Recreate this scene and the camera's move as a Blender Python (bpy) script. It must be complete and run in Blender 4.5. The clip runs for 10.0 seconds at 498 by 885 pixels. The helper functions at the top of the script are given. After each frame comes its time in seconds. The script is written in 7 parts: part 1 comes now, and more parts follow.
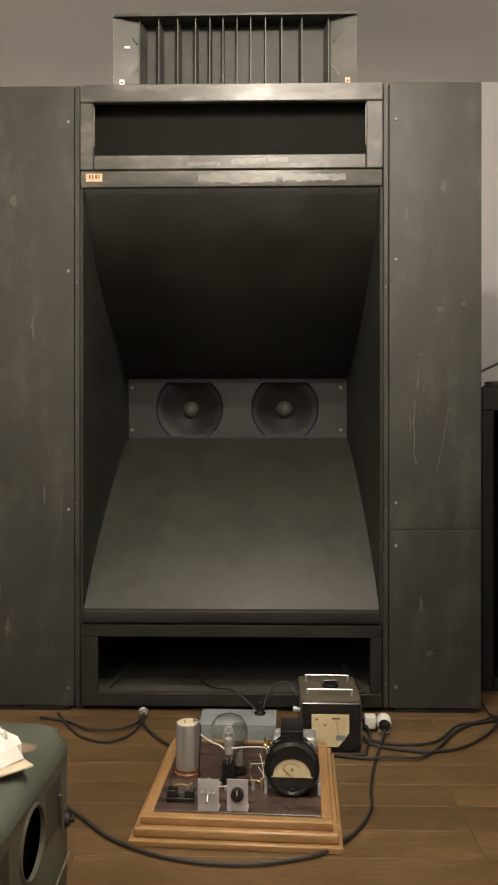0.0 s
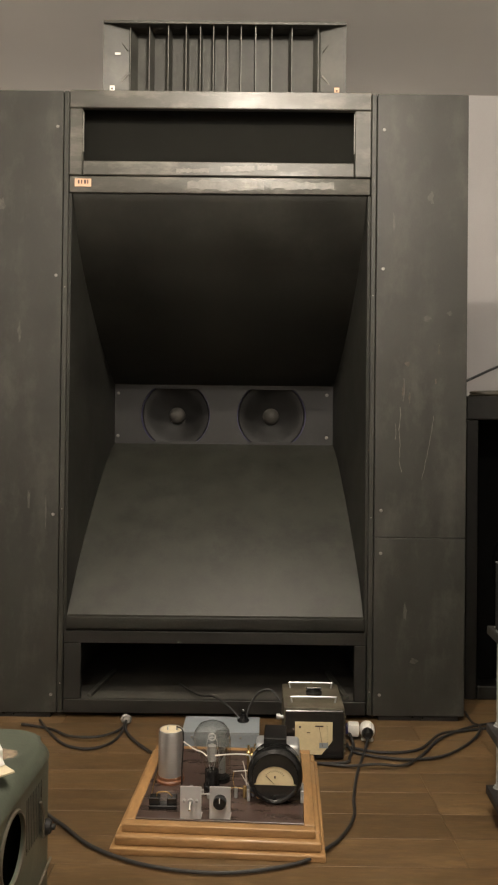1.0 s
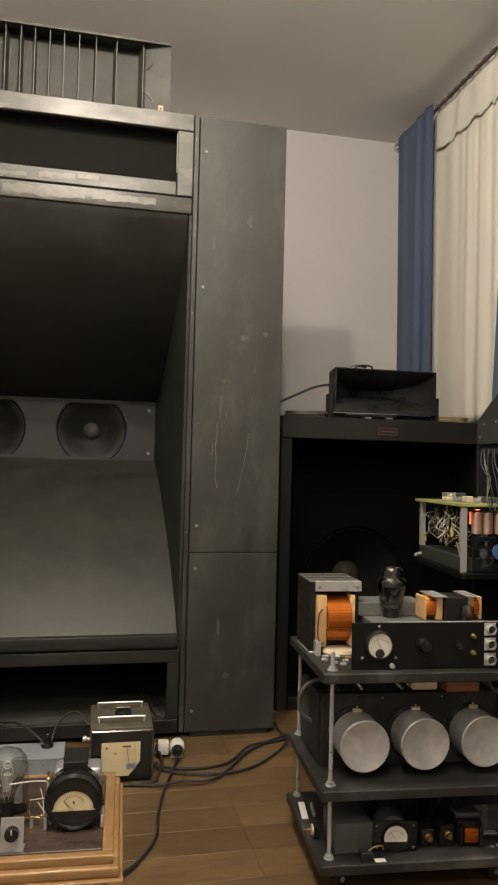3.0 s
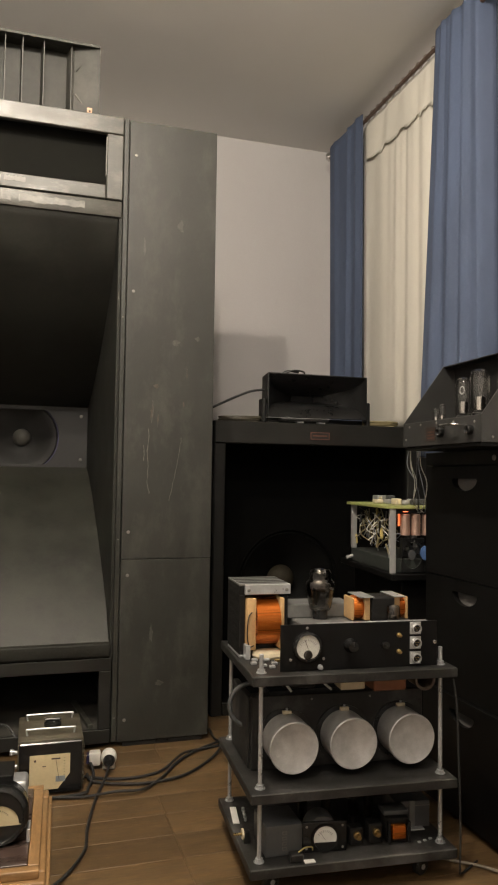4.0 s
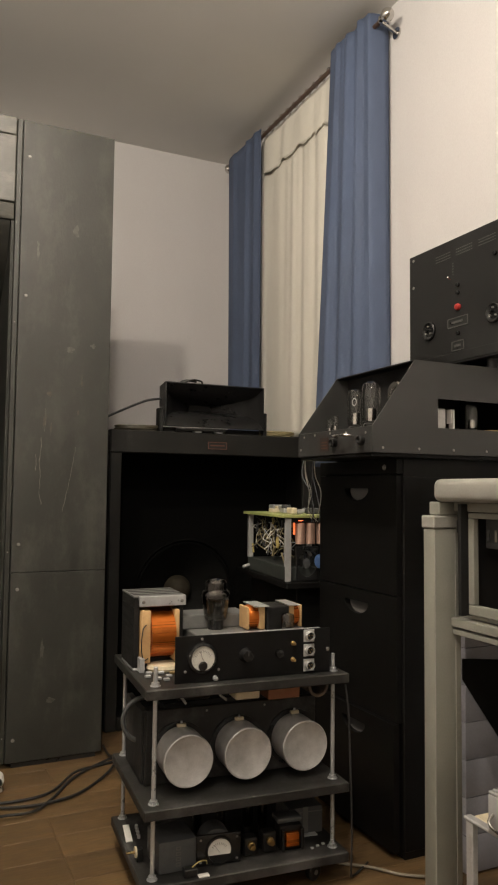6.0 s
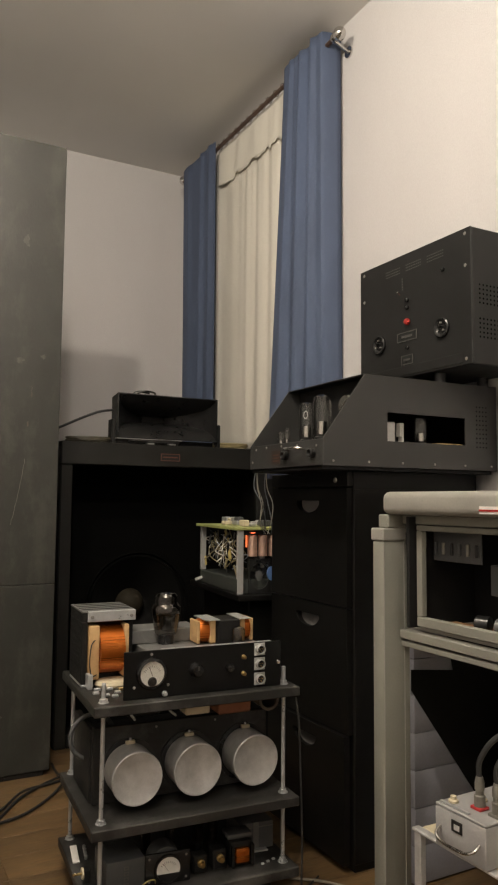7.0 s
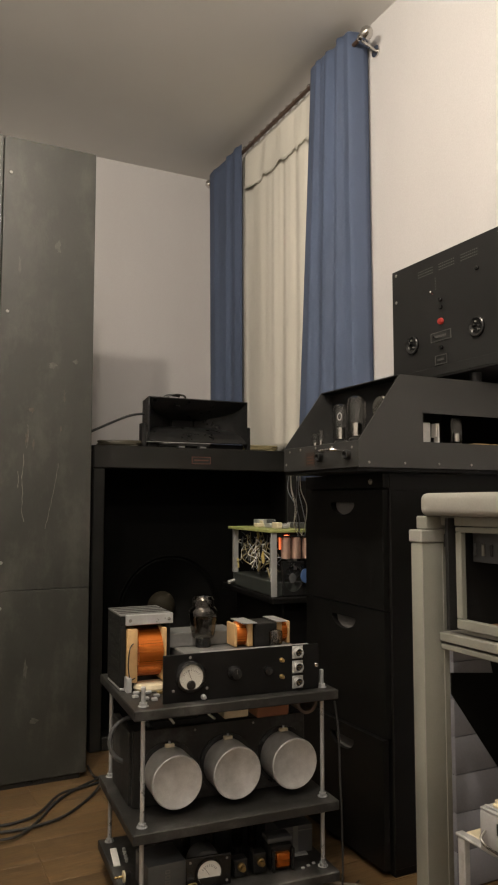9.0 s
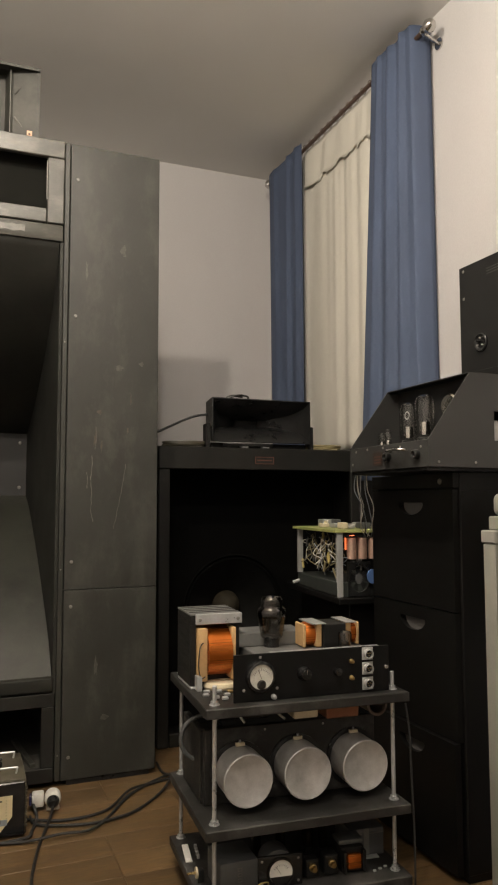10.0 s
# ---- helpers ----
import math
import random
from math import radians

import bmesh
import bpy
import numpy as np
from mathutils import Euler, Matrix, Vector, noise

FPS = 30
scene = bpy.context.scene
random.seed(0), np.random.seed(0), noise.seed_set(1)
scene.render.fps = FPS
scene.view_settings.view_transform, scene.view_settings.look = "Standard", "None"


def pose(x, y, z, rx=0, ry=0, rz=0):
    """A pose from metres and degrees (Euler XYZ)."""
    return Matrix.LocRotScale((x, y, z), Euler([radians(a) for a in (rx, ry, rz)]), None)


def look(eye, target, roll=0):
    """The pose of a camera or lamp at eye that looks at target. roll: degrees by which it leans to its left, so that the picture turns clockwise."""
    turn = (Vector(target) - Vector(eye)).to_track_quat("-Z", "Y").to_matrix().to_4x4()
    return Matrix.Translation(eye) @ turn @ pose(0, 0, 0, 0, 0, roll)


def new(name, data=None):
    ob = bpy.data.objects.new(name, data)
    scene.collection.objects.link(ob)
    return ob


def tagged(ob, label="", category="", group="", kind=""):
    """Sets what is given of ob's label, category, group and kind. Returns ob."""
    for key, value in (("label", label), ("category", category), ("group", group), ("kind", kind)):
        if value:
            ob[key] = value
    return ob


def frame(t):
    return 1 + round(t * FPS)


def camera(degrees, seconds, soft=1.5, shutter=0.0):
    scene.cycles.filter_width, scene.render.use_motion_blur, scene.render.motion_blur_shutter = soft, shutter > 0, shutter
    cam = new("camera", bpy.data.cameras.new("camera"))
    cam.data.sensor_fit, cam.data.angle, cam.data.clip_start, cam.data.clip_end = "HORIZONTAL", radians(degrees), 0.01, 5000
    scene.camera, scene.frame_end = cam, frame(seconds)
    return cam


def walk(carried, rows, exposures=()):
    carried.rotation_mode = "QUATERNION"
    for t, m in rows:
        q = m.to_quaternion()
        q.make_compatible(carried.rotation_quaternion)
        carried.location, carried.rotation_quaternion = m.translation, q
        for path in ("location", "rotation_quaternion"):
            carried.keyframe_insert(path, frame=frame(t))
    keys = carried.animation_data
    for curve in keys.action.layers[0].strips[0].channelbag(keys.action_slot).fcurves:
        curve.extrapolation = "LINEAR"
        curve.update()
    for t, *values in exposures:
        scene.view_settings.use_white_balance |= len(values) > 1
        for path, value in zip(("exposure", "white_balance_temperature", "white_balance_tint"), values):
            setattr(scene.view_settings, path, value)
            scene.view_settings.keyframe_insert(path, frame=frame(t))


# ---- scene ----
cam = camera(37.3, 10.0, 2.1)
PATH = [
    (0, (0.014, 0.132, 0.951), (-0.026, 2.132, 0.947), 0.0),
    (0.5, (0.01, 0.135, 0.938), (-0.022, 2.135, 0.949), 0.3),
    (1, (0.012, 0.131, 0.947), (0.011, 2.131, 0.964), 0.6),
    (1.5, (0.03, 0.13, 0.937), (0.117, 2.128, 0.973), 0.9),
    (2, (0.054, 0.132, 0.933), (0.258, 2.121, 0.987), 1.2),
    (2.5, (0.072, 0.135, 0.93), (0.391, 2.108, 0.998), 1.4),
    (3, (0.082, 0.133, 0.933), (0.517, 2.084, 1.01), 1.4),
    (4.3, (0.116, 0.126, 0.925), (0.75, 2.02, 1.028), 0.7),
    (4.5, (0.11, 0.127, 0.928), (0.778, 2.01, 1.03), 0.7),
    (5, (0.115, 0.129, 0.927), (0.845, 1.988, 1.034), 0.6),
    (5.5, (0.115, 0.129, 0.926), (0.901, 1.964, 1.041), 0.6),
    (6, (0.123, 0.129, 0.928), (0.964, 1.939, 1.055), 0.6),
    (7.5, (0.137, 0.124, 0.935), (1.106, 1.866, 1.1), 0.3),
    (8, (0.133, 0.13, 0.932), (1.101, 1.873, 1.099), 0.1),
    (8.5, (0.123, 0.137, 0.933), (1.063, 1.895, 1.097), 0.1),
    (9, (0.112, 0.141, 0.936), (1.0, 1.925, 1.097), -0.0),
    (9.5, (0.098, 0.147, 0.938), (0.921, 1.963, 1.098), -0.1),
    (10, (0.088, 0.148, 0.939), (0.835, 1.996, 1.098), -0.1),
]
walk(cam, [(t, look(eye, target, roll)) for t, eye, target, roll in PATH], [(0.0, 0.38), (3.0, 0.35), (5.5, 0.24), (7.5, 0.09), (10.0, 0.14)])

# ---- light ----
world = bpy.data.worlds.new("room_world")
scene.world = world
world.use_nodes = True
world.node_tree.nodes["Background"].inputs[0].default_value = (1.0, 0.93, 0.85, 1)
world.node_tree.nodes["Background"].inputs[1].default_value = 0.01


def ceiling_or_fill_lamp(x, y, z, watts, size, colour=(1.0, 0.89, 0.75)):
    data = bpy.data.lights.new("ceiling_or_fill_lamp", "POINT")
    data.shadow_soft_size, data.energy, data.color = size, watts, colour
    ob = new("ceiling_or_fill_lamp", data)
    ob.matrix_world = pose(x, y, z)
    return ob


ceiling_or_fill_lamp(0.217, 0.76, 2.71, 55, 0.035, (1.0, 0.905, 0.785))
ceiling_or_fill_lamp(0.061, 1.53, 2.68, 64, 0.03, (1.0, 0.885, 0.735))
# added fill lamp with no known fitting; brightens the front faces
ceiling_or_fill_lamp(-0.45, -0.60, 2.56, 24, 0.10)


# ---- materials ----
def mat(name, base, rough=0.5, metal=0.0, var=0.25, scale=12.0, fine=150.0, bump=0.15, stretch=(1, 1, 1), tint=None,
        scuff=None, scuff_amount=0.0, per_object=0.0, per_island=0.0, spec=0.5, coat=0.0, grain=0.0):
    """A procedural surface: broad stains, fine grain, optional scuffs, relief."""
    m = bpy.data.materials.new(name)
    m.use_nodes = True
    nt = m.node_tree
    bsdf = nt.nodes["Principled BSDF"]
    link = nt.links.new

    def node(kind, **values):
        n = nt.nodes.new(kind)
        for key, value in values.items():
            n.inputs[key].default_value = value
        return n

    def mixed(fac, a, b, mode="MIX"):
        n = nt.nodes.new("ShaderNodeMix")
        n.data_type, n.blend_type = "RGBA", mode
        for sock, v in ((n.inputs[0], fac), (n.inputs[6], a), (n.inputs[7], b)):
            if isinstance(v, bpy.types.NodeSocket):
                link(v, sock)
            else:
                sock.default_value = v if not isinstance(v, tuple) else (*v[:3], 1)
        return n.outputs[2]

    def ranged(value, a, b, c, d):
        n = nt.nodes.new("ShaderNodeMapRange")
        link(value, n.inputs[0])
        for k, v in enumerate((a, b, c, d)):
            n.inputs[k + 1].default_value = v
        return n.outputs[0]

    coords = nt.nodes.new("ShaderNodeTexCoord")
    place = nt.nodes.new("ShaderNodeMapping")
    place.inputs["Scale"].default_value = stretch
    link(coords.outputs["Object"], place.inputs["Vector"])
    where = place.outputs["Vector"]
    if per_object:
        info = nt.nodes.new("ShaderNodeObjectInfo")
        shift = nt.nodes.new("ShaderNodeVectorMath")
        shift.operation = "ADD"
        link(where, shift.inputs[0])
        spread = nt.nodes.new("ShaderNodeVectorMath")
        spread.operation = "SCALE"
        spread.inputs[3].default_value = 37.0
        link(info.outputs["Random"], spread.inputs[0])
        link(spread.outputs[0], shift.inputs[1])
        where = shift.outputs[0]
    broad = node("ShaderNodeTexNoise", Scale=scale, Detail=5.0, Roughness=0.62)
    small = node("ShaderNodeTexNoise", Scale=fine, Detail=3.0)
    link(where, broad.inputs["Vector"])
    link(where, small.inputs["Vector"])
    dark = tuple(c * (1 - var) for c in base)
    light = tuple(min(1.0, c * (1 + var)) for c in (tint or base))
    colour = mixed(ranged(broad.outputs[0], 0.3, 0.7, 0, 1), dark, light)
    colour = mixed(ranged(small.outputs[0], 0.3, 0.7, 0.0, 0.18 + grain), colour, tuple(c * 0.55 for c in base))
    if scuff:
        worn = node("ShaderNodeTexNoise", Scale=scale * 0.45, Detail=8.0, Roughness=0.72)
        link(where, worn.inputs["Vector"])
        colour = mixed(ranged(worn.outputs[0], 0.50, 0.70, 0, scuff_amount), colour, scuff)
    if per_object or per_island:
        if per_object:
            source, amount = info.outputs["Random"], per_object
        else:
            geo = nt.nodes.new("ShaderNodeNewGeometry")
            source, amount = geo.outputs["Random Per Island"], per_island
        hsv = nt.nodes.new("ShaderNodeHueSaturation")
        link(colour, hsv.inputs["Color"])
        link(ranged(source, 0, 1, 1 - amount, 1 + amount), hsv.inputs["Value"])
        colour = hsv.outputs[0]
    link(colour, bsdf.inputs["Base Color"])
    link(ranged(broad.outputs[0], 0.25, 0.75, max(0.03, rough - 0.1), min(1, rough + 0.1)), bsdf.inputs["Roughness"])
    bsdf.inputs["Metallic"].default_value = metal
    bsdf.inputs["Specular IOR Level"].default_value = spec
    if coat:
        bsdf.inputs["Coat Weight"].default_value = coat
        bsdf.inputs["Coat Roughness"].default_value = 0.15
    if bump:
        relief = nt.nodes.new("ShaderNodeBump")
        relief.inputs["Strength"].default_value = bump
        relief.inputs["Distance"].default_value = 0.002
        link(small.outputs[0], relief.inputs["Height"])
        link(relief.outputs[0], bsdf.inputs["Normal"])
    return m


def glass(name, colour=(1, 1, 1), rough=0.02, ior=1.45):
    m = bpy.data.materials.new(name)
    m.use_nodes = True
    b = m.node_tree.nodes["Principled BSDF"]
    b.inputs["Base Color"].default_value = (*colour, 1)
    b.inputs["Transmission Weight"].default_value = 1.0
    b.inputs["Roughness"].default_value = rough
    b.inputs["IOR"].default_value = ior
    return m


def thin_glass(name, colour=(0.97, 0.97, 0.96), rough=0.03, base=0.04, power=4.0):
    """Blown glass so thin that it bends no light: clear, with mirror-like gloss."""
    m = bpy.data.materials.new(name)
    m.use_nodes = True
    nt = m.node_tree
    nt.nodes.remove(nt.nodes["Principled BSDF"])
    clear = nt.nodes.new("ShaderNodeBsdfTransparent")
    clear.inputs[0].default_value = (*colour, 1)
    gloss = nt.nodes.new("ShaderNodeBsdfGlossy")
    gloss.inputs["Roughness"].default_value = rough
    edge = nt.nodes.new("ShaderNodeLayerWeight")
    edge.inputs["Blend"].default_value = 0.5
    steep = nt.nodes.new("ShaderNodeMath")
    steep.operation = "POWER"
    steep.inputs[1].default_value = power
    nt.links.new(edge.outputs["Facing"], steep.inputs[0])
    amount = nt.nodes.new("ShaderNodeMath")
    amount.operation = "MULTIPLY_ADD"
    amount.inputs[1].default_value, amount.inputs[2].default_value = 0.55, base
    nt.links.new(steep.outputs[0], amount.inputs[0])
    both = nt.nodes.new("ShaderNodeMixShader")
    nt.links.new(amount.outputs[0], both.inputs[0])
    nt.links.new(clear.outputs[0], both.inputs[1])
    nt.links.new(gloss.outputs[0], both.inputs[2])
    nt.links.new(both.outputs[0], nt.nodes["Material Output"].inputs["Surface"])
    return m


def glow(name, colour, strength):
    m = bpy.data.materials.new(name)
    m.use_nodes = True
    b = m.node_tree.nodes["Principled BSDF"]
    b.inputs["Base Color"].default_value = (*colour, 1)
    b.inputs["Emission Color"].default_value = (*colour, 1)
    b.inputs["Emission Strength"].default_value = strength
    return m


WALL = mat("white_textured_wallpaper", (0.61, 0.592, 0.585), 0.8, var=0.03, scale=3, fine=420, bump=0.5, stretch=(1, 1, 0.35))
CEILING = mat("matt_white_ceiling", (0.80, 0.78, 0.74), 0.85, var=0.03, scale=2, fine=260, bump=0.2)
PLANK = mat("brown_laminate_oak", (0.136, 0.083, 0.037), 0.40, var=0.34, scale=9, fine=38, bump=0.25, stretch=(0.7, 4.0, 4.0), per_object=0.20, scuff=(0.060, 0.038, 0.019), scuff_amount=0.7, grain=0.5)
JOINT = mat("dark_floor_joint", (0.07, 0.047, 0.026), 0.8)
BLACKWOOD = mat("black_stained_board", (0.0235, 0.0240, 0.0195), 0.48, var=0.25, scale=5, fine=120, bump=0.12, stretch=(3, 3, 0.6),
                scuff=(0.06, 0.059, 0.048), scuff_amount=0.7)
WINGWOOD = mat("grey_black_scuffed_board", (0.0262, 0.0266, 0.0222), 0.52, var=0.22, scale=9, fine=90, bump=0.15, stretch=(1.5, 1.5, 0.75), scuff=(0.070, 0.069, 0.058), scuff_amount=0.7)
FRAMEWOOD = mat("worn_black_painted_rail", (0.048, 0.047, 0.040), 0.42, var=0.3, scale=8, fine=90, bump=0.15, stretch=(0.7, 2, 2), scuff=(0.17, 0.16, 0.135), scuff_amount=0.9)
HORNBLACK = mat("matt_black_horn_paint", (0.0195, 0.0196, 0.0160), 0.6, var=0.35, scale=4, fine=120, bump=0.1, spec=0.3, scuff=(0.006, 0.006, 0.005), scuff_amount=0.8)
RAMPBLACK = mat("dusty_black_ramp_paint", (0.0252, 0.0260, 0.0200), 0.5, var=0.30, scale=13, fine=120, bump=0.1, scuff=(0.010, 0.010, 0.0085), scuff_amount=0.9)
# near-zero black: the shade of recesses and holes is put into the colour
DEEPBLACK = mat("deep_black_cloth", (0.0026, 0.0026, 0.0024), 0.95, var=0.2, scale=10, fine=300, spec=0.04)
# matt dark tone for the chamber lining and the rack's painted shadow
DARKFILL = mat("dark_grille_cloth", (0.0085, 0.0085, 0.0072), 0.9, var=0.2, scale=10, fine=400, spec=0.1)
CONE = mat("black_paper_cone", (0.0105, 0.0102, 0.0096), 0.6, var=0.25, scale=20, fine=250)
DUSTCAP = mat("grey_dust_cap", (0.10, 0.095, 0.085), 0.55, var=0.2, scale=20)
GASKET = mat("violet_gasket", (0.05, 0.045, 0.11), 0.5)
# darker copy of the cone paper, with the cabinet's inner shade painted in
SHADEDCONE = mat("very_dark_cone", (0.0034, 0.0034, 0.0031), 0.8, var=0.3, scale=20, fine=250, spec=0.12)
BROWNCAP = mat("brown_dust_cap", (0.024, 0.0195, 0.012), 0.7, var=0.2, scale=20, spec=0.2)
SHEENRUB = mat("rubbed_grey_patch", (0.105, 0.100, 0.084), 0.42, var=0.35, scale=25, fine=120, scuff=(0.04, 0.039, 0.033), scuff_amount=0.8)
LOWERPAINT = mat("smooth_black_paint", (0.0165, 0.0160, 0.0140), 0.5, var=0.25, scale=8, fine=120, bump=0.1, spec=0.35)
DUSTY = mat("dusty_board", (0.050, 0.047, 0.040), 0.7, var=0.4, scale=9, fine=120, bump=0.1, scuff=(0.10, 0.095, 0.08), scuff_amount=0.6)
DULLBLACK = mat("dull_black_frame", (0.0125, 0.0122, 0.0108), 0.5, var=0.25, scale=8, fine=120, bump=0.1, spec=0.3)
BAFFLE = mat("grey_baffle_board", (0.0200, 0.0200, 0.0195), 0.55, var=0.2, scale=6)
SCREW = mat("zinc_screw", (0.28, 0.27, 0.25), 0.45, 0.5, var=0.1)
TINHORN = mat("painted_sheet_metal_horn", (0.036, 0.036, 0.031), 0.55, 0.1, var=0.4, scale=12, fine=90, scuff=(0.080, 0.078, 0.066), scuff_amount=0.8)
HORNINSIDE = mat("dusty_dark_horn_inside", (0.040, 0.040, 0.035), 0.6, var=0.4, scale=14, fine=90, spec=0.3, scuff=(0.055, 0.053, 0.046), scuff_amount=0.6)
VANEEDGE = mat("dull_vane_edge", (0.085, 0.082, 0.072), 0.5, 0.2, var=0.4, scale=30)
BRIGHTEDGE = mat("bare_metal_edge", (0.15, 0.145, 0.13), 0.45, 0.3, var=0.3, scale=30)
STICKER = mat("orange_paper_sticker", (0.62, 0.40, 0.27), 0.7, var=0.15, scale=60)
INK = mat("dark_ink", (0.06, 0.035, 0.03), 0.7)
WHITEPAPER = mat("white_paper", (0.72, 0.70, 0.66), 0.8, var=0.06)
BLUECLOTH = mat("blue_curtain_cloth", (0.078, 0.105, 0.175), 0.85, var=0.15, scale=6, fine=600, bump=0.3, stretch=(1, 1, 0.3))
CREAMCLOTH = mat("cream_curtain_cloth", (0.72, 0.69, 0.61), 0.85, var=0.06, scale=5, fine=600, bump=0.3, stretch=(1, 1, 0.3))
RODWOOD = mat("dark_brown_rod", (0.075, 0.045, 0.032), 0.4, var=0.2)
CHROME = mat("polished_chrome", (0.62, 0.60, 0.57), 0.14, 1.0, var=0.06)
BLACKMETAL = mat("satin_black_powder_coat", (0.0135, 0.0135, 0.0132), 0.45, var=0.15, scale=8, fine=700, bump=0.2, spec=0.3)
GREYMETAL = mat("dark_grey_powder_coat", (0.029, 0.029, 0.028), 0.45, var=0.12, scale=8, fine=700, bump=0.25)
BLACKLAM = mat("black_laminate_board", (0.0048, 0.0046, 0.0042), 0.45, var=0.2, scale=6, fine=160, bump=0.06, spec=0.22)
PULLGREY = mat("worn_grey_pull_edge", (0.11, 0.105, 0.10), 0.5, var=0.2)
ALU = mat("brushed_aluminium", (0.50, 0.50, 0.49), 0.38, 0.4, var=0.14, scale=14, fine=300, bump=0.1)
ALUDULL = mat("dull_aluminium_can", (0.53, 0.525, 0.515), 0.40, 0.38, var=0.22, scale=26, fine=300, bump=0.1)
BLACKPLASTIC = mat("black_plastic", (0.014, 0.014, 0.014), 0.32, var=0.15, scale=20)
BAKELITE = mat("glossy_black_bakelite", (0.012, 0.012, 0.012), 0.18, var=0.15, scale=20)
RUBBER = mat("black_rubber_cable", (0.018, 0.018, 0.018), 0.55, var=0.2, scale=30)
BRASS = mat("aged_brass", (0.55, 0.40, 0.18), 0.3, 1.0, var=0.2)
GLASS = thin_glass("clear_glass")
SMOKE = thin_glass("smoked_valve_glass", (0.70, 0.68, 0.65), 0.03, 0.07, 3.0)
ACRYL = glass("clear_acrylic", (0.92, 0.92, 0.92), 0.28)
ACRYL.node_tree.nodes["Principled BSDF"].inputs["Transmission Weight"].default_value = 0.72


# ---- building helpers ----
def box(bm, x0, x1, y0, y1, z0, z1, bev=0.002, seg=1, m=None):
    x0, x1, y0, y1, z0, z1 = min(x0, x1), max(x0, x1), min(y0, y1), max(y0, y1), min(z0, z1), max(z0, z1)
    vs = bmesh.ops.create_cube(bm, size=1.0)["verts"]
    for v in vs:
        v.co = Vector(((x0 + x1) / 2 + v.co.x * (x1 - x0), (y0 + y1) / 2 + v.co.y * (y1 - y0), (z0 + z1) / 2 + v.co.z * (z1 - z0)))
    bev = min(bev, 0.3 * min(x1 - x0, y1 - y0, z1 - z0))
    if m:
        bmesh.ops.transform(bm, matrix=m, verts=vs)
    if bev > 0:
        bmesh.ops.bevel(bm, geom=list({e for v in vs for e in v.link_edges}), offset=bev, segments=seg, profile=0.5, affect="EDGES")
    return bm


def lathe(bm, prof, m=None, n=32, cap=True):
    """Turns (radius, height) pairs round z, then places them by m."""
    m = m or Matrix.Identity(4)
    rings = []
    for r, h in prof:
        if r < 1e-6:
            rings.append([bm.verts.new(m @ Vector((0, 0, h)))])
        else:
            rings.append([bm.verts.new(m @ Vector((r * math.cos(2 * math.pi * k / n), r * math.sin(2 * math.pi * k / n), h))) for k in range(n)])
    for a, b in zip(rings, rings[1:]):
        for k in range(n):
            q = [a[k % len(a)], a[(k + 1) % len(a)], b[(k + 1) % len(b)], b[k % len(b)]]
            q = list(dict.fromkeys(q))
            if len(q) > 2:
                bm.faces.new(q)
    if cap:
        for ring in (rings[0], rings[-1]):
            if len(ring) > 2:
                bm.faces.new(ring)
    return bm


def shell(prof, t=0.0009):
    """The profile of a thin-walled glass bulb."""
    return prof + [(max(0.0, r - t), h - t * (1 - min(1.0, r / max(q for q, _ in prof)))) for r, h in reversed(prof)]


def along(p0, p1):
    """A frame at p0 whose z points to p1."""
    d = Vector(p1) - Vector(p0)
    return Matrix.Translation(p0) @ d.to_track_quat("Z", "Y").to_matrix().to_4x4()


def rod(bm, p0, p1, r, n=16, bev=0.0, r2=None):
    h = (Vector(p1) - Vector(p0)).length
    r2 = r if r2 is None else r2
    if bev:
        return lathe(bm, [(0, 0), (r - bev, 0), (r, bev), (r2, h - bev), (r2 - bev, h), (0, h)], along(p0, p1), n, False)
    return lathe(bm, [(r, 0), (r2, h)], along(p0, p1), n)


def spline(pts, steps=8, closed=False):
    pts = [Vector(p) for p in pts]
    out = []
    count = len(pts)
    for i in range(count if closed else count - 1):
        if closed:
            p = [pts[(i + k) % count] for k in (-1, 0, 1, 2)]
        else:
            p = [pts[max(0, i - 1)], pts[i], pts[i + 1], pts[min(count - 1, i + 2)]]
        for s in range(steps):
            t = s / steps
            out.append(0.5 * (2 * p[1] + (p[2] - p[0]) * t + (2 * p[0] - 5 * p[1] + 4 * p[2] - p[3]) * t * t + (3 * p[1] - p[0] - 3 * p[2] + p[3]) * t ** 3))
    if not closed:
        out.append(pts[-1])
    return out


def tube(bm, pts, r, n=8, steps=8, closed=False):
    path = spline(pts, steps, closed)
    rings = []
    count = len(path)
    side = None
    for i, p in enumerate(path):
        d = (path[(i + 1) % count] - path[i - 1]) if closed else (path[min(i + 1, count - 1)] - path[max(i - 1, 0)])
        d = d.normalized()
        if side is None:
            side = d.orthogonal().normalized()
        side = (side - d * side.dot(d)).normalized()
        up = d.cross(side)
        rings.append([bm.verts.new(p + r * (math.cos(2 * math.pi * k / n) * side + math.sin(2 * math.pi * k / n) * up)) for k in range(n)])
    for i in range(count if closed else count - 1):
        a, b = rings[i], rings[(i + 1) % count]
        for k in range(n):
            bm.faces.new((a[k], a[(k + 1) % n], b[(k + 1) % n], b[k]))
    if not closed:
        bm.faces.new(rings[0][::-1])
        bm.faces.new(rings[-1])
    return bm


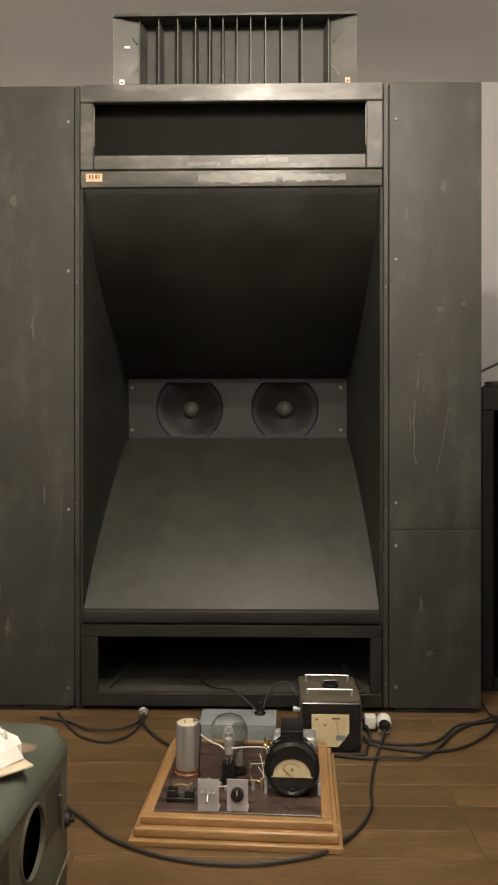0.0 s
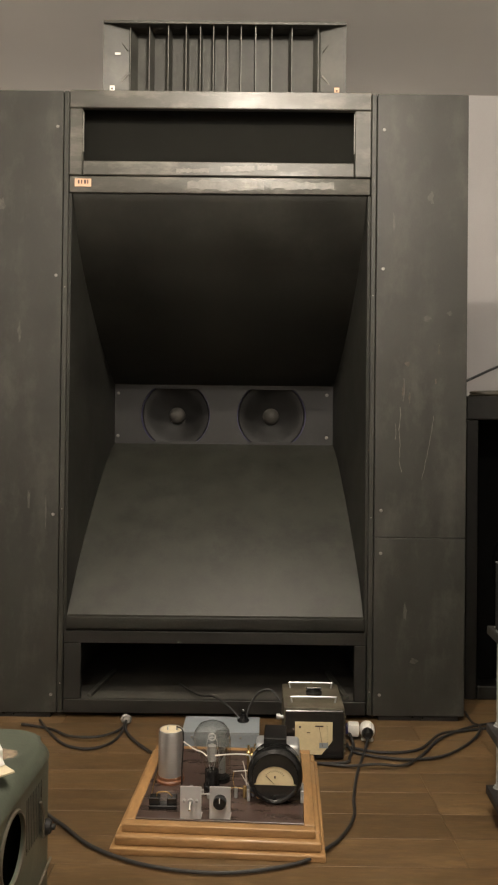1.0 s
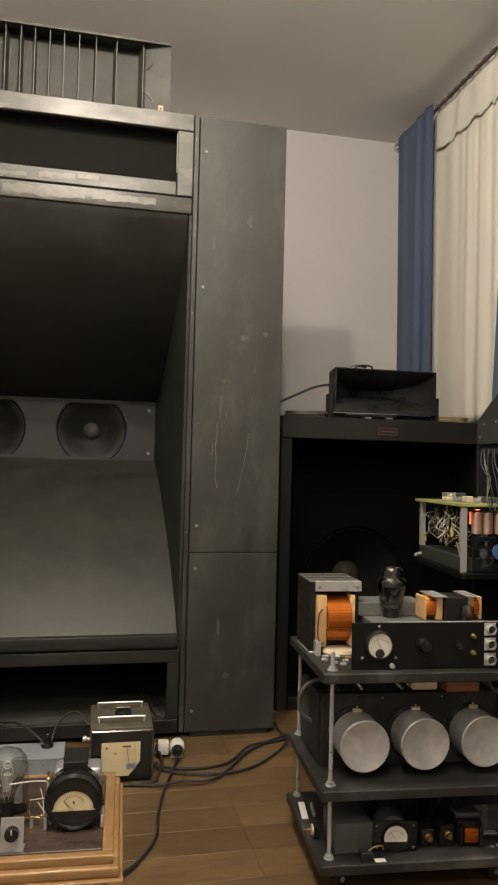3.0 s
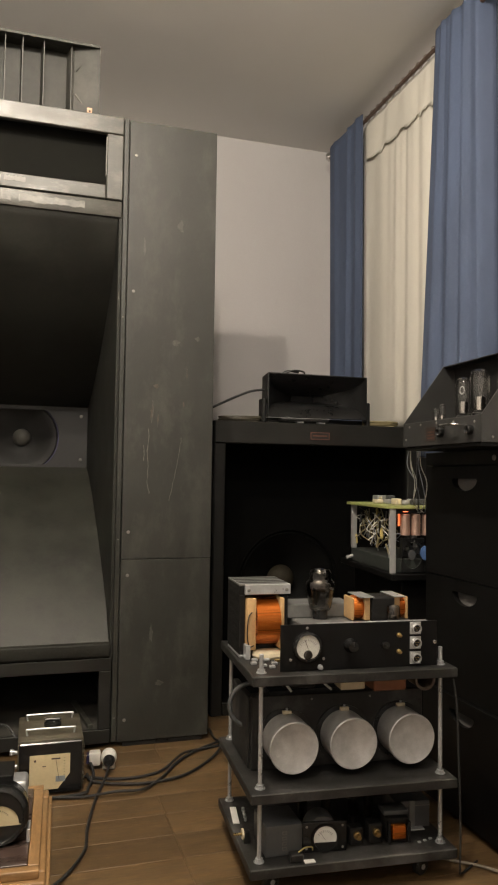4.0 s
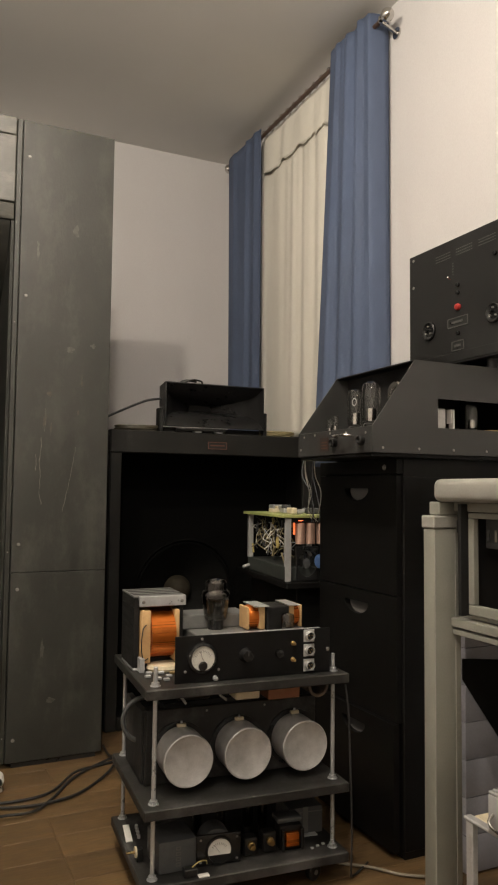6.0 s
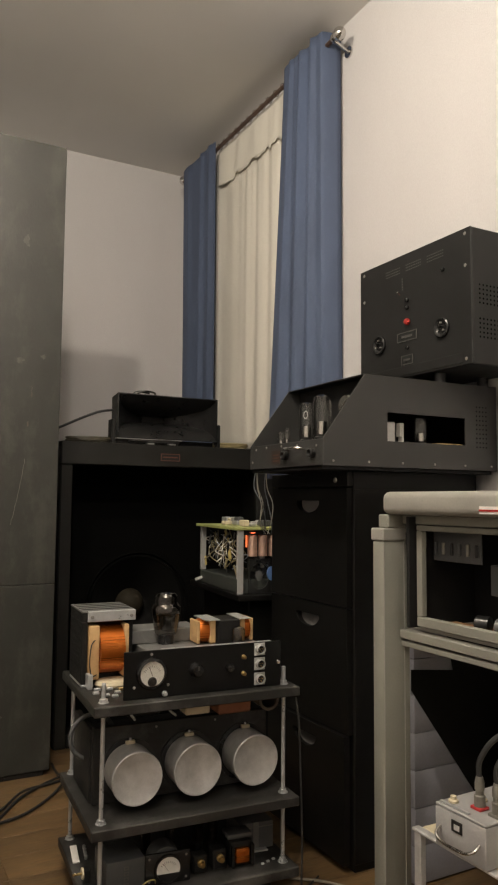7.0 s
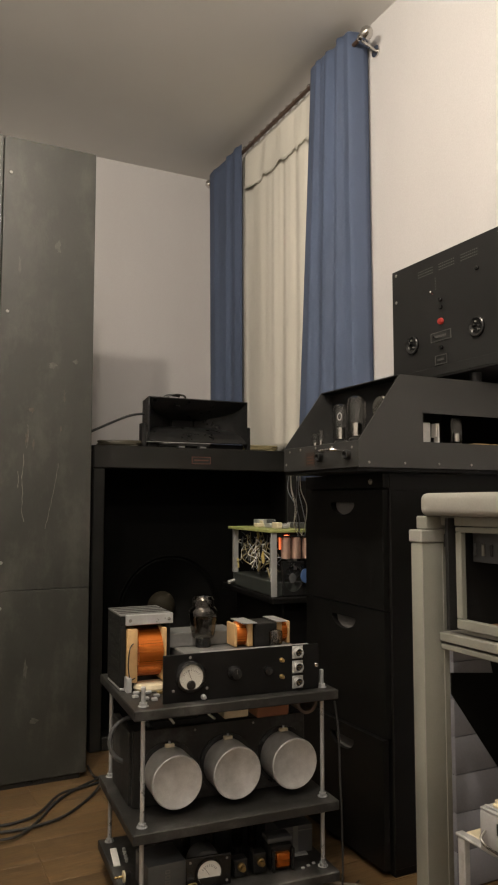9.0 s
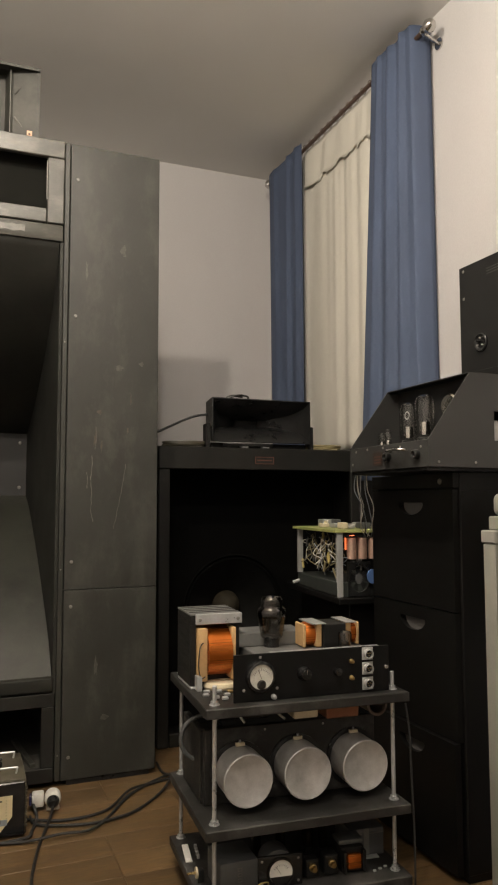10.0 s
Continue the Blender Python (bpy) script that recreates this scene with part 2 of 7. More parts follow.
def prism(bm, poly, a, b, to, bev=0.0, seg=1):
    """A polygon of (u, w) pairs drawn out from n=a to n=b; to(u, w, n) gives the place."""
    low = [bm.verts.new(to(u, w, a)) for u, w in poly]
    high = [bm.verts.new(to(u, w, b)) for u, w in poly]
    faces = [bm.faces.new(low[::-1]), bm.faces.new(high)]
    k = len(poly)
    for i in range(k):
        faces.append(bm.faces.new((low[i], low[(i + 1) % k], high[(i + 1) % k], high[i])))
    if bev:
        bmesh.ops.bevel(bm, geom=[e for e in set(faces[0].edges) | set(faces[1].edges)], offset=bev, segments=seg, profile=0.5, affect="EDGES")
    return bm


def pierced(bm, rect, centre, radius, n0, n1, to, count=48):
    """A plate over rect (u0, u1, w0, w1) with one hole of radius(angle) round centre."""
    u0, u1, w0, w1 = rect
    cu, cw = centre
    angles = {2 * math.pi * k / count for k in range(count)}
    angles |= {math.atan2(w - cw, u - cu) % (2 * math.pi) for u in (u0, u1) for w in (w0, w1)}
    rows = []
    for a in sorted(angles):
        c, s = math.cos(a), math.sin(a)
        far = min((((u1 if c > 0 else u0) - cu) / c) if abs(c) > 1e-9 else 1e9, (((w1 if s > 0 else w0) - cw) / s) if abs(s) > 1e-9 else 1e9)
        r = radius(a)
        rows.append([bm.verts.new(to(cu + q * c, cw + q * s, d)) for q, d in ((r, n0), (far, n0), (far, n1), (r, n1))])
    for a, b in zip(rows, rows[1:] + rows[:1]):
        for k in range(4):
            bm.faces.new((a[k], a[(k + 1) % 4], b[(k + 1) % 4], b[k]))
    return bm


def XZ(u, w, n):
    return (u, n, w)


def YZ(u, w, n):
    return (n, u, w)


def XY(u, w, n):
    return (u, w, n)


def made(name, bm, material, smooth=True):
    bmesh.ops.recalc_face_normals(bm, faces=bm.faces[:])
    me = bpy.data.meshes.new(name)
    bm.to_mesh(me)
    bm.free()
    me.materials.append(material)
    if smooth:
        me.polygons.foreach_set("use_smooth", [True] * len(me.polygons))
        me.set_sharp_from_angle(angle=radians(32))
    return me


def part(name, bm, material, parent, label="", smooth=True):
    ob = new(name, made(name, bm, material, smooth))
    ob.parent = parent
    if label:
        tagged(ob, label)
    return ob


def twin(ob, m, parent=None):
    """Another object on the same mesh, moved by m."""
    o = new(ob.name.split(".")[0], ob.data)
    o.parent = parent or ob.parent
    o.matrix_basis = m
    if "label" in ob:
        o["label"] = ob["label"]
    return o


def thing(name, x, y, z, label, category, turn=0.0, group="", kind=""):
    ob = new(name)
    ob.empty_display_size = 0.05
    ob.matrix_world = pose(x, y, z, 0, 0, turn)
    return tagged(ob, label, category, group, kind)


def solo(name, bm, material, label, category, kind="", group="", smooth=True):
    return tagged(new(name, made(name, bm, material, smooth)), label, category, group, kind)


N = bmesh.new

# ---- the room ----
WEST, EAST, SOUTH, NORTH, TOP = -1.42, 1.765, -1.6, 3.96, 2.80
floor = solo("floor", box(N(), WEST - 0.1, EAST + 0.1, SOUTH - 0.1, NORTH + 0.1, -0.12, -0.004, 0), JOINT, "brown wooden laminate floor of narrow planks", "floor", "structure")
solo("wall_north", box(N(), WEST - 0.1, EAST + 0.1, NORTH, NORTH + 0.1, 0, TOP, 0), WALL, "white wall with faintly textured paper", "wall", "structure")
solo("wall_east", box(N(), EAST, EAST + 0.1, SOUTH, NORTH, 0, TOP, 0), WALL, "white wall with faintly textured paper behind curtains", "wall", "structure")
# unseen wall, set close in to bounce light onto the left ceiling
solo("wall_west", box(N(), WEST - 0.1, WEST, SOUTH, NORTH, 0, TOP, 0), WALL, "plain white wall, unseen, added to close the room", "wall", "structure")
solo("wall_south", box(N(), WEST - 0.1, EAST + 0.1, SOUTH - 0.1, SOUTH, 0, TOP, 0), WALL, "plain white wall, unseen, added to close the room", "wall", "structure")
solo("ceiling", box(N(), WEST - 0.1, EAST + 0.1, SOUTH - 0.1, NORTH + 0.1, TOP, TOP + 0.1, 0), CEILING, "matt off-white plain ceiling", "ceiling", "structure")

# ---- the tall bass horn ----
YF = 2.72


def bass_horn():
    cab = thing("bass_horn_cabinet", 0, 0, 0, "tall black worn wooden bass horn loudspeaker standing on the floor", "loudspeaker")
    # outer shell
    for x0, x1 in ((-0.652, -0.634), (0.432, 0.450)):
        part("side_panel", box(N(), x0, x1, YF, 3.75, 0.018, 2.203, 0.0025), BLACKWOOD, cab)
    part("back_panel", box(N(), -0.632, 0.430, 3.735, 3.75, 0.02, 2.20, 0.001), BLACKWOOD, cab)
    part("top_panel", box(N(), -0.632, 0.430, YF + 0.022, 3.733, 2.185, 2.203, 0.001), BLACKWOOD, cab)
    # upper box with its frame
    part("top_rail", box(N(), -0.632, 0.430, YF - 0.003, YF + 0.02, 2.142, 2.205, 0.003), FRAMEWOOD, cab)
    part("bottom_rail", box(N(), -0.584, 0.371, YF - 0.003, YF + 0.02, 1.905, 1.955, 0.003), FRAMEWOOD, cab)
    for x0, x1 in ((-0.632, -0.586), (0.373, 0.430)):
        part("stile", box(N(), x0, x1, YF - 0.003, YF + 0.02, 1.905, 2.14, 0.003), FRAMEWOOD, cab)
    # dark lining in one flat tone, set close behind the opening
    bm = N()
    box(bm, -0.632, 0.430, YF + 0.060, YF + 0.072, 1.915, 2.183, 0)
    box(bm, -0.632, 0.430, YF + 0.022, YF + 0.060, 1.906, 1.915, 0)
    part("upper_chamber", bm, DARKFILL, cab)
    for x0, x1 in ((-0.586, -0.583), (0.370, 0.373)):
        part("worn_edge", box(N(), x0, x1, YF + 0.004, YF + 0.012, 1.99, 2.13, 0), BRIGHTEDGE, cab)
    # lamp highlight painted on the lip, and bare patches rubbed through the rail's paint
    rng = random.Random(17)
    for x0, x1, z0, z1 in ((-0.215, 0.055, 1.850, 1.893), (0.08, 0.30, 1.856, 1.888), (-0.255, -0.14, 1.914, 1.932), (-0.10, 0.02, 1.918, 1.944), (0.03, 0.10, 1.925, 1.947)):
        n = 16
        lower = [(x0 + (x1 - x0) * k / n, z0 + rng.uniform(0, 0.25) * (z1 - z0)) for k in range(n + 1)]
        upper = [(x0 + (x1 - x0) * k / n, z1 - rng.uniform(0, 0.25) * (z1 - z0)) for k in range(n, -1, -1)]
        y = YF - 0.005 if z1 < 1.90 else YF - 0.003
        part("bare_patch", prism(N(), lower + upper, y - 0.0008, y - 0.0001, XZ), SHEENRUB, cab, "pale patch: lamp highlight on the lip, rubbed paint on the rail")
    # the horn mouth
    part("mouth_lip", box(N(), -0.630, 0.428, YF - 0.005, YF + 0.03, 1.842, 1.900, 0.004, 2), FRAMEWOOD, cab, "worn black front lip with painted lamp highlight patches")
    for a, b in (((-0.622, YF), (-0.607, 3.53)), ((0.420, YF), (0.394, 3.53))):
        s = -1 if a[0] < 0 else 1
        poly = [a, b, (b[0] + s * 0.010, b[1]), (a[0] + s * 0.010, a[1])]
        part("horn_side", prism(N(), poly if s > 0 else poly[::-1], 0.30, 1.84, XY), HORNBLACK, cab)
    ramp = [(YF - 0.004, 0.362), (2.80, 0.446), (2.90, 0.540), (3.02, 0.643), (3.15, 0.745), (3.30, 0.852), (3.43, 0.930), (3.525, 0.968)]
    curve = [(p.x, p.y) for p in spline([(y, z, 0) for y, z in ramp], 4)]
    poly = curve + [(y, z - 0.014) for y, z in reversed(curve)]
    part("horn_ramp", prism(N(), poly, -0.619, 0.417, YZ), RAMPBLACK, cab, "dusty black curved lower horn flare")
    roof = [(YF + 0.004, 1.838), (2.80, 1.715), (2.90, 1.61), (3.02, 1.510), (3.15, 1.42), (3.30, 1.335), (3.43, 1.27), (3.525, 1.235)]
    curve = [(p.x, p.y) for p in spline([(y, z, 0) for y, z in roof], 4)]
    poly = curve + [(y, z + 0.014) for y, z in reversed(curve)]
    part("horn_roof", prism(N(), poly, -0.619, 0.417, YZ), HORNBLACK, cab)
    part("ramp_nose", box(N(), -0.628, 0.426, YF - 0.006, YF + 0.03, 0.307, 0.360, 0.012, 3), HORNBLACK, cab)
    # baffle with two cut-off round openings and the drivers
    bx = (-0.612, -0.1085, 0.395)
    bm = N()
    for k, cx in enumerate((-0.329, 0.112)):
        pierced(bm, (bx[k], bx[k + 1], 0.945, 1.245), (cx, 1.099), lambda a: min(0.159, 0.121 / max(1e-6, abs(math.sin(a)))), 3.52, 3.538, XZ, 64)
    baffle = part("baffle", bm, BAFFLE, cab, "dark grey baffle board with two driver openings")
    for x in (-0.592, 0.366):
        for z in (1.001, 1.196):
            part("screw", lathe(N(), [(0, 0.004), (0.006, 0.003), (0.008, 0)], along((x, 3.5195, z), (x, 3.4, z)), 12), SCREW, baffle)
    for cx in (-0.329, 0.112):
        m = along((cx, 3.54, 1.099), (cx, 4, 1.099))
        cone = part("woofer_cone", lathe(N(), [(0.150, 0.0), (0.135, 0.004), (0.118, 0.014), (0.09, 0.035), (0.06, 0.056), (0.036, 0.068)], m, 48, False), CONE, cab)
        part("surround", lathe(N(), [(0.172, 0.002), (0.166, -0.003), (0.158, 0.003), (0.152, -0.004), (0.146, 0.003), (0.138, 0.004)], m, 48, False), CONE, cone)
        part("dust_cap", lathe(N(), [(0.0, 0.030), (0.015, 0.033), (0.028, 0.042), (0.037, 0.055), (0.039, 0.067)], m, 32, False), DUSTCAP, cone, "round grey dust cap")
        part("gasket", lathe(N(), [(0.163, 0.002), (0.161, -0.004), (0.156, -0.004), (0.153, 0.002)], m, 48, False), GASKET, cone, "thin violet gasket ring")
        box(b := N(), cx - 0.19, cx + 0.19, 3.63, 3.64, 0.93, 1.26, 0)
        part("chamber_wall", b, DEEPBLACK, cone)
    # lower frame
    part("lower_rail", box(N(), -0.630, 0.428, YF - 0.001, YF + 0.02, 0.262, 0.304, 0.0015), LOWERPAINT, cab)
    part("plinth_rail", box(N(), -0.630, 0.428, YF - 0.001, YF + 0.02, 0.018, 0.064, 0.0015), LOWERPAINT, cab)
    for x0, x1 in ((-0.630, -0.571), (0.387, 0.428)):
        part("lower_stile", box(N(), x0, x1, YF, YF + 0.02, 0.066, 0.260, 0.0015), LOWERPAINT, cab)
    part("shelf_floor", box(N(), -0.630, 0.428, YF + 0.022, 3.50, 0.05, 0.062, 0.001), DUSTY, cab)
    # shelf back painted almost black for the shade inside
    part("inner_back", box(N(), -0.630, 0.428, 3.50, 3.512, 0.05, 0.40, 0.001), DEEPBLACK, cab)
    for x0, dx in ((-0.545, 0.03), (0.365, -0.03)):
        bm = N()
        box(bm, -0.009, 0.009, 0, 0.30, 0, 0.012, 0.001, 1, Matrix.Translation((x0, YF + 0.03, 0.063)) @ Matrix.Rotation(-dx * 4, 4, "Z"))
        part("batten", bm, FRAMEWOOD, cab)
    for x in (-0.62, 0.41):
        for y in (2.80, 3.5):
            part("foot", box(N(), x - 0.02, x + 0.02, y, y + 0.06, 0.0, 0.019, 0.002), BLACKPLASTIC, cab)
    # small orange inventory sticker with unreadable marks
    st = part("sticker", box(N(), -0.611, -0.553, YF - 0.0065, YF - 0.0048, 1.862, 1.890, 0), STICKER, cab, "small orange paper sticker")
    bm = N()
    for k, w in enumerate((0.006, 0.005, 0.007, 0.004)):
        box(bm, -0.600 + k * 0.011, -0.600 + k * 0.011 + w, YF - 0.0072, YF - 0.0064, 1.872, 1.885, 0)
    part("ink_marks", bm, INK, st)
    for z in (1.49, 0.71, 0.10):
        part("side_screw", lathe(N(), [(0, 0.0015), (0.002, 0.001), (0.0025, 0)], along((0.441, YF, z), (0.441, 2.6, z)), 10), SCREW, cab)
        part("side_screw", lathe(N(), [(0, 0.0015), (0.002, 0.001), (0.0025, 0)], along((-0.643, YF, z + 0.02), (-0.643, 2.6, z + 0.02)), 10), SCREW, cab)
    return cab


bass_horn()


def wing(x0, x1, seam, label, screws):
    w = thing("side_wing", (x0 + x1) / 2, YF, 0, label, "baffle panel", 0, "wings of the bass horn")
    h = (x1 - x0) / 2
    cuts = [0.016, seam, 2.203] if seam else [0.016, 2.203]
    for z0, z1 in zip(cuts, cuts[1:]):
        part("wing_board", box(N(), -h, h, 0.0, 0.022, z0 + 0.0008, z1 - 0.0008, 0.0018), WINGWOOD, w)
    part("back_batten", box(N(), -h + 0.03, h - 0.03, 0.0225, 0.05, 0.016, 2.10, 0.002), BLACKWOOD, w)
    part("foot", box(N(), -h + 0.02, h - 0.02, 0.004, 0.10, 0, 0.0155, 0.001), BLACKPLASTIC, w)
    for x, z in screws:
        part("screw", lathe(N(), [(0, 0.0032), (0.005, 0.0025), (0.006, 0)], along((x - (x0 + x1) / 2, 0.0, z), (x - (x0 + x1) / 2, -1, z)), 12), SCREW, w)
    return w


right_wing = wing(0.4525, 0.773, 0.64, "grey-black scuffed wooden wing panel with a low seam", [(0.476, z) for z in (0.09, 0.585, 0.735, 1.585, 2.075)])
rng = random.Random(31)
SCRATCH = mat("pale_scratch", (0.13, 0.125, 0.105), 0.6, var=0.4, scale=60)
for line, wide in ((((-0.072, 1.099), (-0.071, 1.06), (-0.076, 1.020), (-0.073, 0.985), (-0.072, 0.958), (-0.074, 0.908), (-0.066, 0.870)), 0.0026),
                   (((0.046, 1.070), (0.041, 1.035), (0.035, 0.999), (0.025, 0.939), (0.019, 0.91), (0.012, 0.879), (0.004, 0.845)), 0.0020),
                   (((-0.060, 1.20), (-0.058, 1.16), (-0.062, 1.12)), 0.0016), (((-0.090, 1.04), (-0.087, 1.01), (-0.089, 0.985)), 0.0030)):
    pts = [(p.x + rng.uniform(-0.0012, 0.0012), p.y) for p in spline([(x, z, 0) for x, z in line], 4)]
    band = [(x - wide * rng.uniform(0.1, 0.6), z) for x, z in pts] + [(x + wide * rng.uniform(0.1, 0.6), z) for x, z in reversed(pts)]
    part("scratch", prism(N(), band, -0.0007, -0.0001, XZ), SCRATCH, right_wing, "pale vertical scratch")
RUSTY = mat("brownish_rub", (0.062, 0.050, 0.038), 0.6, var=0.5, scale=70, scuff=(0.034, 0.033, 0.028), scuff_amount=0.9)
for x, z, a, b in ((-0.062, 1.155, 0.010, 0.040), (-0.048, 1.25, 0.014, 0.012), (0.052, 1.19, 0.004, 0.016), (-0.040, 1.13, 0.005, 0.030), (0.062, 1.30, 0.004, 0.03)):
    ring = [(x + a * rng.uniform(0.3, 1) * math.cos(k * math.pi / 10), z + b * rng.uniform(0.3, 1) * math.sin(k * math.pi / 10)) for k in range(20)]
    part("rub_mark", prism(N(), ring, -0.0006, -0.0001, XZ), RUSTY, right_wing, "brownish rub mark")
left_wing = wing(-0.985, -0.6545, 0, "grey-black scuffed wooden wing panel beside the bass horn", [(-0.674, z) for z in (0.08, 0.71, 1.55, 2.075)])


SMUDGE = mat("pale_scuff_mark", (0.075, 0.074, 0.062), 0.55, var=0.4, scale=60, scuff=(0.036, 0.036, 0.030), scuff_amount=0.9)
for host, spots in ((left_wing, ((-0.10, 0.42, 0.010, 0.05), (-0.07, 0.29, 0.012, 0.045), (-0.12, 1.02, 0.012, 0.06), (0.06, 0.76, 0.006, 0.05), (0.12, 0.72, 0.004, 0.07), (-0.05, 1.80, 0.02, 0.03), (0.02, 1.35, 0.008, 0.05))),
                    (right_wing, ((0.03, 1.835, 0.014, 0.030), (0.02, 1.41, 0.022, 0.012), (-0.05, 0.38, 0.010, 0.04), (0.10, 1.43, 0.012, 0.010), (-0.02, 0.21, 0.02, 0.012), (-0.10, 1.75, 0.006, 0.05)))):
    for x, z, a, b in spots:
        ring = [(x + a * rng.uniform(0.35, 1) * math.cos(k * math.pi / 8), z + b * rng.uniform(0.35, 1) * math.sin(k * math.pi / 8)) for k in range(16)]
        part("scuff_mark", prism(N(), ring, -0.0006, -0.0001, XZ), SMUDGE, host, "pale scuff mark")


# ---- radial horn lying on the tall cabinet ----
def radial_horn():
    h = thing("radial_horn", -0.09, YF + 0.03, 2.206, "wide grey sheet-metal sectoral horn on top of the bass horn", "horn")
    hw, top = 0.433, 0.262
    for z0, z1, name in ((0.0, 0.004, "bottom_plate"), (top - 0.004, top, "top_plate")):
        part(name, prism(N(), [(-hw, 0), (hw, 0), (0.36, 0.20), (0.12, 0.55), (-0.12, 0.55), (-0.36, 0.20)], z0, z1, XY), TINHORN, h)
    for s in (-1, 1):
        pts = [(s * hw, 0.0), (s * 0.345, 0.030), (s * 0.341, 0.035), (s * (hw - 0.004), 0.006)]
        part("side_flare", prism(N(), pts if s > 0 else pts[::-1], 0.004, top - 0.004, XY), TINHORN, h)
        part("side_sheet", prism(N(), [(s * 0.343, 0.032), (s * 0.11, 0.55), (s * 0.107, 0.548), (s * 0.339, 0.030)], 0.004, top - 0.004, XY), TINHORN, h)
        part("brace", rod(N(), (s * 0.350, 0.026, 0.085), (s * 0.405, 0.02, 0.014), 0.004, 8), BRIGHTEDGE, h)
        part("upper_brace", rod(N(), (s * 0.350, 0.026, 0.17), (s * 0.405, 0.02, 0.235), 0.003, 8), TINHORN, h)
        bm = box(N(), s * 0.40 - 0.009, s * 0.40 + 0.009, -0.004, -0.001, 0.001, 0.03, 0.001)
        tab = part("corner_tab", bm, WHITEPAPER if s < 0 else STICKER, h, "small pale paper tab" if s < 0 else "small orange and white tab")
        part("tab_rivet", lathe(N(), [(0, 0.002), (0.003, 0.001), (0.004, 0)], along((s * 0.40, -0.004, 0.018), (s * 0.40, -1, 0.018)), 8), INK, tab)
    xs = (-0.340, -0.271, -0.203, -0.139, -0.088, -0.041, 0.009, 0.058, 0.110, 0.168, 0.240, 0.335)
    for x in xs:
        # each vane runs back towards the narrow throat, cut short at the added sheet
        y0 = 0.022 - 0.014 * (1 - (x / 0.36) ** 2)
        ends = [(x, y0), (x * 0.985, y0 + 0.03), (x * 0.96, 0.070)]
        poly = [(u - 0.0012, v) for u, v in ends] + [(u + 0.0012, v) for u, v in reversed(ends)]
        vane = part("vane", prism(N(), poly, 0.005, top - 0.005, XY), HORNINSIDE, h)
        part("vane_edge", box(N(), x - 0.0013, x + 0.0013, y0 - 0.002, y0 - 0.0003, 0.006, top - 0.006, 0), VANEEDGE, vane)
    for z0, z1 in ((0.0042, 0.0052), (top - 0.0052, top - 0.0042)):
        part("inner_lining", prism(N(), [(-0.335, 0.034), (0.335, 0.034), (0.115, 0.53), (-0.115, 0.53)], z0, z1, XY), HORNINSIDE, h)
    part("paper_scrap", box(N(), -0.394, -0.374, 0.0120, 0.0135, 0.148, 0.156, 0), WHITEPAPER, h, "torn scrap of white paper")
    # added sheet close behind the vanes; its grey paints haze into the gaps
    part("throat_sheet", box(N(), -0.327, 0.327, 0.072, 0.075, 0.006, top - 0.006, 0), HORNINSIDE, h)
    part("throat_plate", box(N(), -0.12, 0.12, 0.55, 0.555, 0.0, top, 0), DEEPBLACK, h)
    part("front_trim", box(N(), -hw, hw, -0.006, -0.0005, top - 0.010, top, 0.001), TINHORN, h)
    part("lower_trim", box(N(), -hw, hw, -0.0006, 0.006, -0.0005, 0.004, 0.001), TINHORN, h)
    return h


radial_horn()


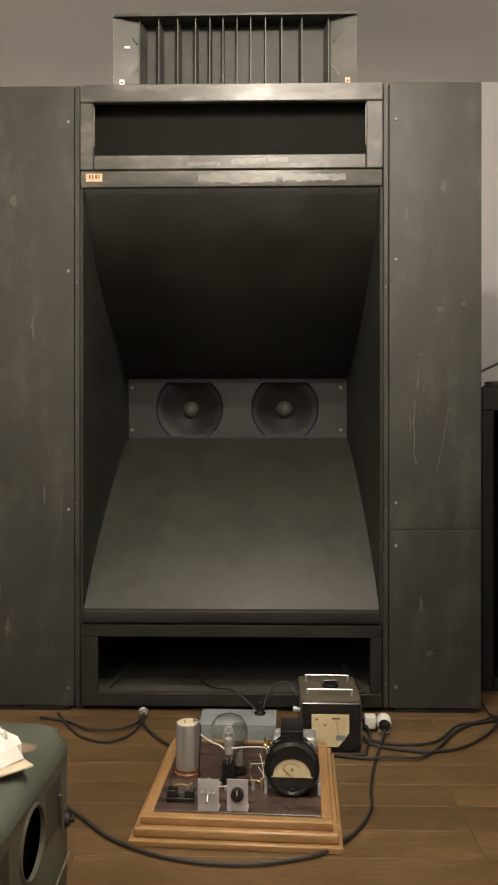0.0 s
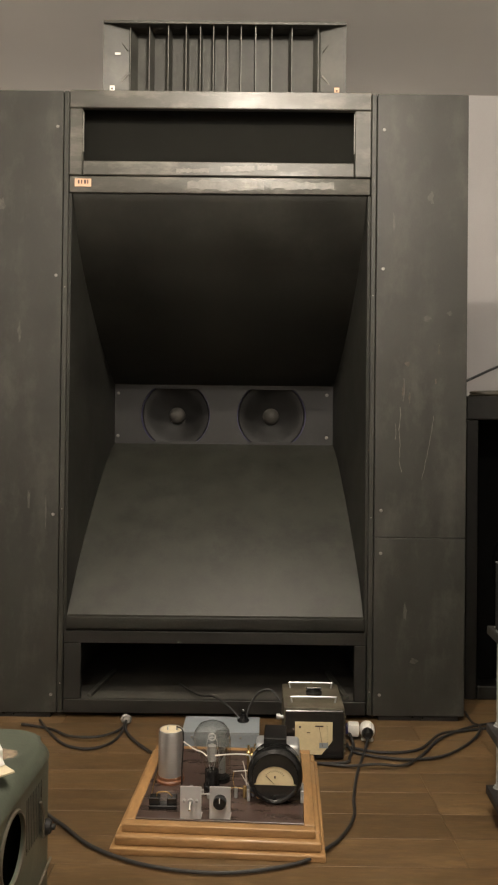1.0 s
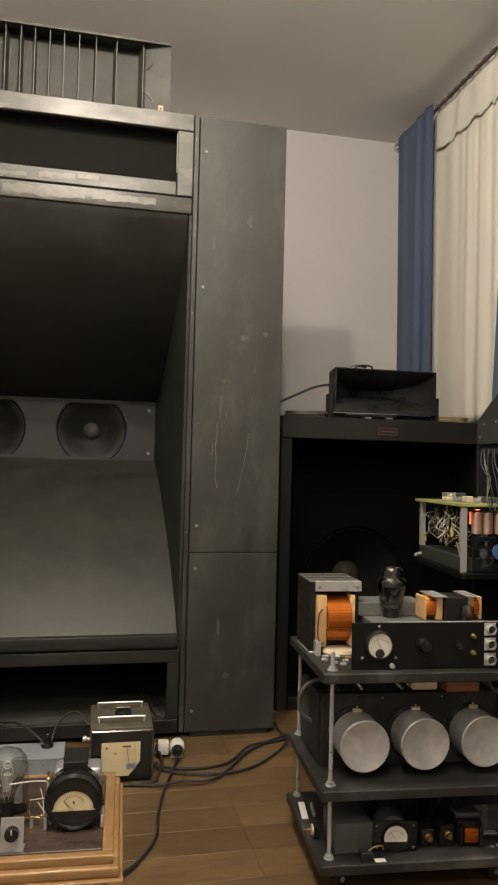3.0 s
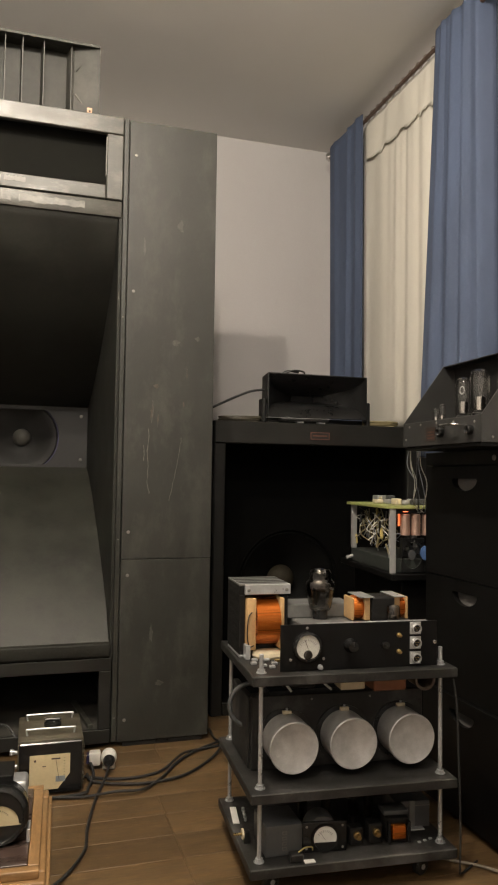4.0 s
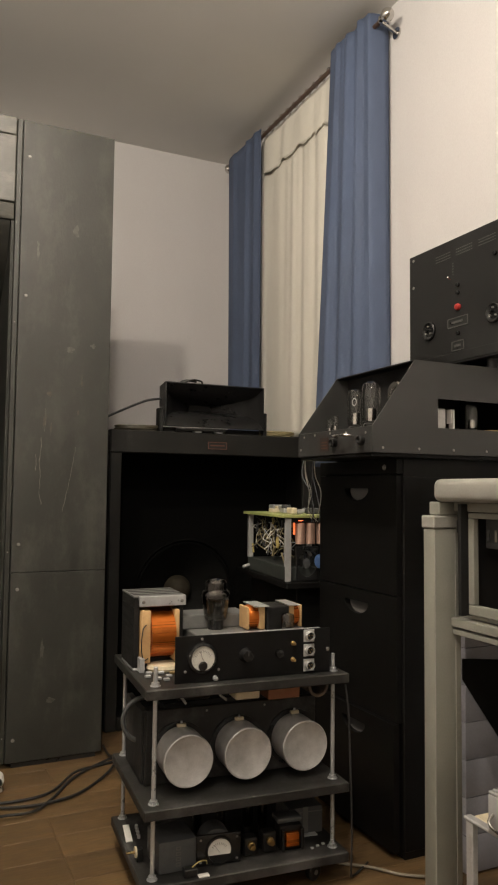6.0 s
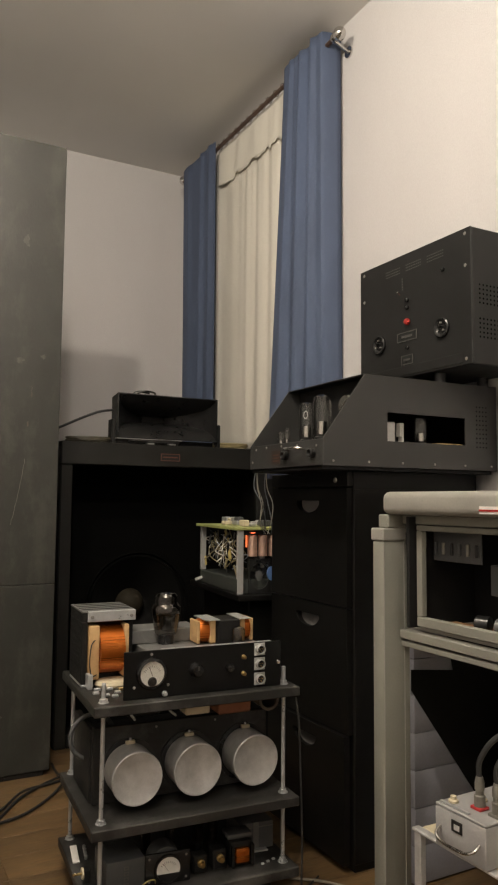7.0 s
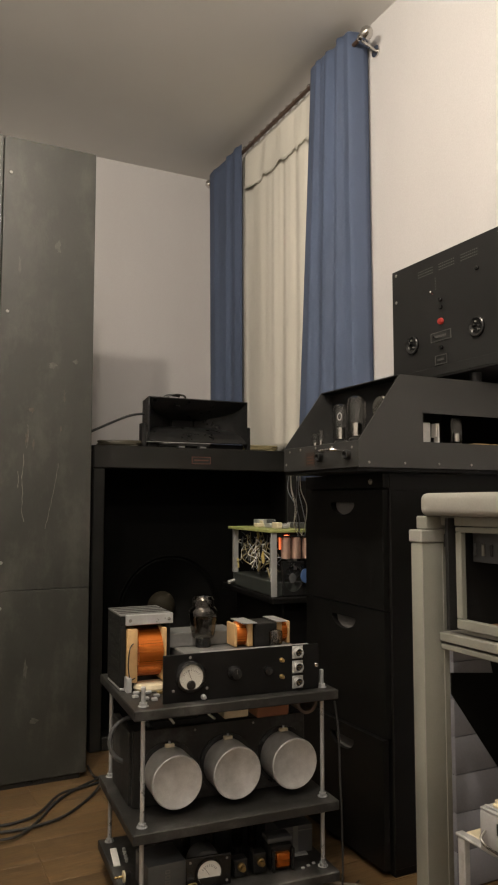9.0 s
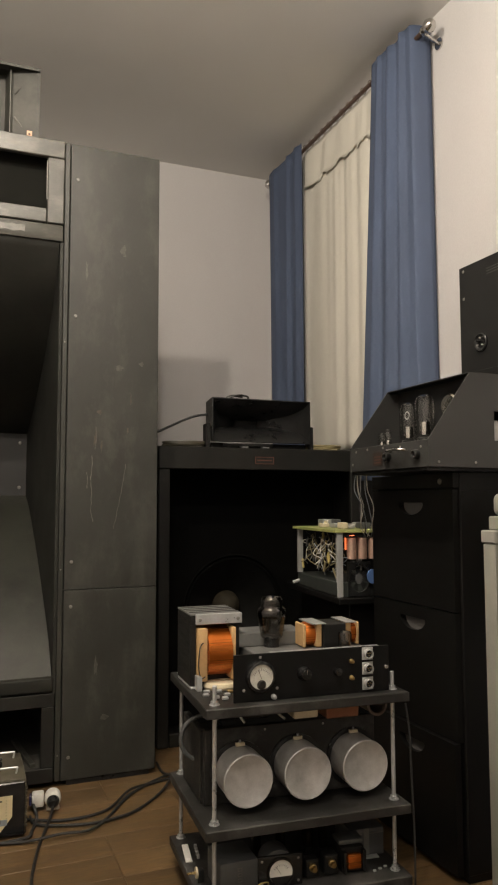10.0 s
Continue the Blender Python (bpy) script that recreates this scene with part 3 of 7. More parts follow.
# ---- second loudspeaker by the corner ----
def low_speaker():
    c = thing("low_loudspeaker", 0.842, 2.95, 0, "low black wooden loudspeaker cabinet with one large recessed woofer", "loudspeaker")
    w, d, hgt = 0.90, 0.50, 1.158
    for x0, x1 in ((0, 0.02), (w - 0.02, w)):
        part("side_panel", box(N(), x0, x1, 0.022, d, 0.02, hgt - 0.021, 0.002), BLACKLAM, c)
    part("top_panel", box(N(), 0, w, 0.022, d, hgt - 0.02, hgt, 0.002), BLACKLAM, c)
    part("bottom_panel", box(N(), 0, w, 0.022, d, 0.0, 0.019, 0.002), BLACKLAM, c)
    part("back_panel", box(N(), 0.021, w - 0.021, d - 0.02, d, 0.02, hgt - 0.021, 0.002), BLACKLAM, c)
    part("top_rail", box(N(), 0, w, 0, 0.021, 1.068, hgt, 0.003), DULLBLACK, c)
    part("bottom_rail", box(N(), 0.047, w - 0.047, 0, 0.021, 0.0, 0.05, 0.003), DULLBLACK, c)
    for x0, x1 in ((0, 0.045), (w - 0.045, w)):
        part("stile", box(N(), x0, x1, 0, 0.021, 0.0, 1.066, 0.003), DULLBLACK, c)
    # baffle, cone and surround have the shade inside the cabinet in their colour
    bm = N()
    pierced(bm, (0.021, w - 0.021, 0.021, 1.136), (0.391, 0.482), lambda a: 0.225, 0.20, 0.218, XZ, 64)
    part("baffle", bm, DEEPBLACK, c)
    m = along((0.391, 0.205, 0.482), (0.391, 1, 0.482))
    cone = part("woofer_cone", lathe(N(), [(0.205, 0.0), (0.15, 0.045), (0.10, 0.085), (0.06, 0.11)], m, 48, False), SHADEDCONE, c)
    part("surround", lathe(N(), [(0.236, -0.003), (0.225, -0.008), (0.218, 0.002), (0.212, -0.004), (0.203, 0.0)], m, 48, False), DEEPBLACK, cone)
    part("dust_cap", lathe(N(), [(0.0, 0.045), (0.03, 0.052), (0.052, 0.07), (0.064, 0.105)], m, 32, False), BROWNCAP, cone, "domed brownish grey dust cap")
    plate = part("name_plate", box(N(), 0.405, 0.489, -0.003, 0.0, 1.092, 1.122, 0.001), BLACKPLASTIC, c, "small dark name plate with a red-brown rim")
    bm = N()
    box(bm, 0.405, 0.489, -0.0042, -0.003, 1.119, 1.122, 0), box(bm, 0.405, 0.489, -0.0042, -0.003, 1.092, 1.095, 0)
    box(bm, 0.405, 0.408, -0.0042, -0.003, 1.0955, 1.1185, 0), box(bm, 0.486, 0.489, -0.0042, -0.003, 1.0955, 1.1185, 0)
    box(bm, 0.415, 0.479, -0.0042, -0.003, 1.105, 1.110, 0)
    part("plate_marks", bm, mat("red_brown_marks", (0.12, 0.05, 0.035), 0.5), plate)
    return c


low_speaker()


# ---- curtains ----
def drape(name, y0, y1, z0, z1, x, folds, depth, material, label, seed, flare=0.0, ny=90, nz=40, thick=0.003, hem=0.0, turn_in=0.0):
    bm = N()
    rng = random.Random(seed)
    ph = [rng.uniform(0, 6.28) for _ in range(4)]
    grid = []
    for j in range(nz + 1):
        v = j / nz
        row = []
        for i in range(ny + 1):
            u = i / ny
            y = y0 + (y1 - y0) * u
            y += flare * (1 - v) * max(0.0, u - 0.1)
            a = 2 * math.pi * folds * (u + 0.055 * math.sin(5.1 * u + ph[1]) + 0.022 * math.sin(13.0 * u + ph[2] + 0.8 * v))
            deep = 0.62 + 0.38 * math.sin(7.3 * u + ph[3] + 1.1 * v)
            d = deep * math.sin(a + ph[0] + 0.5 * math.sin(v * 2.2 + ph[1])) + 0.45 * math.sin(a * 0.53 + ph[2] + v) + 0.25 * math.sin(a * 2.1 + ph[3]) * v
            pinch = 1.0 - 0.45 * v ** 6
            z = z0 + (z1 - z0) * v
            if hem and j == 0:
                z += hem * (abs(math.sin(a * 0.62 + ph[1])) - 0.5) + 0.3 * hem * math.sin(a * 2.3)
            back = turn_in * max(0.0, 1 - u / 0.07) ** 2
            row.append(bm.verts.new((x + depth * d * pinch / 1.5 + back, y, z)))
        grid.append(row)
    for j in range(nz):
        for i in range(ny):
            bm.faces.new((grid[j][i], grid[j][i + 1], grid[j + 1][i + 1], grid[j + 1][i]))
    ob = solo(name, bm, material, label, "curtain", "", "curtains on the rod")
    mod = ob.modifiers.new("thickness", "SOLIDIFY")
    mod.thickness = thick
    return ob


drape("curtain", 2.397, 2.70, 1.02, 2.76, 1.675, 2.9, 0.024, BLUECLOTH, "blue cloth curtain hanging in deep folds from a ceiling-high rod", 3, 0.14, turn_in=0.075)
drape("curtain", 3.37, 3.77, 1.17, 2.735, 1.675, 3.2, 0.018, BLUECLOTH, "blue cloth curtain gathered in the room corner", 8, -0.05)
drape("curtain", 2.68, 3.44, 1.17, 2.70, 1.728, 5.2, 0.010, CREAMCLOTH, "cream cloth curtain between two blue ones", 5)
drape("valance", 2.70, 3.395, 2.505, 2.70, 1.713, 4.2, 0.007, CREAMCLOTH, "short cream valance with a wavy hem over the cream curtain", 6, 0, 90, 10, 0.002, 0.018)


def curtain_rod():
    r = thing("curtain_rod", 1.694, 2.345, 2.705, "dark brown curtain rod with chrome ball finials under the ceiling", "curtain rod")
    part("pole", rod(N(), (0, 0, 0), (0, 1.44, 0), 0.009, 16), RODWOOD, r)
    for y, s in ((0, -1), (1.44, 1)):
        part("finial", lathe(N(), [(0, -0.048), (0.013, -0.046), (0.022, -0.036), (0.026, -0.024), (0.022, -0.010), (0.012, -0.002), (0.014, 0.006), (0.013, 0.014), (0, 0.014)],
                             along((0, y, 0), (0, y - s, 0)), 24, False), CHROME, r, "polished chrome ball finial")
    for y in (0.010, 1.41):
        bm = N()
        rod(bm, (0, y, -0.012), (0.067, y, -0.035), 0.007, 12)
        lathe(bm, [(0.015, -0.008), (0.017, 0), (0.015, 0.008)], along((0, y, 0), (0, y + 1, 0)), 20)
        rod(bm, (0.064, y, -0.035), (0.0705, y, -0.035), 0.022, 20)
        part("bracket", bm, CHROME, r, "chrome wall bracket")
    for k in range(12):
        y = 0.39 + k * 0.062
        part("ring", lathe(N(), [(0.0135, -0.004), (0.0155, 0.0), (0.0135, 0.004), (0.0118, 0.0), (0.0135, -0.004)], along((0, y, 0), (0, y + 1, 0)), 18, False), RODWOOD, r)
    return r


curtain_rod()


# ---- drawer cabinet and the amplifiers on it ----
def drawer_cabinet():
    c = thing("drawer_cabinet", 1.276, 1.70, 0, "tall black laminate cabinet with three drawers and crescent finger pulls", "cabinet")
    w, d, hgt = 0.392, 0.46, 1.012
    part("carcass", prism(N(), [(0.0, 0), (w, 0), (w, hgt), (0, hgt)], 0.02, d, YZ, 0.002), BLACKLAM, c)
    for k, (z0, z1) in enumerate(((0.02, 0.335), (0.338, 0.655), (0.658, 0.968))):
        cz = z1 - 0.033
        def pull(a, A=0.060, B=0.034, edge=0.012):
            # lower half of an ellipse under a straight edge
            c0, s0 = math.cos(a), math.sin(a)
            q = (c0 / A) ** 2 + (s0 / B) ** 2
            half = s0 * edge / B ** 2
            r = (half + math.sqrt(half ** 2 - q * ((edge / B) ** 2 - 1))) / q
            return min(r, edge / s0) if s0 > 1e-6 else r
        front = part("drawer_front", pierced(N(), (0.003, w - 0.003, z0, z1), (0.19, cz - 0.012), pull, 0.0, 0.018, YZ, 60), BLACKLAM, c)
        # grey of the scoop paints the light caught on its lower lip
        part("finger_pull", prism(N(), [(0.0070, z1 - 0.084), (0.0185, z1 - 0.040), (0.0190, z1 - 0.016), (0.0197, z1 - 0.016), (0.0197, z1 - 0.084)], 0.12, 0.26, lambda u, w2, n: (u, n, w2)), PULLGREY, front, "grey crescent finger pull with its lit lip painted in")
        if k == 0:
            front.location.x = -0.010
    part("top_edge", box(N(), 0.0, 0.019, 0.0, w, 0.972, hgt, 0.002), BLACKLAM, c)
    part("side_panel", box(N(), 0.02, d, -0.004, -0.0005, 0.02, 0.966, 0.001), BLACKLAM, c)
    part("lock_screw", lathe(N(), [(0, 0.004), (0.006, 0.003), (0.008, 0)], along((0, 0.055, 0.99), (-1, 0.055, 0.99)), 14), SCREW, c)
    return c


drawer_cabinet()


def valve(parent, x, y, z, r, h, name="valve", glassmat=None, getter=True, domed=True):
    """A radio valve with a base, glass bulb, anode and getter."""
    base = part(name, lathe(N(), [(0, 0), (r * 0.8, 0), (r * 0.82, h * 0.18), (r * 0.7, h * 0.2), (0, h * 0.2)], Matrix.Translation((x, y, z)), 24, False), BLACKPLASTIC, parent)
    m = Matrix.Translation((x, y, z + h * 0.19))
    k = h * 0.81
    part("bulb", lathe(N(), shell([(r * 0.72, 0), (r * 0.95, k * 0.08), (r, k * 0.2), (r, k * 0.8), (r * 0.86, k * 0.93), (r * 0.45, k * 0.99), (0, k)]), m, 32, False), glassmat or GLASS, base, "clear glass bulb")
    part("anode", lathe(N(), [(0, k * 0.05), (r * 0.55, k * 0.06), (r * 0.50, k * 0.36), (0, k * 0.37)], m, 16, False), CHROME, base)
    if getter:
        part("getter_ring", lathe(N(), [(r * 0.42, -0.001), (r * 0.5, 0.0), (r * 0.42, 0.001), (r * 0.36, 0.0), (r * 0.42, -0.001)],
                                  m @ along((-r * 0.2, 0, k * 0.66), (-r, 0, k * 0.66)), 20, False), ALU, base)
    return base


def sloped_amplifier():
    a = thing("valve_preamplifier", 1.153, 1.63, 1.022, "dark grey steel valve preamplifier with a sloping open front", "amplifier")
    d, w, hgt = 0.592, 0.375, 0.238
    prof = [(0, 0), (0, 0.066), (0.128, hgt), (d, hgt + 0.002), (d, 0)]
    # near side plate with a window, far side plate
    bm = N()
    wnd = (0.200, 0.472, 0.068, 0.143)
    prism(bm, [(0, 0), (0, 0.066), (0.002, 0.0685), (wnd[0], 0.068), (wnd[0], 0)], 0, 0.004, XZ)
    prism(bm, [(0.002, 0.0687), (0.0575, 0.143), (wnd[0], 0.143), (wnd[0], 0.0682)], 0, 0.004, XZ)
    prism(bm, [(0.0577, 0.1432), (0.128, hgt), (wnd[0], hgt), (wnd[0], 0.1432)], 0, 0.004, XZ)
    prism(bm, [(wnd[0], 0), (wnd[0], wnd[2]), (wnd[1], wnd[2]), (wnd[1], 0)], 0, 0.004, XZ)
    prism(bm, [(wnd[0], wnd[3]), (wnd[0], hgt), (wnd[1], hgt), (wnd[1], wnd[3])], 0, 0.004, XZ)
    prism(bm, [(wnd[1], 0), (wnd[1], hgt), (d, hgt + 0.002), (d, 0)], 0, 0.004, XZ)
    bmesh.ops.remove_doubles(bm, verts=bm.verts[:], dist=0.0004)
    near = part("side_plate", bm, GREYMETAL, a, "dark grey side plate with a window and vent holes", False)
    part("far_side_plate", prism(N(), prof, w - 0.004, w, XZ), GREYMETAL, a)
    part("front_strip", box(N(), 0.0, 0.004, 0.0045, w - 0.0045, 0.0, 0.066, 0.001), GREYMETAL, a)
    part("deck", box(N(), 0.004, d - 0.004, 0.0045, w - 0.0045, 0.052, 0.056, 0), BLACKMETAL, a)
    part("roof_plate", box(N(), 0.128, d, 0.0045, w - 0.0045, hgt - 0.003, hgt + 0.001, 0.001), BLACKMETAL, a)
    part("inner_wall", box(N(), 0.165, 0.168, 0.0045, w - 0.0045, 0.056, hgt - 0.003, 0), BLACKMETAL, a)
    part("back_plate", box(N(), d - 0.004, d, 0.0045, w - 0.0045, 0.0, hgt - 0.003, 0), BLACKMETAL, a)
    for x in (0.03, 0.14, 0.25, 0.36, 0.47, 0.57):
        part("plate_screw", lathe(N(), [(0, 0.002), (0.003, 0.0015), (0.0035, 0)], along((x, 0, 0.012), (x, -1, 0.012)), 10), SCREW, near)
    bm = N()
    for i in range(4):
        for j in range(10):
            x, z = 0.515 + i * 0.012, 0.065 + j * 0.0125
            lathe(bm, [(0.0022, 0), (0.0022, 0.0006)], along((x, 0.0001, z), (x, -1, z)), 8)
    tagged(part("vent_holes", bm, DEEPBLACK, near), kind="stuff")
    for y, z in ((0.03, 0.05), (0.12, 0.055), (0.34, 0.055), (0.36, 0.02), (0.28, 0.058), (0.20, 0.058)):
        part("strip_screw", lathe(N(), [(0, 0.002), (0.003, 0.0015), (0.0035, 0)], along((0, y, z), (-1, y, z)), 10), SCREW, a)
    part("base_board", box(N(), 0.004, d - 0.01, 0.012, w - 0.004, -0.0097, -0.0004, 0.001), BLACKLAM, a)
    # small fittings on the front strip
    part("toggle_handle", tube(N(), [(-0.002, 0.085, 0.045), (-0.022, 0.095, 0.047), (-0.022, 0.15, 0.047), (-0.002, 0.16, 0.045)], 0.0035, 8), CHROME, a, "polished bar handle")
    for y in (0.045, 0.175):
        part("socket", lathe(N(), [(0.012, 0), (0.012, 0.012), (0.009, 0.014), (0.006, 0.006), (0, 0.006)], along((0, y, 0.032), (-1, y, 0.032)), 18), BLACKPLASTIC, a)
    lab = part("label_plate", box(N(), -0.0015, -0.0002, 0.205, 0.25, 0.012, 0.048, 0), mat("brown_plate", (0.03, 0.018, 0.014), 0.5), a)
    bm = N()
    for z in (0.018, 0.026, 0.034):
        box(bm, -0.002, -0.0014, 0.212, 0.243, z, z + 0.003, 0)
    part("label_marks", bm, mat("reddish_print", (0.10, 0.045, 0.03), 0.6), lab)
    # valves in the open front
    valve(a, 0.085, 0.205, 0.056, 0.023, 0.128, "tall_valve")
    valve(a, 0.085, 0.130, 0.056, 0.026, 0.140, "tall_valve", None, False)
    valve(a, 0.045, 0.275, 0.056, 0.011, 0.050, "small_valve", None, False)
    valve(a, 0.045, 0.245, 0.056, 0.009, 0.058, "small_valve", None, False)
    valve(a, 0.10, 0.06, 0.056, 0.010, 0.05, "small_valve", None, False)
    part("shield_disc", lathe(N(), [(0, 0.005), (0.028, 0.004), (0.032, 0.0)], along((0.135, 0.094, 0.165), (0.0, 0.094, 0.170)), 28), CHROME, a, "round bright metal disc")
    part("transformer_can", box(N(), 0.215, 0.26, 0.04, 0.10, 0.056, 0.125, 0.003), ALUDULL, a, "pale aluminium can behind the window")
    valve(a, 0.355, 0.05, 0.056, 0.018, 0.09, "inner_valve", None, False)
    part("board", box(N(), 0.375, 0.468, 0.008, 0.08, 0.066, 0.071, 0), BRASS, a)
    for x in (0.268, 0.276):
        part("terminal", box(N(), x, x + 0.004, 0.03, 0.05, 0.070 if x > 0.27 else 0.085, 0.122, 0.001), WHITEPAPER, a)
    return a


sloped_amplifier()


FAINTGREY = mat("faint_grey_print", (0.075, 0.073, 0.068), 0.5, var=0.4, scale=80)


def power_amplifier():
    a = thing("power_amplifier", 1.524, 1.50, 1.262, "black steel power amplifier with a red lamp on the preamplifier", "amplifier")
    w, d, hgt = 0.470, 0.232, 0.390
    z0 = 0.028
    case = part("case", box(N(), 0.004, d, 0, w, z0, hgt, 0.003), BLACKMETAL, a)
    front = part("front_plate", box(N(), 0.0, 0.004, 0.0, w, z0, hgt, 0.0015), BLACKMETAL, a)
    for y in (0.02, w - 0.02):
        for z in (z0 + 0.015, hgt - 0.10, hgt - 0.015):
            part("plate_screw", lathe(N(), [(0, 0.002), (0.004, 0.0015), (0.005, 0)], along((0, y, z), (-1, y, z)), 10), SCREW, front)
    for y in (0.16, 0.44):
        for x in (0.04, 0.20):
            part("foot", rod(N(), (x, y, 0.0), (x, y, z0 - 0.0003), 0.016, 16), BLACKPLASTIC, a)
    # slots near the top
    bm = N()
    for k, y in enumerate((0.10, 0.19, 0.28)):
        for j in range(3):
            for q in range(9):
                box(bm, -0.0008, 0.0, y + q * 0.0075, y + q * 0.0075 + 0.004, hgt - 0.036 - j * 0.008, hgt - 0.0335 - j * 0.008, 0)
    for q in range(5):
        box(bm, -0.0008, 0.0, 0.268, 0.271, 0.285 + q * 0.008, 0.288 + q * 0.008, 0)
    tagged(part("slot_marks", bm, FAINTGREY, front), kind="stuff")
    part("lower_plate", box(N(), -0.0022, -0.0001, 0.03, 0.418, z0 + 0.006, 0.060, 0.0006), BLACKMETAL, front)
    for y in (0.107, 0.374):
        s = part("output_socket", lathe(N(), [(0.028, 0), (0.028, 0.006), (0.025, 0.008), (0.018, 0.006), (0.015, 0.003), (0, 0.003)], along((0, y, 0.141), (-1, y, 0.141)), 28), BAKELITE, front)
        part("socket_pin", rod(N(), (-0.004, y + 0.004, 0.146), (-0.014, y + 0.004, 0.146), 0.0045, 12, 0.001), BAKELITE, s)
        for dy, dz in ((-0.010, -0.008), (0.010, -0.006), (0.0, 0.014)):
            part("contact", rod(N(), (-0.004, y + dy, 0.141 + dz), (-0.009, y + dy, 0.141 + dz), 0.0025, 8), SCREW, s)
    part("pilot_lamp", lathe(N(), [(0.009, 0), (0.010, 0.004), (0.008, 0.010), (0, 0.013)], along((0, 0.246, 0.187), (-1, 0.246, 0.187)), 18), glow("red_lamp_glass", (0.28, 0.02, 0.015), 0.05), front, "small red pilot lamp")
    for z, yy in ((0.146, 0.042), (0.078, 0.025)):
        p = part("name_plate", box(N(), -0.0015, -0.0001, 0.25 - yy, 0.25 + yy, z - 0.014, z + 0.014, 0), BLACKPLASTIC, front)
        bm = N()
        for zz in (z - 0.0135, z + 0.0115):
            box(bm, -0.0025, -0.0014, 0.252 - yy, 0.248 + yy, zz, zz + 0.002, 0)
        for yy2 in (0.25 - yy, 0.248 + yy):
            box(bm, -0.0025, -0.0014, yy2, yy2 + 0.002, z - 0.013, z + 0.013, 0)
        box(bm, -0.0025, -0.0014, 0.25 - yy * 0.5, 0.25 + yy * 0.6, z - 0.003, z + 0.003, 0)
        part("plate_marks", bm, FAINTGREY, p)
    part("toggle_switch", rod(N(), (0, 0.279, 0.274), (-0.012, 0.279, 0.280), 0.0032, 10, 0.001), CHROME, front)
    for y, z in ((0.246, 0.250), (0.246, 0.228), (0.246, 0.112), (0.10, 0.30)):
        part("small_knob", rod(N(), (0, y, z), (-0.008, y, z), 0.006, 12, 0.001), BAKELITE, front)
    bm = N()
    for z1 in (0.10, 0.19):
        for i in range(12):
            for j in range(5):
                x, z = 0.03 + i * 0.013, z1 + j * 0.012
                lathe(bm, [(0.003, 0), (0.003, 0.0006)], along((x, 0.0001, z), (x, -1, z)), 6)
    tagged(part("vent_holes", bm, DEEPBLACK, case), kind="stuff")
    return a


power_amplifier()


# ---- more surfaces ----
COPPER = mat("enamelled_copper_winding", (0.46, 0.118, 0.013), 0.28, 0.7, var=0.10, scale=2, fine=60, bump=0.35, stretch=(0.05, 0.05, 14), grain=-0.1)
BOBBIN = mat("tan_card_bobbin", (0.52, 0.33, 0.15), 0.7, var=0.15, scale=20)
CREAM = mat("cream_enamel", (0.62, 0.54, 0.38), 0.5, var=0.12, scale=20)
ZINC = mat("zinc_plated_steel", (0.50, 0.51, 0.515), 0.32, 0.5, var=0.15, scale=20)
CORE = mat("black_core_laminations", (0.012, 0.0115, 0.011), 0.5, var=0.3, scale=10, fine=500, bump=0.3, stretch=(1, 1, 8), spec=0.2)
SHELF = mat("dusty_black_chipboard", (0.020, 0.0193, 0.0178), 0.5, spec=0.3, var=0.3, scale=10, fine=200, bump=0.15, scuff=(0.12, 0.115, 0.11), scuff_amount=0.6)
GREYBOX = mat("grey_hammered_box", (0.075, 0.078, 0.080), 0.4, var=0.12, scale=30, fine=300, bump=0.3)
BLUEGREY = mat("pale_blue_grey_paint", (0.24, 0.27, 0.29), 0.45, var=0.1, scale=10)
BROWNBOX = mat("rusty_brown_block", (0.24, 0.09, 0.035), 0.55, var=0.2)
RINGBROWN = mat("grey_brown_former", (0.13, 0.10, 0.075), 0.55, var=0.2)
DIAL = mat("white_meter_dial", (0.80, 0.79, 0.74), 0.6, var=0.04)
OLDDIAL = mat("yellowed_meter_dial", (0.66, 0.56, 0.34), 0.6, var=0.08)
PCB = mat("yellow_green_circuit_board", (0.34, 0.36, 0.13), 0.5, var=0.2, scale=30)
BLUECAP = mat("blue_capacitor", (0.10, 0.19, 0.42), 0.4, var=0.1)
ORANGEHOT = glow("glowing_valve_heater", (1.0, 0.16, 0.06), 3.0)
ORANGEDIM = glow("dull_valve_heater", (1.0, 0.22, 0.07), 0.8)
PALEWIRE = mat("pale_wire", (0.68, 0.66, 0.60), 0.45)
DULLWIRE = mat("dull_olive_wire", (0.20, 0.17, 0.09), 0.5)
GREYWIRE = mat("blue_grey_wire", (0.30, 0.33, 0.37), 0.45)
YELLOWWIRE = mat("yellow_wire", (0.50, 0.40, 0.14), 0.5)
DARKTUBE = mat("dark_anode_plate", (0.07, 0.068, 0.064), 0.4, 0.4)

FLASHED = mat("dark_getter_flash", (0.085, 0.078, 0.070), 0.16, 1.0, var=0.3, scale=30)
MIDGREY = mat("dull_grey_chassis", (0.17, 0.17, 0.165), 0.45, 0.3, var=0.15, scale=20)
PANELBLACK = mat("deep_black_panel", (0.005, 0.005, 0.005), 0.4, var=0.2, scale=12, fine=500, bump=0.1, spec=0.2)

# ---- equipment trolley ----
CART = pose(0.613, 1.70, 0, 0, 0, -4.2)


def on_cart(name, u, v, z, label, category, turn=0.0, group=""):
    ob = thing(name, 0, 0, 0, label, category, 0, group)
    ob.matrix_world = CART @ pose(u, v, z, 0, 0, turn)
    return ob


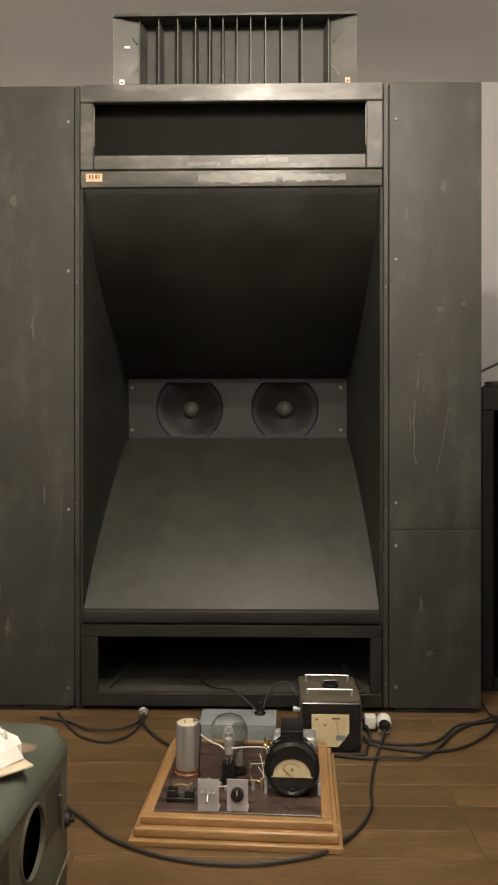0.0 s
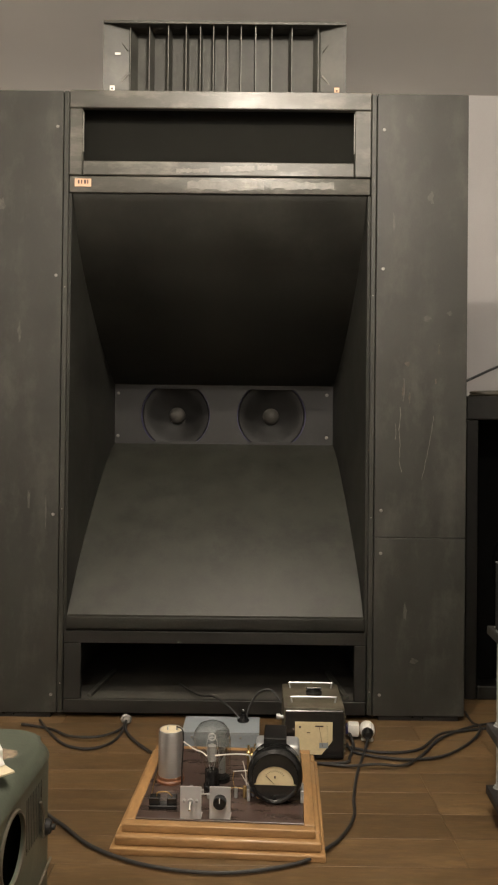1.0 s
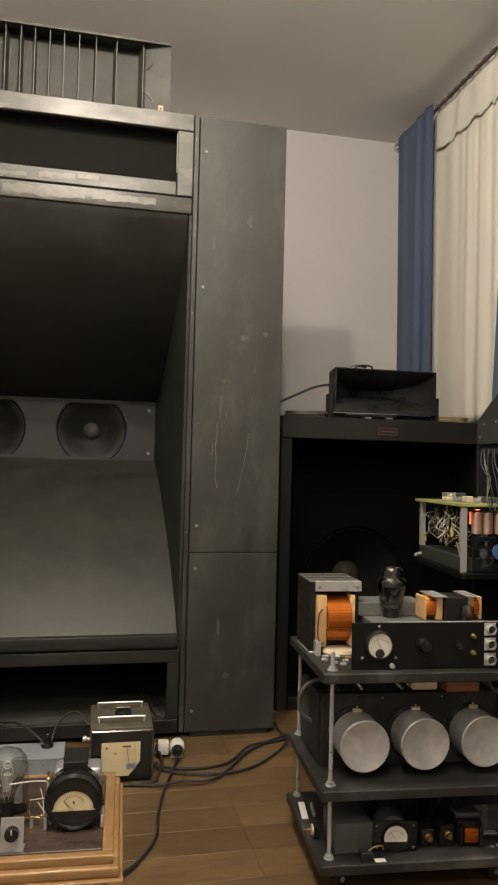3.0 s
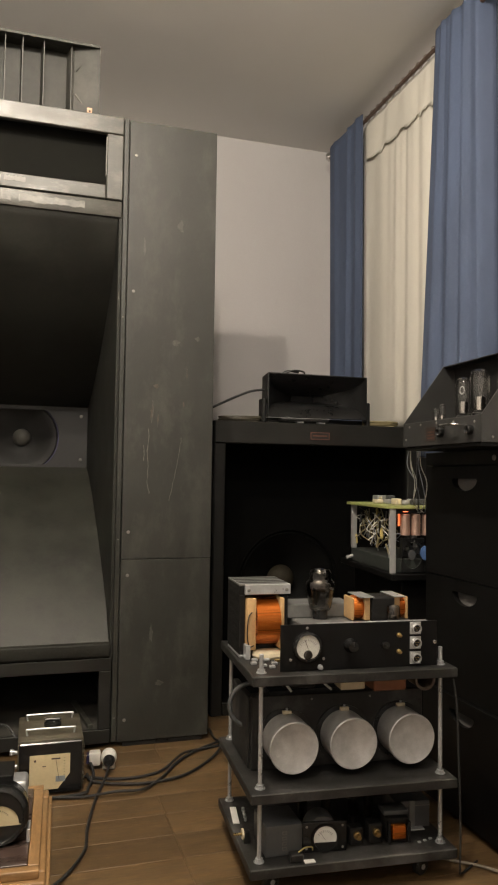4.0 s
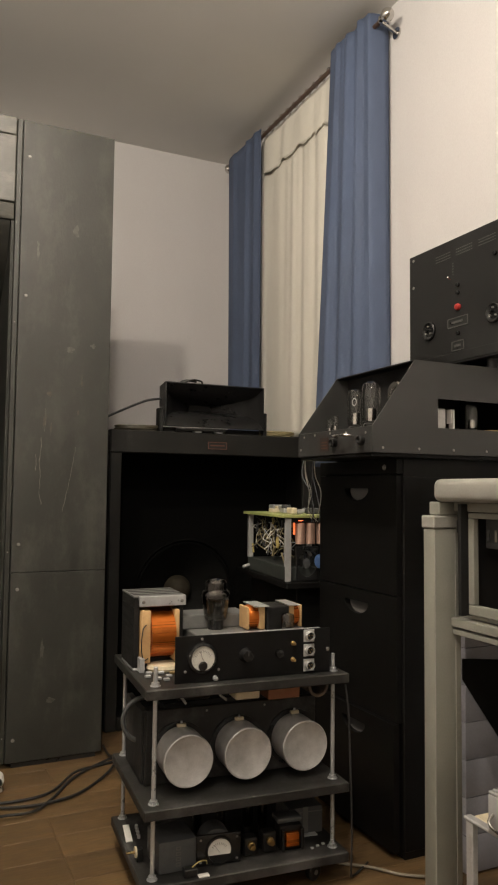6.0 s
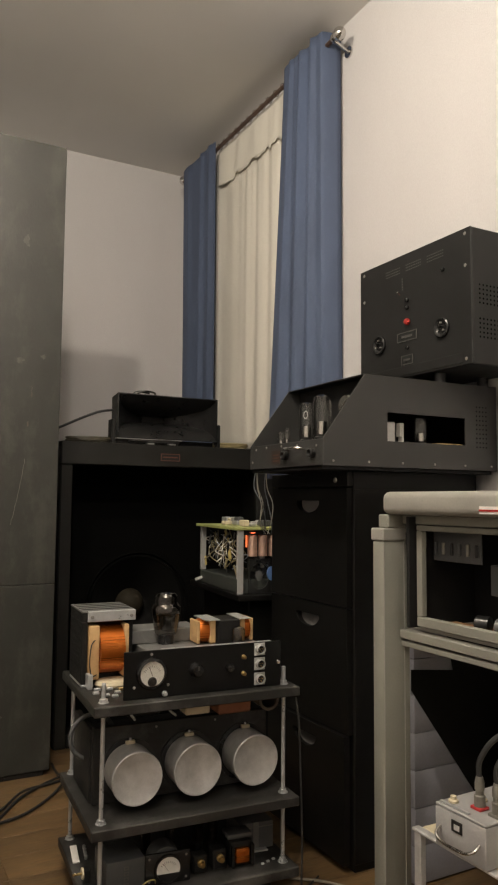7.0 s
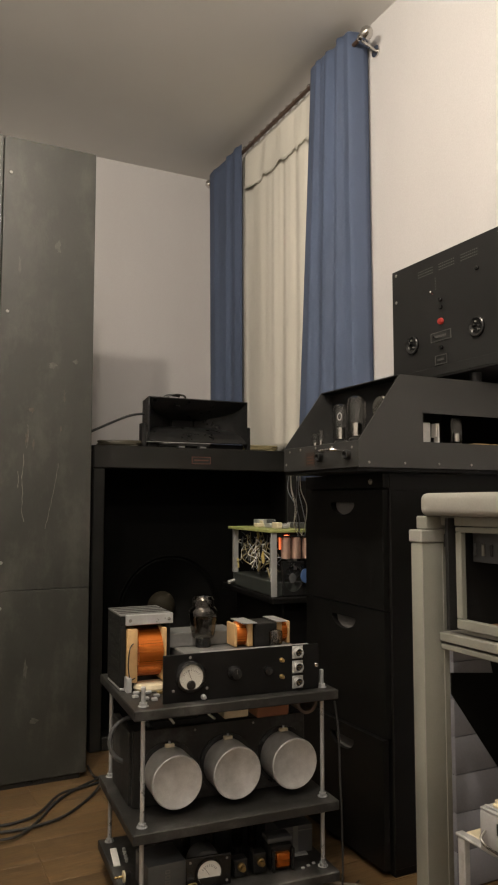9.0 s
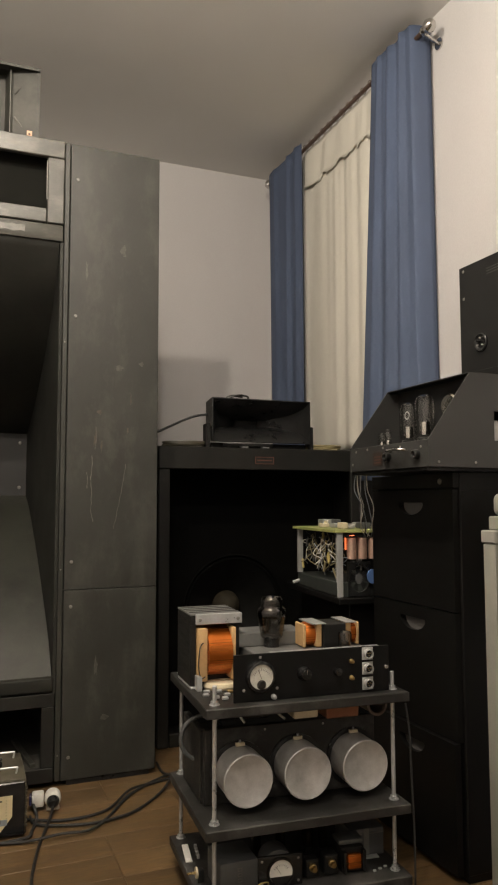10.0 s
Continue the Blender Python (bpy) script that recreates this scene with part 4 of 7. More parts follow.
def screw(parent, x, y, z, r=0.0035, to=(0, -1, 0), material=None, name="screw"):
    return part(name, lathe(N(), [(0, r * 0.6), (r * 0.8, r * 0.45), (r, 0)], along((x, y, z), (x + to[0], y + to[1], z + to[2])), 10), material or SCREW, parent)


def trolley():
    c = on_cart("equipment_trolley", 0, 0, 0, "three-tier black board trolley with threaded steel rods on castors", "trolley")
    for top in (0.490, 0.235, 0.075):
        part("shelf", box(N(), 0.0, 0.495, -0.005, 0.372, top - 0.022, top, 0.002), SHELF, c)
    for u, v in ((0.028, 0.030), (0.470, 0.034), (0.026, 0.352), (0.466, 0.352)):
        r = part("threaded_rod", rod(N(), (u, v, 0.050), (u, v, 0.532), 0.0050, 14, 0.001), ZINC, c)
        for top in (0.490, 0.235, 0.075):
            for z0 in (top + 0.0004, top - 0.0305):
                part("nut", lathe(N(), [(0.0050, 0), (0.0092, 0), (0.0092, 0.008), (0.0050, 0.008)], Matrix.Translation((u, v, z0)), 6), ZINC, r)
            part("washer", lathe(N(), [(0.0095, 0.0001), (0.0120, 0.0001), (0.0120, 0.0014), (0.0095, 0.0014)], Matrix.Translation((u, v, top)), 20), ZINC, r)
    for u, v in ((0.06, 0.05), (0.425, 0.045), (0.06, 0.32), (0.43, 0.32)):
        fork = part("castor", box(N(), u - 0.014, u + 0.014, v - 0.016, v + 0.016, 0.040, 0.0525, 0.002), ZINC, c)
        part("wheel", lathe(N(), [(0, -0.009), (0.016, -0.009), (0.0205, -0.006), (0.0205, 0.006), (0.016, 0.009), (0, 0.009)], along((u, v, 0.0206), (u + 0.4, v - 1, 0.0206)), 24, False), BLACKPLASTIC, fork)
        part("hub", lathe(N(), [(0, -0.0105), (0.006, -0.0105), (0.006, 0.0105), (0, 0.0105)], along((u, v, 0.0206), (u + 0.4, v - 1, 0.0206)), 14, False), ZINC, fork)
    return c


trolley()


def meter(parent, x, y, z, r, name="meter", needle=0.6, face=None, square=False):
    """A round panel meter facing -y, its bezel's back at y."""
    m = along((x, y, z), (x, y - 1, z))
    bezel = part(name, lathe(N(), [(r, 0), (r, 0.006), (r * 0.93, 0.011), (r * 0.80, 0.013), (r * 0.76, 0.009)], m, 40, False), BAKELITE, parent, "round black meter with a pale dial")
    part("dial", lathe(N(), [(0, 0.0085), (r * 0.77, 0.0085), (r * 0.77, 0.0)], m, 40, False), face or DIAL, bezel)
    bm = N()
    for k in range(11):
        a = radians(150 - k * 12)
        c, s = math.cos(a), math.sin(a)
        box(bm, -0.0004, 0.0004, -0.0003, 0.0, r * 0.50, r * (0.62 if k % 5 else 0.66), 0, 1, Matrix.Translation((x, y - 0.0086, z - r * 0.12)) @ Matrix.Rotation(math.pi / 2 - a, 4, "Y"))
    box(bm, -0.0005, 0.0005, -0.0012, -0.0006, 0.0, r * 0.62, 0, 1, Matrix.Translation((x, y - 0.0088, z - r * 0.12)) @ Matrix.Rotation(-needle, 4, "Y"))
    part("scale_marks", bm, INK, bezel)
    part("pivot_cover", lathe(N(), [(0, 0.0125), (r * 0.24, 0.0122), (r * 0.30, 0.0087)], along((x, y, z - r * 0.48), (x, y - 1, z - r * 0.48)), 20), BLACKPLASTIC, bezel)
    part("meter_glass", lathe(N(), [(0, 0.0128), (r * 0.79, 0.0128), (r * 0.79, 0.0120), (0, 0.0120)], m, 40, False), GLASS, bezel).visible_shadow = False
    return bezel


def shouldered_valve(parent, x, y, z, s=1.0, wide=1.0):
    base = part("output_valve", lathe(N(), [(0, 0), (0.019 * s, 0), (0.019 * s, 0.022 * s), (0, 0.022 * s)], Matrix.Translation((x, y, z)), 24, False), BLACKPLASTIC, parent)
    prof = [(0.0195, 0.021), (0.0225, 0.027), (0.0250, 0.045), (0.0280, 0.070), (0.0290, 0.083), (0.0270, 0.090), (0.0224, 0.095), (0.0216, 0.101), (0.0218, 0.112), (0.0178, 0.119), (0.009, 0.1225), (0, 0.123)]
    part("bulb", lathe(N(), shell([(r * s * wide, h * s) for r, h in prof]), Matrix.Translation((x, y, z)), 32, False), SMOKE, base, "smoked shouldered glass bulb")
    part("anode", box(N(), x - 0.013 * s, x + 0.013 * s, y - 0.008 * s, y + 0.008 * s, z + 0.03 * s, z + 0.078 * s, 0.003), DARKTUBE, base)
    part("getter_coating", lathe(N(), [(r * s * wide * 0.95, h * s - 0.001) for r, h in prof[3:12]], Matrix.Translation((x, y, z)), 32, False), FLASHED, base, "dark silvery inner coating")
    return base


def panel_amplifier():
    a = on_cart("valve_amplifier", 0.071, 0.030, 0.4905, "valve amplifier with a long black front panel and round meter", "amplifier")
    w, h = 0.387, 0.105
    panel = part("front_panel", box(N(), 0, w, -0.004, 0.0, 0, h, 0.001), PANELBLACK, a, "long black front panel")
    part("chassis", box(N(), 0.075, w - 0.02, 0.0005, 0.25, 0.006, 0.088, 0.002), MIDGREY, a)
    part("panel_lip", box(N(), 0.09, w - 0.02, 0.0005, 0.018, 0.0885, 0.104, 0.001), ZINC, a)
    part("rear_cover", box(N(), 0.045, 0.235, 0.16, 0.25, 0.0885, 0.122, 0.002), MIDGREY, a, "dull grey raised cover")
    meter(panel, 0.063, -0.004, 0.055, 0.036, "panel_meter", 0.35)
    for x, z in ((0.063, 0.0965), (0.024, 0.026), (0.103, 0.026)):
        screw(panel, x, -0.004, z, 0.0035)
    k = part("knob", lathe(N(), [(0.017, 0), (0.016, 0.010), (0.013, 0.014), (0.012, 0.022), (0, 0.023)], along((0.168, -0.004, 0.055), (0.168, -1, 0.055)), 28), BAKELITE, panel, "round black knob")
    part("pointer", box(N(), 0.1675, 0.1685, -0.0275, -0.0265, 0.056, 0.066, 0), PULLGREY, k)
    part("small_knob", lathe(N(), [(0.010, 0), (0.009, 0.012), (0, 0.013)], along((0.252, -0.004, 0.053), (0.252, -1, 0.053)), 20), BAKELITE, panel)
    for x, z, r in ((0.288, 0.074, 0.0055), (0.288, 0.036, 0.0055), (0.094, 0.008, 0.006)):
        part("brass_jack", lathe(N(), [(r, 0), (r, 0.004), (r * 0.7, 0.005), (r * 0.7, 0.012), (0, 0.013)], along((x, -0.004, z), (x, -1, z)), 16), BRASS if x > 0.2 else ZINC, panel, "small bright jack")
    for z in (0.089, 0.055, 0.020):
        plate = part("round_connector", box(N(), 0.316, 0.344, -0.0065, -0.0042, z - 0.0145, z + 0.0145, 0.001), ALU, panel, "square aluminium flange with a round socket")
        part("socket_ring", lathe(N(), [(0.0115, 0), (0.0115, 0.010), (0.0095, 0.011), (0.0085, 0.004)], along((0.330, -0.0065, z), (0.330, -1, z)), 24), ALU, plate)
        part("insert", lathe(N(), [(0, 0.0045), (0.0086, 0.0045), (0.0086, 0.001)], along((0.330, -0.0065, z), (0.330, -1, z)), 20), BLACKPLASTIC, plate)
        for dx, dz in ((0.0035, 0.002), (-0.0035, 0.002), (0, -0.0035)):
            part("pin", rod(N(), (0.330 + dx, -0.0108, z + dz), (0.330 + dx, -0.0165, z + dz), 0.0011, 8), BRASS, plate)
    screw(panel, 0.380, -0.004, 0.055, 0.006, material=CHROME)
    shouldered_valve(a, 0.145, 0.150, 0.0885, 1.03, 1.22)
    # output transformer: core, coil ends, clamp plates
    core = part("output_transformer", box(N(), 0.258, 0.318, 0.085, 0.165, 0.0885, 0.146, 0.002), CORE, a, "black transformer core with tan coil ends")
    for x0, x1 in ((0.213, 0.257), (0.319, 0.356)):
        part("coil_end", lathe(N(), [(0.0, 0), (0.026, 0), (0.030, 0.008), (0.030, (x1 - x0) - 0.012), (0.026, x1 - x0), (0, x1 - x0)], along((x0, 0.125, 0.119), (x1, 0.125, 0.119)), 28, False), COPPER, core)
        xo = x0 - 0.004 if x0 < 0.25 else x1 - 0.004
        part("coil_flange", box(N(), xo, xo + 0.007, 0.096, 0.154, 0.0905, 0.146, 0.002), BOBBIN, core)
        xf = x1 - 0.016 if x0 < 0.25 else x0 + 0.001
        part("coil_flange", box(N(), xf, xf + 0.015, 0.092, 0.158, 0.0905, 0.147, 0.002), BOBBIN, core)
    for x0, x1 in ((0.225, 0.262), (0.314, 0.345)):
        part("clamp_plate", box(N(), x0, x1, 0.080, 0.168, 0.1475, 0.150, 0.0005), ZINC, core)
    valve(a, 0.303, 0.060, 0.0885, 0.0165, 0.045, "driver_valve", SMOKE, False)
    return a


panel_amplifier()


def big_transformer():
    t = on_cart("choke_transformer", 0.008, 0.175, 0.4905, "large open transformer with an orange copper winding, standing on the trolley", "transformer", 1.0)
    part("core_leg", box(N(), 0.0, 0.014, 0.004, 0.135, 0.006, 0.150, 0.001), CORE, t)
    part("far_leg", box(N(), 0.112, 0.124, 0.004, 0.135, 0.006, 0.150, 0.001), CORE, t)
    part("core_top", box(N(), 0.0, 0.124, 0.004, 0.135, 0.1505, 0.172, 0.001), CORE, t)
    br = part("top_bracket", box(N(), 0.012, 0.128, -0.006, 0.003, 0.152, 0.1765, 0.001), ZINC, t, "zinc-plated top bracket")
    part("bracket_flange", box(N(), 0.0, 0.128, 0.0032, 0.138, 0.1728, 0.1765, 0.0008), MIDGREY, br)
    for y in (0.028, 0.056, 0.084, 0.112):
        part("lamination", box(N(), 0.003, 0.125, y, y + 0.004, 0.1767, 0.1778, 0.0003), CORE, br)
    for x in (0.022, 0.118):
        screw(br, x, -0.006, 0.163, 0.0045)
    for x0, x1 in ((0.016, 0.040), (0.100, 0.1118)):
        part("bobbin_flange", box(N(), x0, x1, -0.010, 0.12, 0.018, 0.143, 0.003, 2), BOBBIN, t)
    bm = N()
    lathe(bm, [(0, 0), (0.0615, 0), (0.0615, 0.059), (0, 0.059)], Matrix.Translation((0, 0.050, 0.0815)) @ Matrix.Diagonal((1, 1.22, 1, 1)) @ along((0.0405, 0, 0), (1, 0, 0)), 48, False)
    part("winding", bm, COPPER, t, "glossy orange copper winding")
    part("base_ring", lathe(N(), [(0.030, 0), (0.040, 0), (0.043, 0.006), (0.040, 0.014), (0.030, 0.014)], Matrix.Translation((0.078, -0.005, 0.0002)) @ Matrix.Diagonal((1.1, 0.8, 1, 1)), 32), CREAM, t, "cream base ring")
    part("foot_bracket", box(N(), 0.010, 0.022, -0.026, 0.0, 0.0, 0.034, 0.001), ZINC, t)
    part("base_plate", box(N(), 0.0, 0.03, 0.0, 0.13, 0.0, 0.0055, 0.001), ZINC, t)
    part("lead", tube(N(), [(0.03, -0.008, 0.11), (0.018, -0.020, 0.10), (0.014, -0.022, 0.06), (0.02, -0.02, 0.03), (0.033, -0.012, 0.03)], 0.0014, 6), BLACKPLASTIC, t)
    for k, (x, y) in enumerate(((0.05, -0.05), (0.075, -0.06), (0.06, -0.085), (0.022, -0.045), (0.030, -0.10), (0.046, -0.115), (0.012, -0.075), (0.090, -0.082))):
        part("terminal_lug", box(N(), x, x + 0.014, y, y + 0.010, 0.0, 0.006, 0.001), BRASS if k == 1 else ZINC, t)
    return t


big_transformer()


def under_shelf():
    b = on_cart("paper_capacitor", 0.238, 0.085, 0.425, "cream block capacitor hanging under the top shelf", "capacitor")
    part("block", box(N(), 0, 0.062, 0, 0.05, 0.0, 0.0425, 0.003), CREAM, b)
    b = on_cart("brown_choke", 0.322, 0.085, 0.418, "rusty brown choke block hanging under the top shelf", "choke")
    part("block", box(N(), 0, 0.085, 0, 0.06, 0.0, 0.0495, 0.003), BROWNBOX, b)
    b = on_cart("wire_coil", 0.455, 0.085, 0.4325, "small open coil former under the top shelf", "coil")
    part("former", lathe(N(), [(0.024, 0), (0.025, 0.001), (0.025, 0.055), (0.020, 0.055), (0.020, 0.0), (0.024, 0)], along((0, 0, 0.010), (0, 1, 0.010)), 28, False), RINGBROWN, b)
    part("rim", lathe(N(), [(0.021, 0), (0.027, 0), (0.027, 0.004), (0.021, 0.004), (0.021, 0)], along((0, -0.004, 0.010), (0, 1, 0.010)), 28, False), RINGBROWN, b)
    b = on_cart("dark_choke", 0.10, 0.10, 0.43, "dark choke with curved straps under the top shelf", "choke")
    part("body", box(N(), 0, 0.08, 0, 0.06, 0.0, 0.0375, 0.004), CORE, b)
    for x in (-0.012, 0.092):
        part("strap", tube(N(), [(x, -0.004, 0.036), (x + (0.018 if x < 0 else 0.008), -0.006, 0.012), (x + (0.03 if x < 0 else 0.026), -0.004, -0.004)], 0.003, 8), ZINC, b)


under_shelf()


def capacitor_rack():
    r = on_cart("capacitor_rack", 0.030, 0.125, 0.2355, "three large aluminium can capacitors lying in a black board", "capacitor bank")
    board = part("holder_board", box(N(), 0.0, 0.44, 0.004, 0.020, 0, 0.172, 0.002), SHELF, r)
    part("side_board", box(N(), -0.005, 0.011, 0.0205, 0.20, 0, 0.165, 0.002), SHELF, r)
    for u, z in ((0.084, 0.074), (0.229, 0.075), (0.376, 0.077)):
        m = along((u - 0.002, 0.075, z), (u, -0.072, z))
        can = part("can", lathe(N(), [(0, 0.0), (0.056, 0.0), (0.0575, 0.003), (0.0575, 0.140), (0.0590, 0.142), (0.0590, 0.148), (0.0565, 0.150), (0.054, 0.1485), (0, 0.1485)], m, 48, False), ALUDULL, r, "dull aluminium can with a flat round end")
        part("terminal_tag", box(N(), u - 0.011, u + 0.011, -0.012, -0.003, z + 0.0575, z + 0.0655, 0.001), CREAM, can)
        part("terminal_screw", rod(N(), (u, -0.007, z + 0.0657), (u, -0.007, z + 0.071), 0.003, 8), ZINC, can)
        part("clamp_ring", lathe(N(), [(0.0585, 0), (0.068, 0), (0.068, 0.004), (0.0585, 0.004)], along((u - 0.001, 0.0035, z), (u, -1, z)), 40), BLACKPLASTIC, can)
    for x in (0.15, 0.30):
        screw(board, x, 0.004, 0.16, 0.003)
    t = on_cart("ring_transformer", 0.045, 0.190, 0.2355, "grey ring-core transformer standing on edge in the trolley", "transformer")
    bm = N()
    tube(bm, [(0.052 * math.cos(k * math.pi / 8), 0.02, 0.130 + 0.052 * math.sin(k * math.pi / 8)) for k in range(16)], 0.0055, 12, 3, True)
    part("ring", bm, GREYBOX, t)
    part("prop", box(N(), -0.02, 0.02, 0.002, 0.045, 0, 0.0735, 0.002), SHELF, t)


capacitor_rack()


def bottom_tier():
    b = on_cart("grey_filter_box", 0.045, 0.040, 0.0755, "dark grey steel box with worn vertical marks", "filter box", 2)
    part("box_body", box(N(), 0, 0.088, 0, 0.10, 0, 0.068, 0.003, 2), GREYBOX, b)
    bm = N()
    for k in range(4):
        z = 0.012 + k * 0.0115
        box(bm, 0.040, 0.051, -0.0007, 0, z, z + 0.002, 0), box(bm, 0.040, 0.051, -0.0007, 0, z + 0.006, z + 0.008, 0)
        box(bm, 0.040, 0.042, -0.0007, 0, z + 0.0021, z + 0.0059, 0), box(bm, 0.049, 0.051, -0.0007, 0, z + 0.0021, z + 0.0059, 0)
    part("worn_marks", bm, PULLGREY, b)
    m = on_cart("square_meter", 0.133, 0.045, 0.0755, "black square-flanged panel meter on a stand", "meter", -4)
    fl = part("flange", box(N(), 0, 0.105, 0, 0.008, 0, 0.068, 0.006, 2), BAKELITE, m)
    part("rear_case", lathe(N(), [(0.036, 0), (0.036, 0.05), (0, 0.05)], along((0.05, 0.008, 0.040), (0.05, 1, 0.045)), 32), GREYBOX, m)
    mm = along((0.053, 0.0, 0.033), (0.053, -1, 0.033))
    part("dial", lathe(N(), [(0, 0.003), (0.027, 0.003), (0.027, 0)], mm, 36, False), DIAL, fl, "pale round dial")
    part("rim", lathe(N(), [(0.027, 0), (0.0275, 0.006), (0.031, 0.006), (0.032, 0)], mm, 36), BAKELITE, fl)
    part("lower_mask", prism(N(), [(0.027 * math.cos(radians(a)) + 0.053, 0.027 * math.sin(radians(a)) + 0.033) for a in range(200, 341, 14)], -0.0045, -0.0032, XZ), BAKELITE, fl)
    bm = N()
    for k in range(9):
        box(bm, -0.0004, 0.0004, -0.0002, 0.0002, 0.017, 0.022, 0, 1, Matrix.Translation((0.053, -0.0034, 0.029)) @ Matrix.Rotation(radians(-52 + 13 * k), 4, "Y"))
    box(bm, -0.0004, 0.0004, -0.0002, 0.0002, 0.0, 0.021, 0, 1, Matrix.Translation((0.053, -0.0036, 0.029)) @ Matrix.Rotation(radians(-35), 4, "Y"))
    part("scale_marks", bm, INK, fl)
    for x in (0.010, 0.095):
        for z in (0.010, 0.058):
            screw(fl, x, 0, z, 0.003)
    for u, h in ((0.252, 0.040), (0.300, 0.045)):
        p = on_cart("small_control", u, 0.055, 0.0755, "small black control block with a brass post", "control", 0, "controls on the bottom tier")
        part("block", box(N(), 0, 0.034, 0, 0.03, 0, h, 0.003), BLACKPLASTIC, p)
        part("post", lathe(N(), [(0.009, 0), (0.009, 0.006), (0.006, 0.007), (0.006, 0.016), (0, 0.017)], along((0.017, 0, h * 0.6), (0.017, -1, h * 0.6)), 18), BRASS, p)
    t = on_cart("small_transformer", 0.340, 0.050, 0.0755, "small transformer with an orange winding in a black frame", "transformer", -3)
    fr = part("frame", box(N(), 0, 0.058, 0.0, 0.045, 0, 0.058, 0.006, 2), CORE, t)
    part("winding", box(N(), 0.012, 0.046, -0.012, 0.002, 0.012, 0.046, 0.004, 2), COPPER, t)
    part("cover", box(N(), -0.002, 0.060, 0.010, 0.055, 0.0585, 0.070, 0.004, 2), GREYBOX, t)
    for x in (0.005, 0.053):
        part("frame_bar", box(N(), x - 0.004, x + 0.004, -0.014, 0.0, 0.004, 0.054, 0.003), BAKELITE, fr)
    b = on_cart("grey_capacitor_box", 0.392, 0.115, 0.0755, "light grey oil capacitor box on the bottom tier", "capacitor", -3)
    part("box_body", box(N(), 0, 0.090, 0, 0.10, 0, 0.064, 0.003, 2), GREYBOX, b)
    part("strap", box(N(), 0.036, 0.050, -0.0030, -0.0016, 0.0, 0.0655, 0.0005), MIDGREY, b, "perforated metal strap")
    part("seam", box(N(), 0.0, 0.090, -0.0015, 0.0, 0.052, 0.054, 0), MIDGREY, b)
    part("foot_tab", box(N(), 0.02, 0.07, -0.016, 0.0, 0, 0.003, 0.0005), ZINC, b)
    for u, v, h, r in ((0.225, 0.15, 0.095, 0.012), (0.30, 0.16, 0.11, 0.014), (0.335, 0.15, 0.10, 0.012), (0.17, 0.17, 0.09, 0.013)):
        p = on_cart("small_valve", u, v, 0.0755, "small glass valve in a dark socket", "valve", 0, "valves on the bottom tier")
        valve(p, 0, 0, 0, r, h, "valve_body", SMOKE, False)
    s = on_cart("terminal_strip", 0.008, 0.215, 0.0755, "white paper terminal strip along the trolley edge", "terminal strip", -6)
    part("strip", box(N(), 0, 0.016, 0, 0.09, 0, 0.003, 0.0005), WHITEPAPER, s)
    for k in range(4):
        part("post", rod(N(), (0.032, 0.015 + k * 0.018, 0), (0.032, 0.015 + k * 0.018, 0.010), 0.004, 10, 0.001), ZINC, s)
    s = on_cart("binding_post", 0.012, 0.110, 0.0755, "brass and white binding post", "terminal")
    part("column", box(N(), 0, 0.014, 0, 0.014, 0, 0.03, 0.002), BLACKPLASTIC, s)
    part("pin", rod(N(), (-0.024, 0.007, 0.022), (0.0, 0.007, 0.022), 0.003, 10), BRASS, s)
    part("collar", rod(N(), (-0.004, 0.007, 0.022), (-0.0001, 0.007, 0.022), 0.012, 18), CREAM, s)
    s = on_cart("pot_bracket", 0.095, 0.006, 0.0755, "black bracket with a cable clip and white tag", "bracket")
    part("block", box(N(), 0, 0.03, 0, 0.022, 0, 0.018, 0.002), BLACKPLASTIC, s)
    part("tag", box(N(), 0.032, 0.056, -0.006, 0.008, 0, 0.002, 0), WHITEPAPER, s)
    part("wire", tube(N(), [(0.02, 0.01, 0.018), (0.035, 0.008, 0.028), (0.055, 0.02, 0.022), (0.06, 0.03, 0.010)], 0.0015, 6), YELLOWWIRE, s)
    for k, u in enumerate((0.415, 0.432, 0.449)):
        s = on_cart("small_lug", u, 0.035 + 0.006 * k, 0.0755, "small bright solder lug", "lug", 0, "lugs on the bottom tier")
        part("lug", box(N(), 0, 0.008, 0, 0.006, 0, 0.004, 0.001), ZINC, s)


bottom_tier()


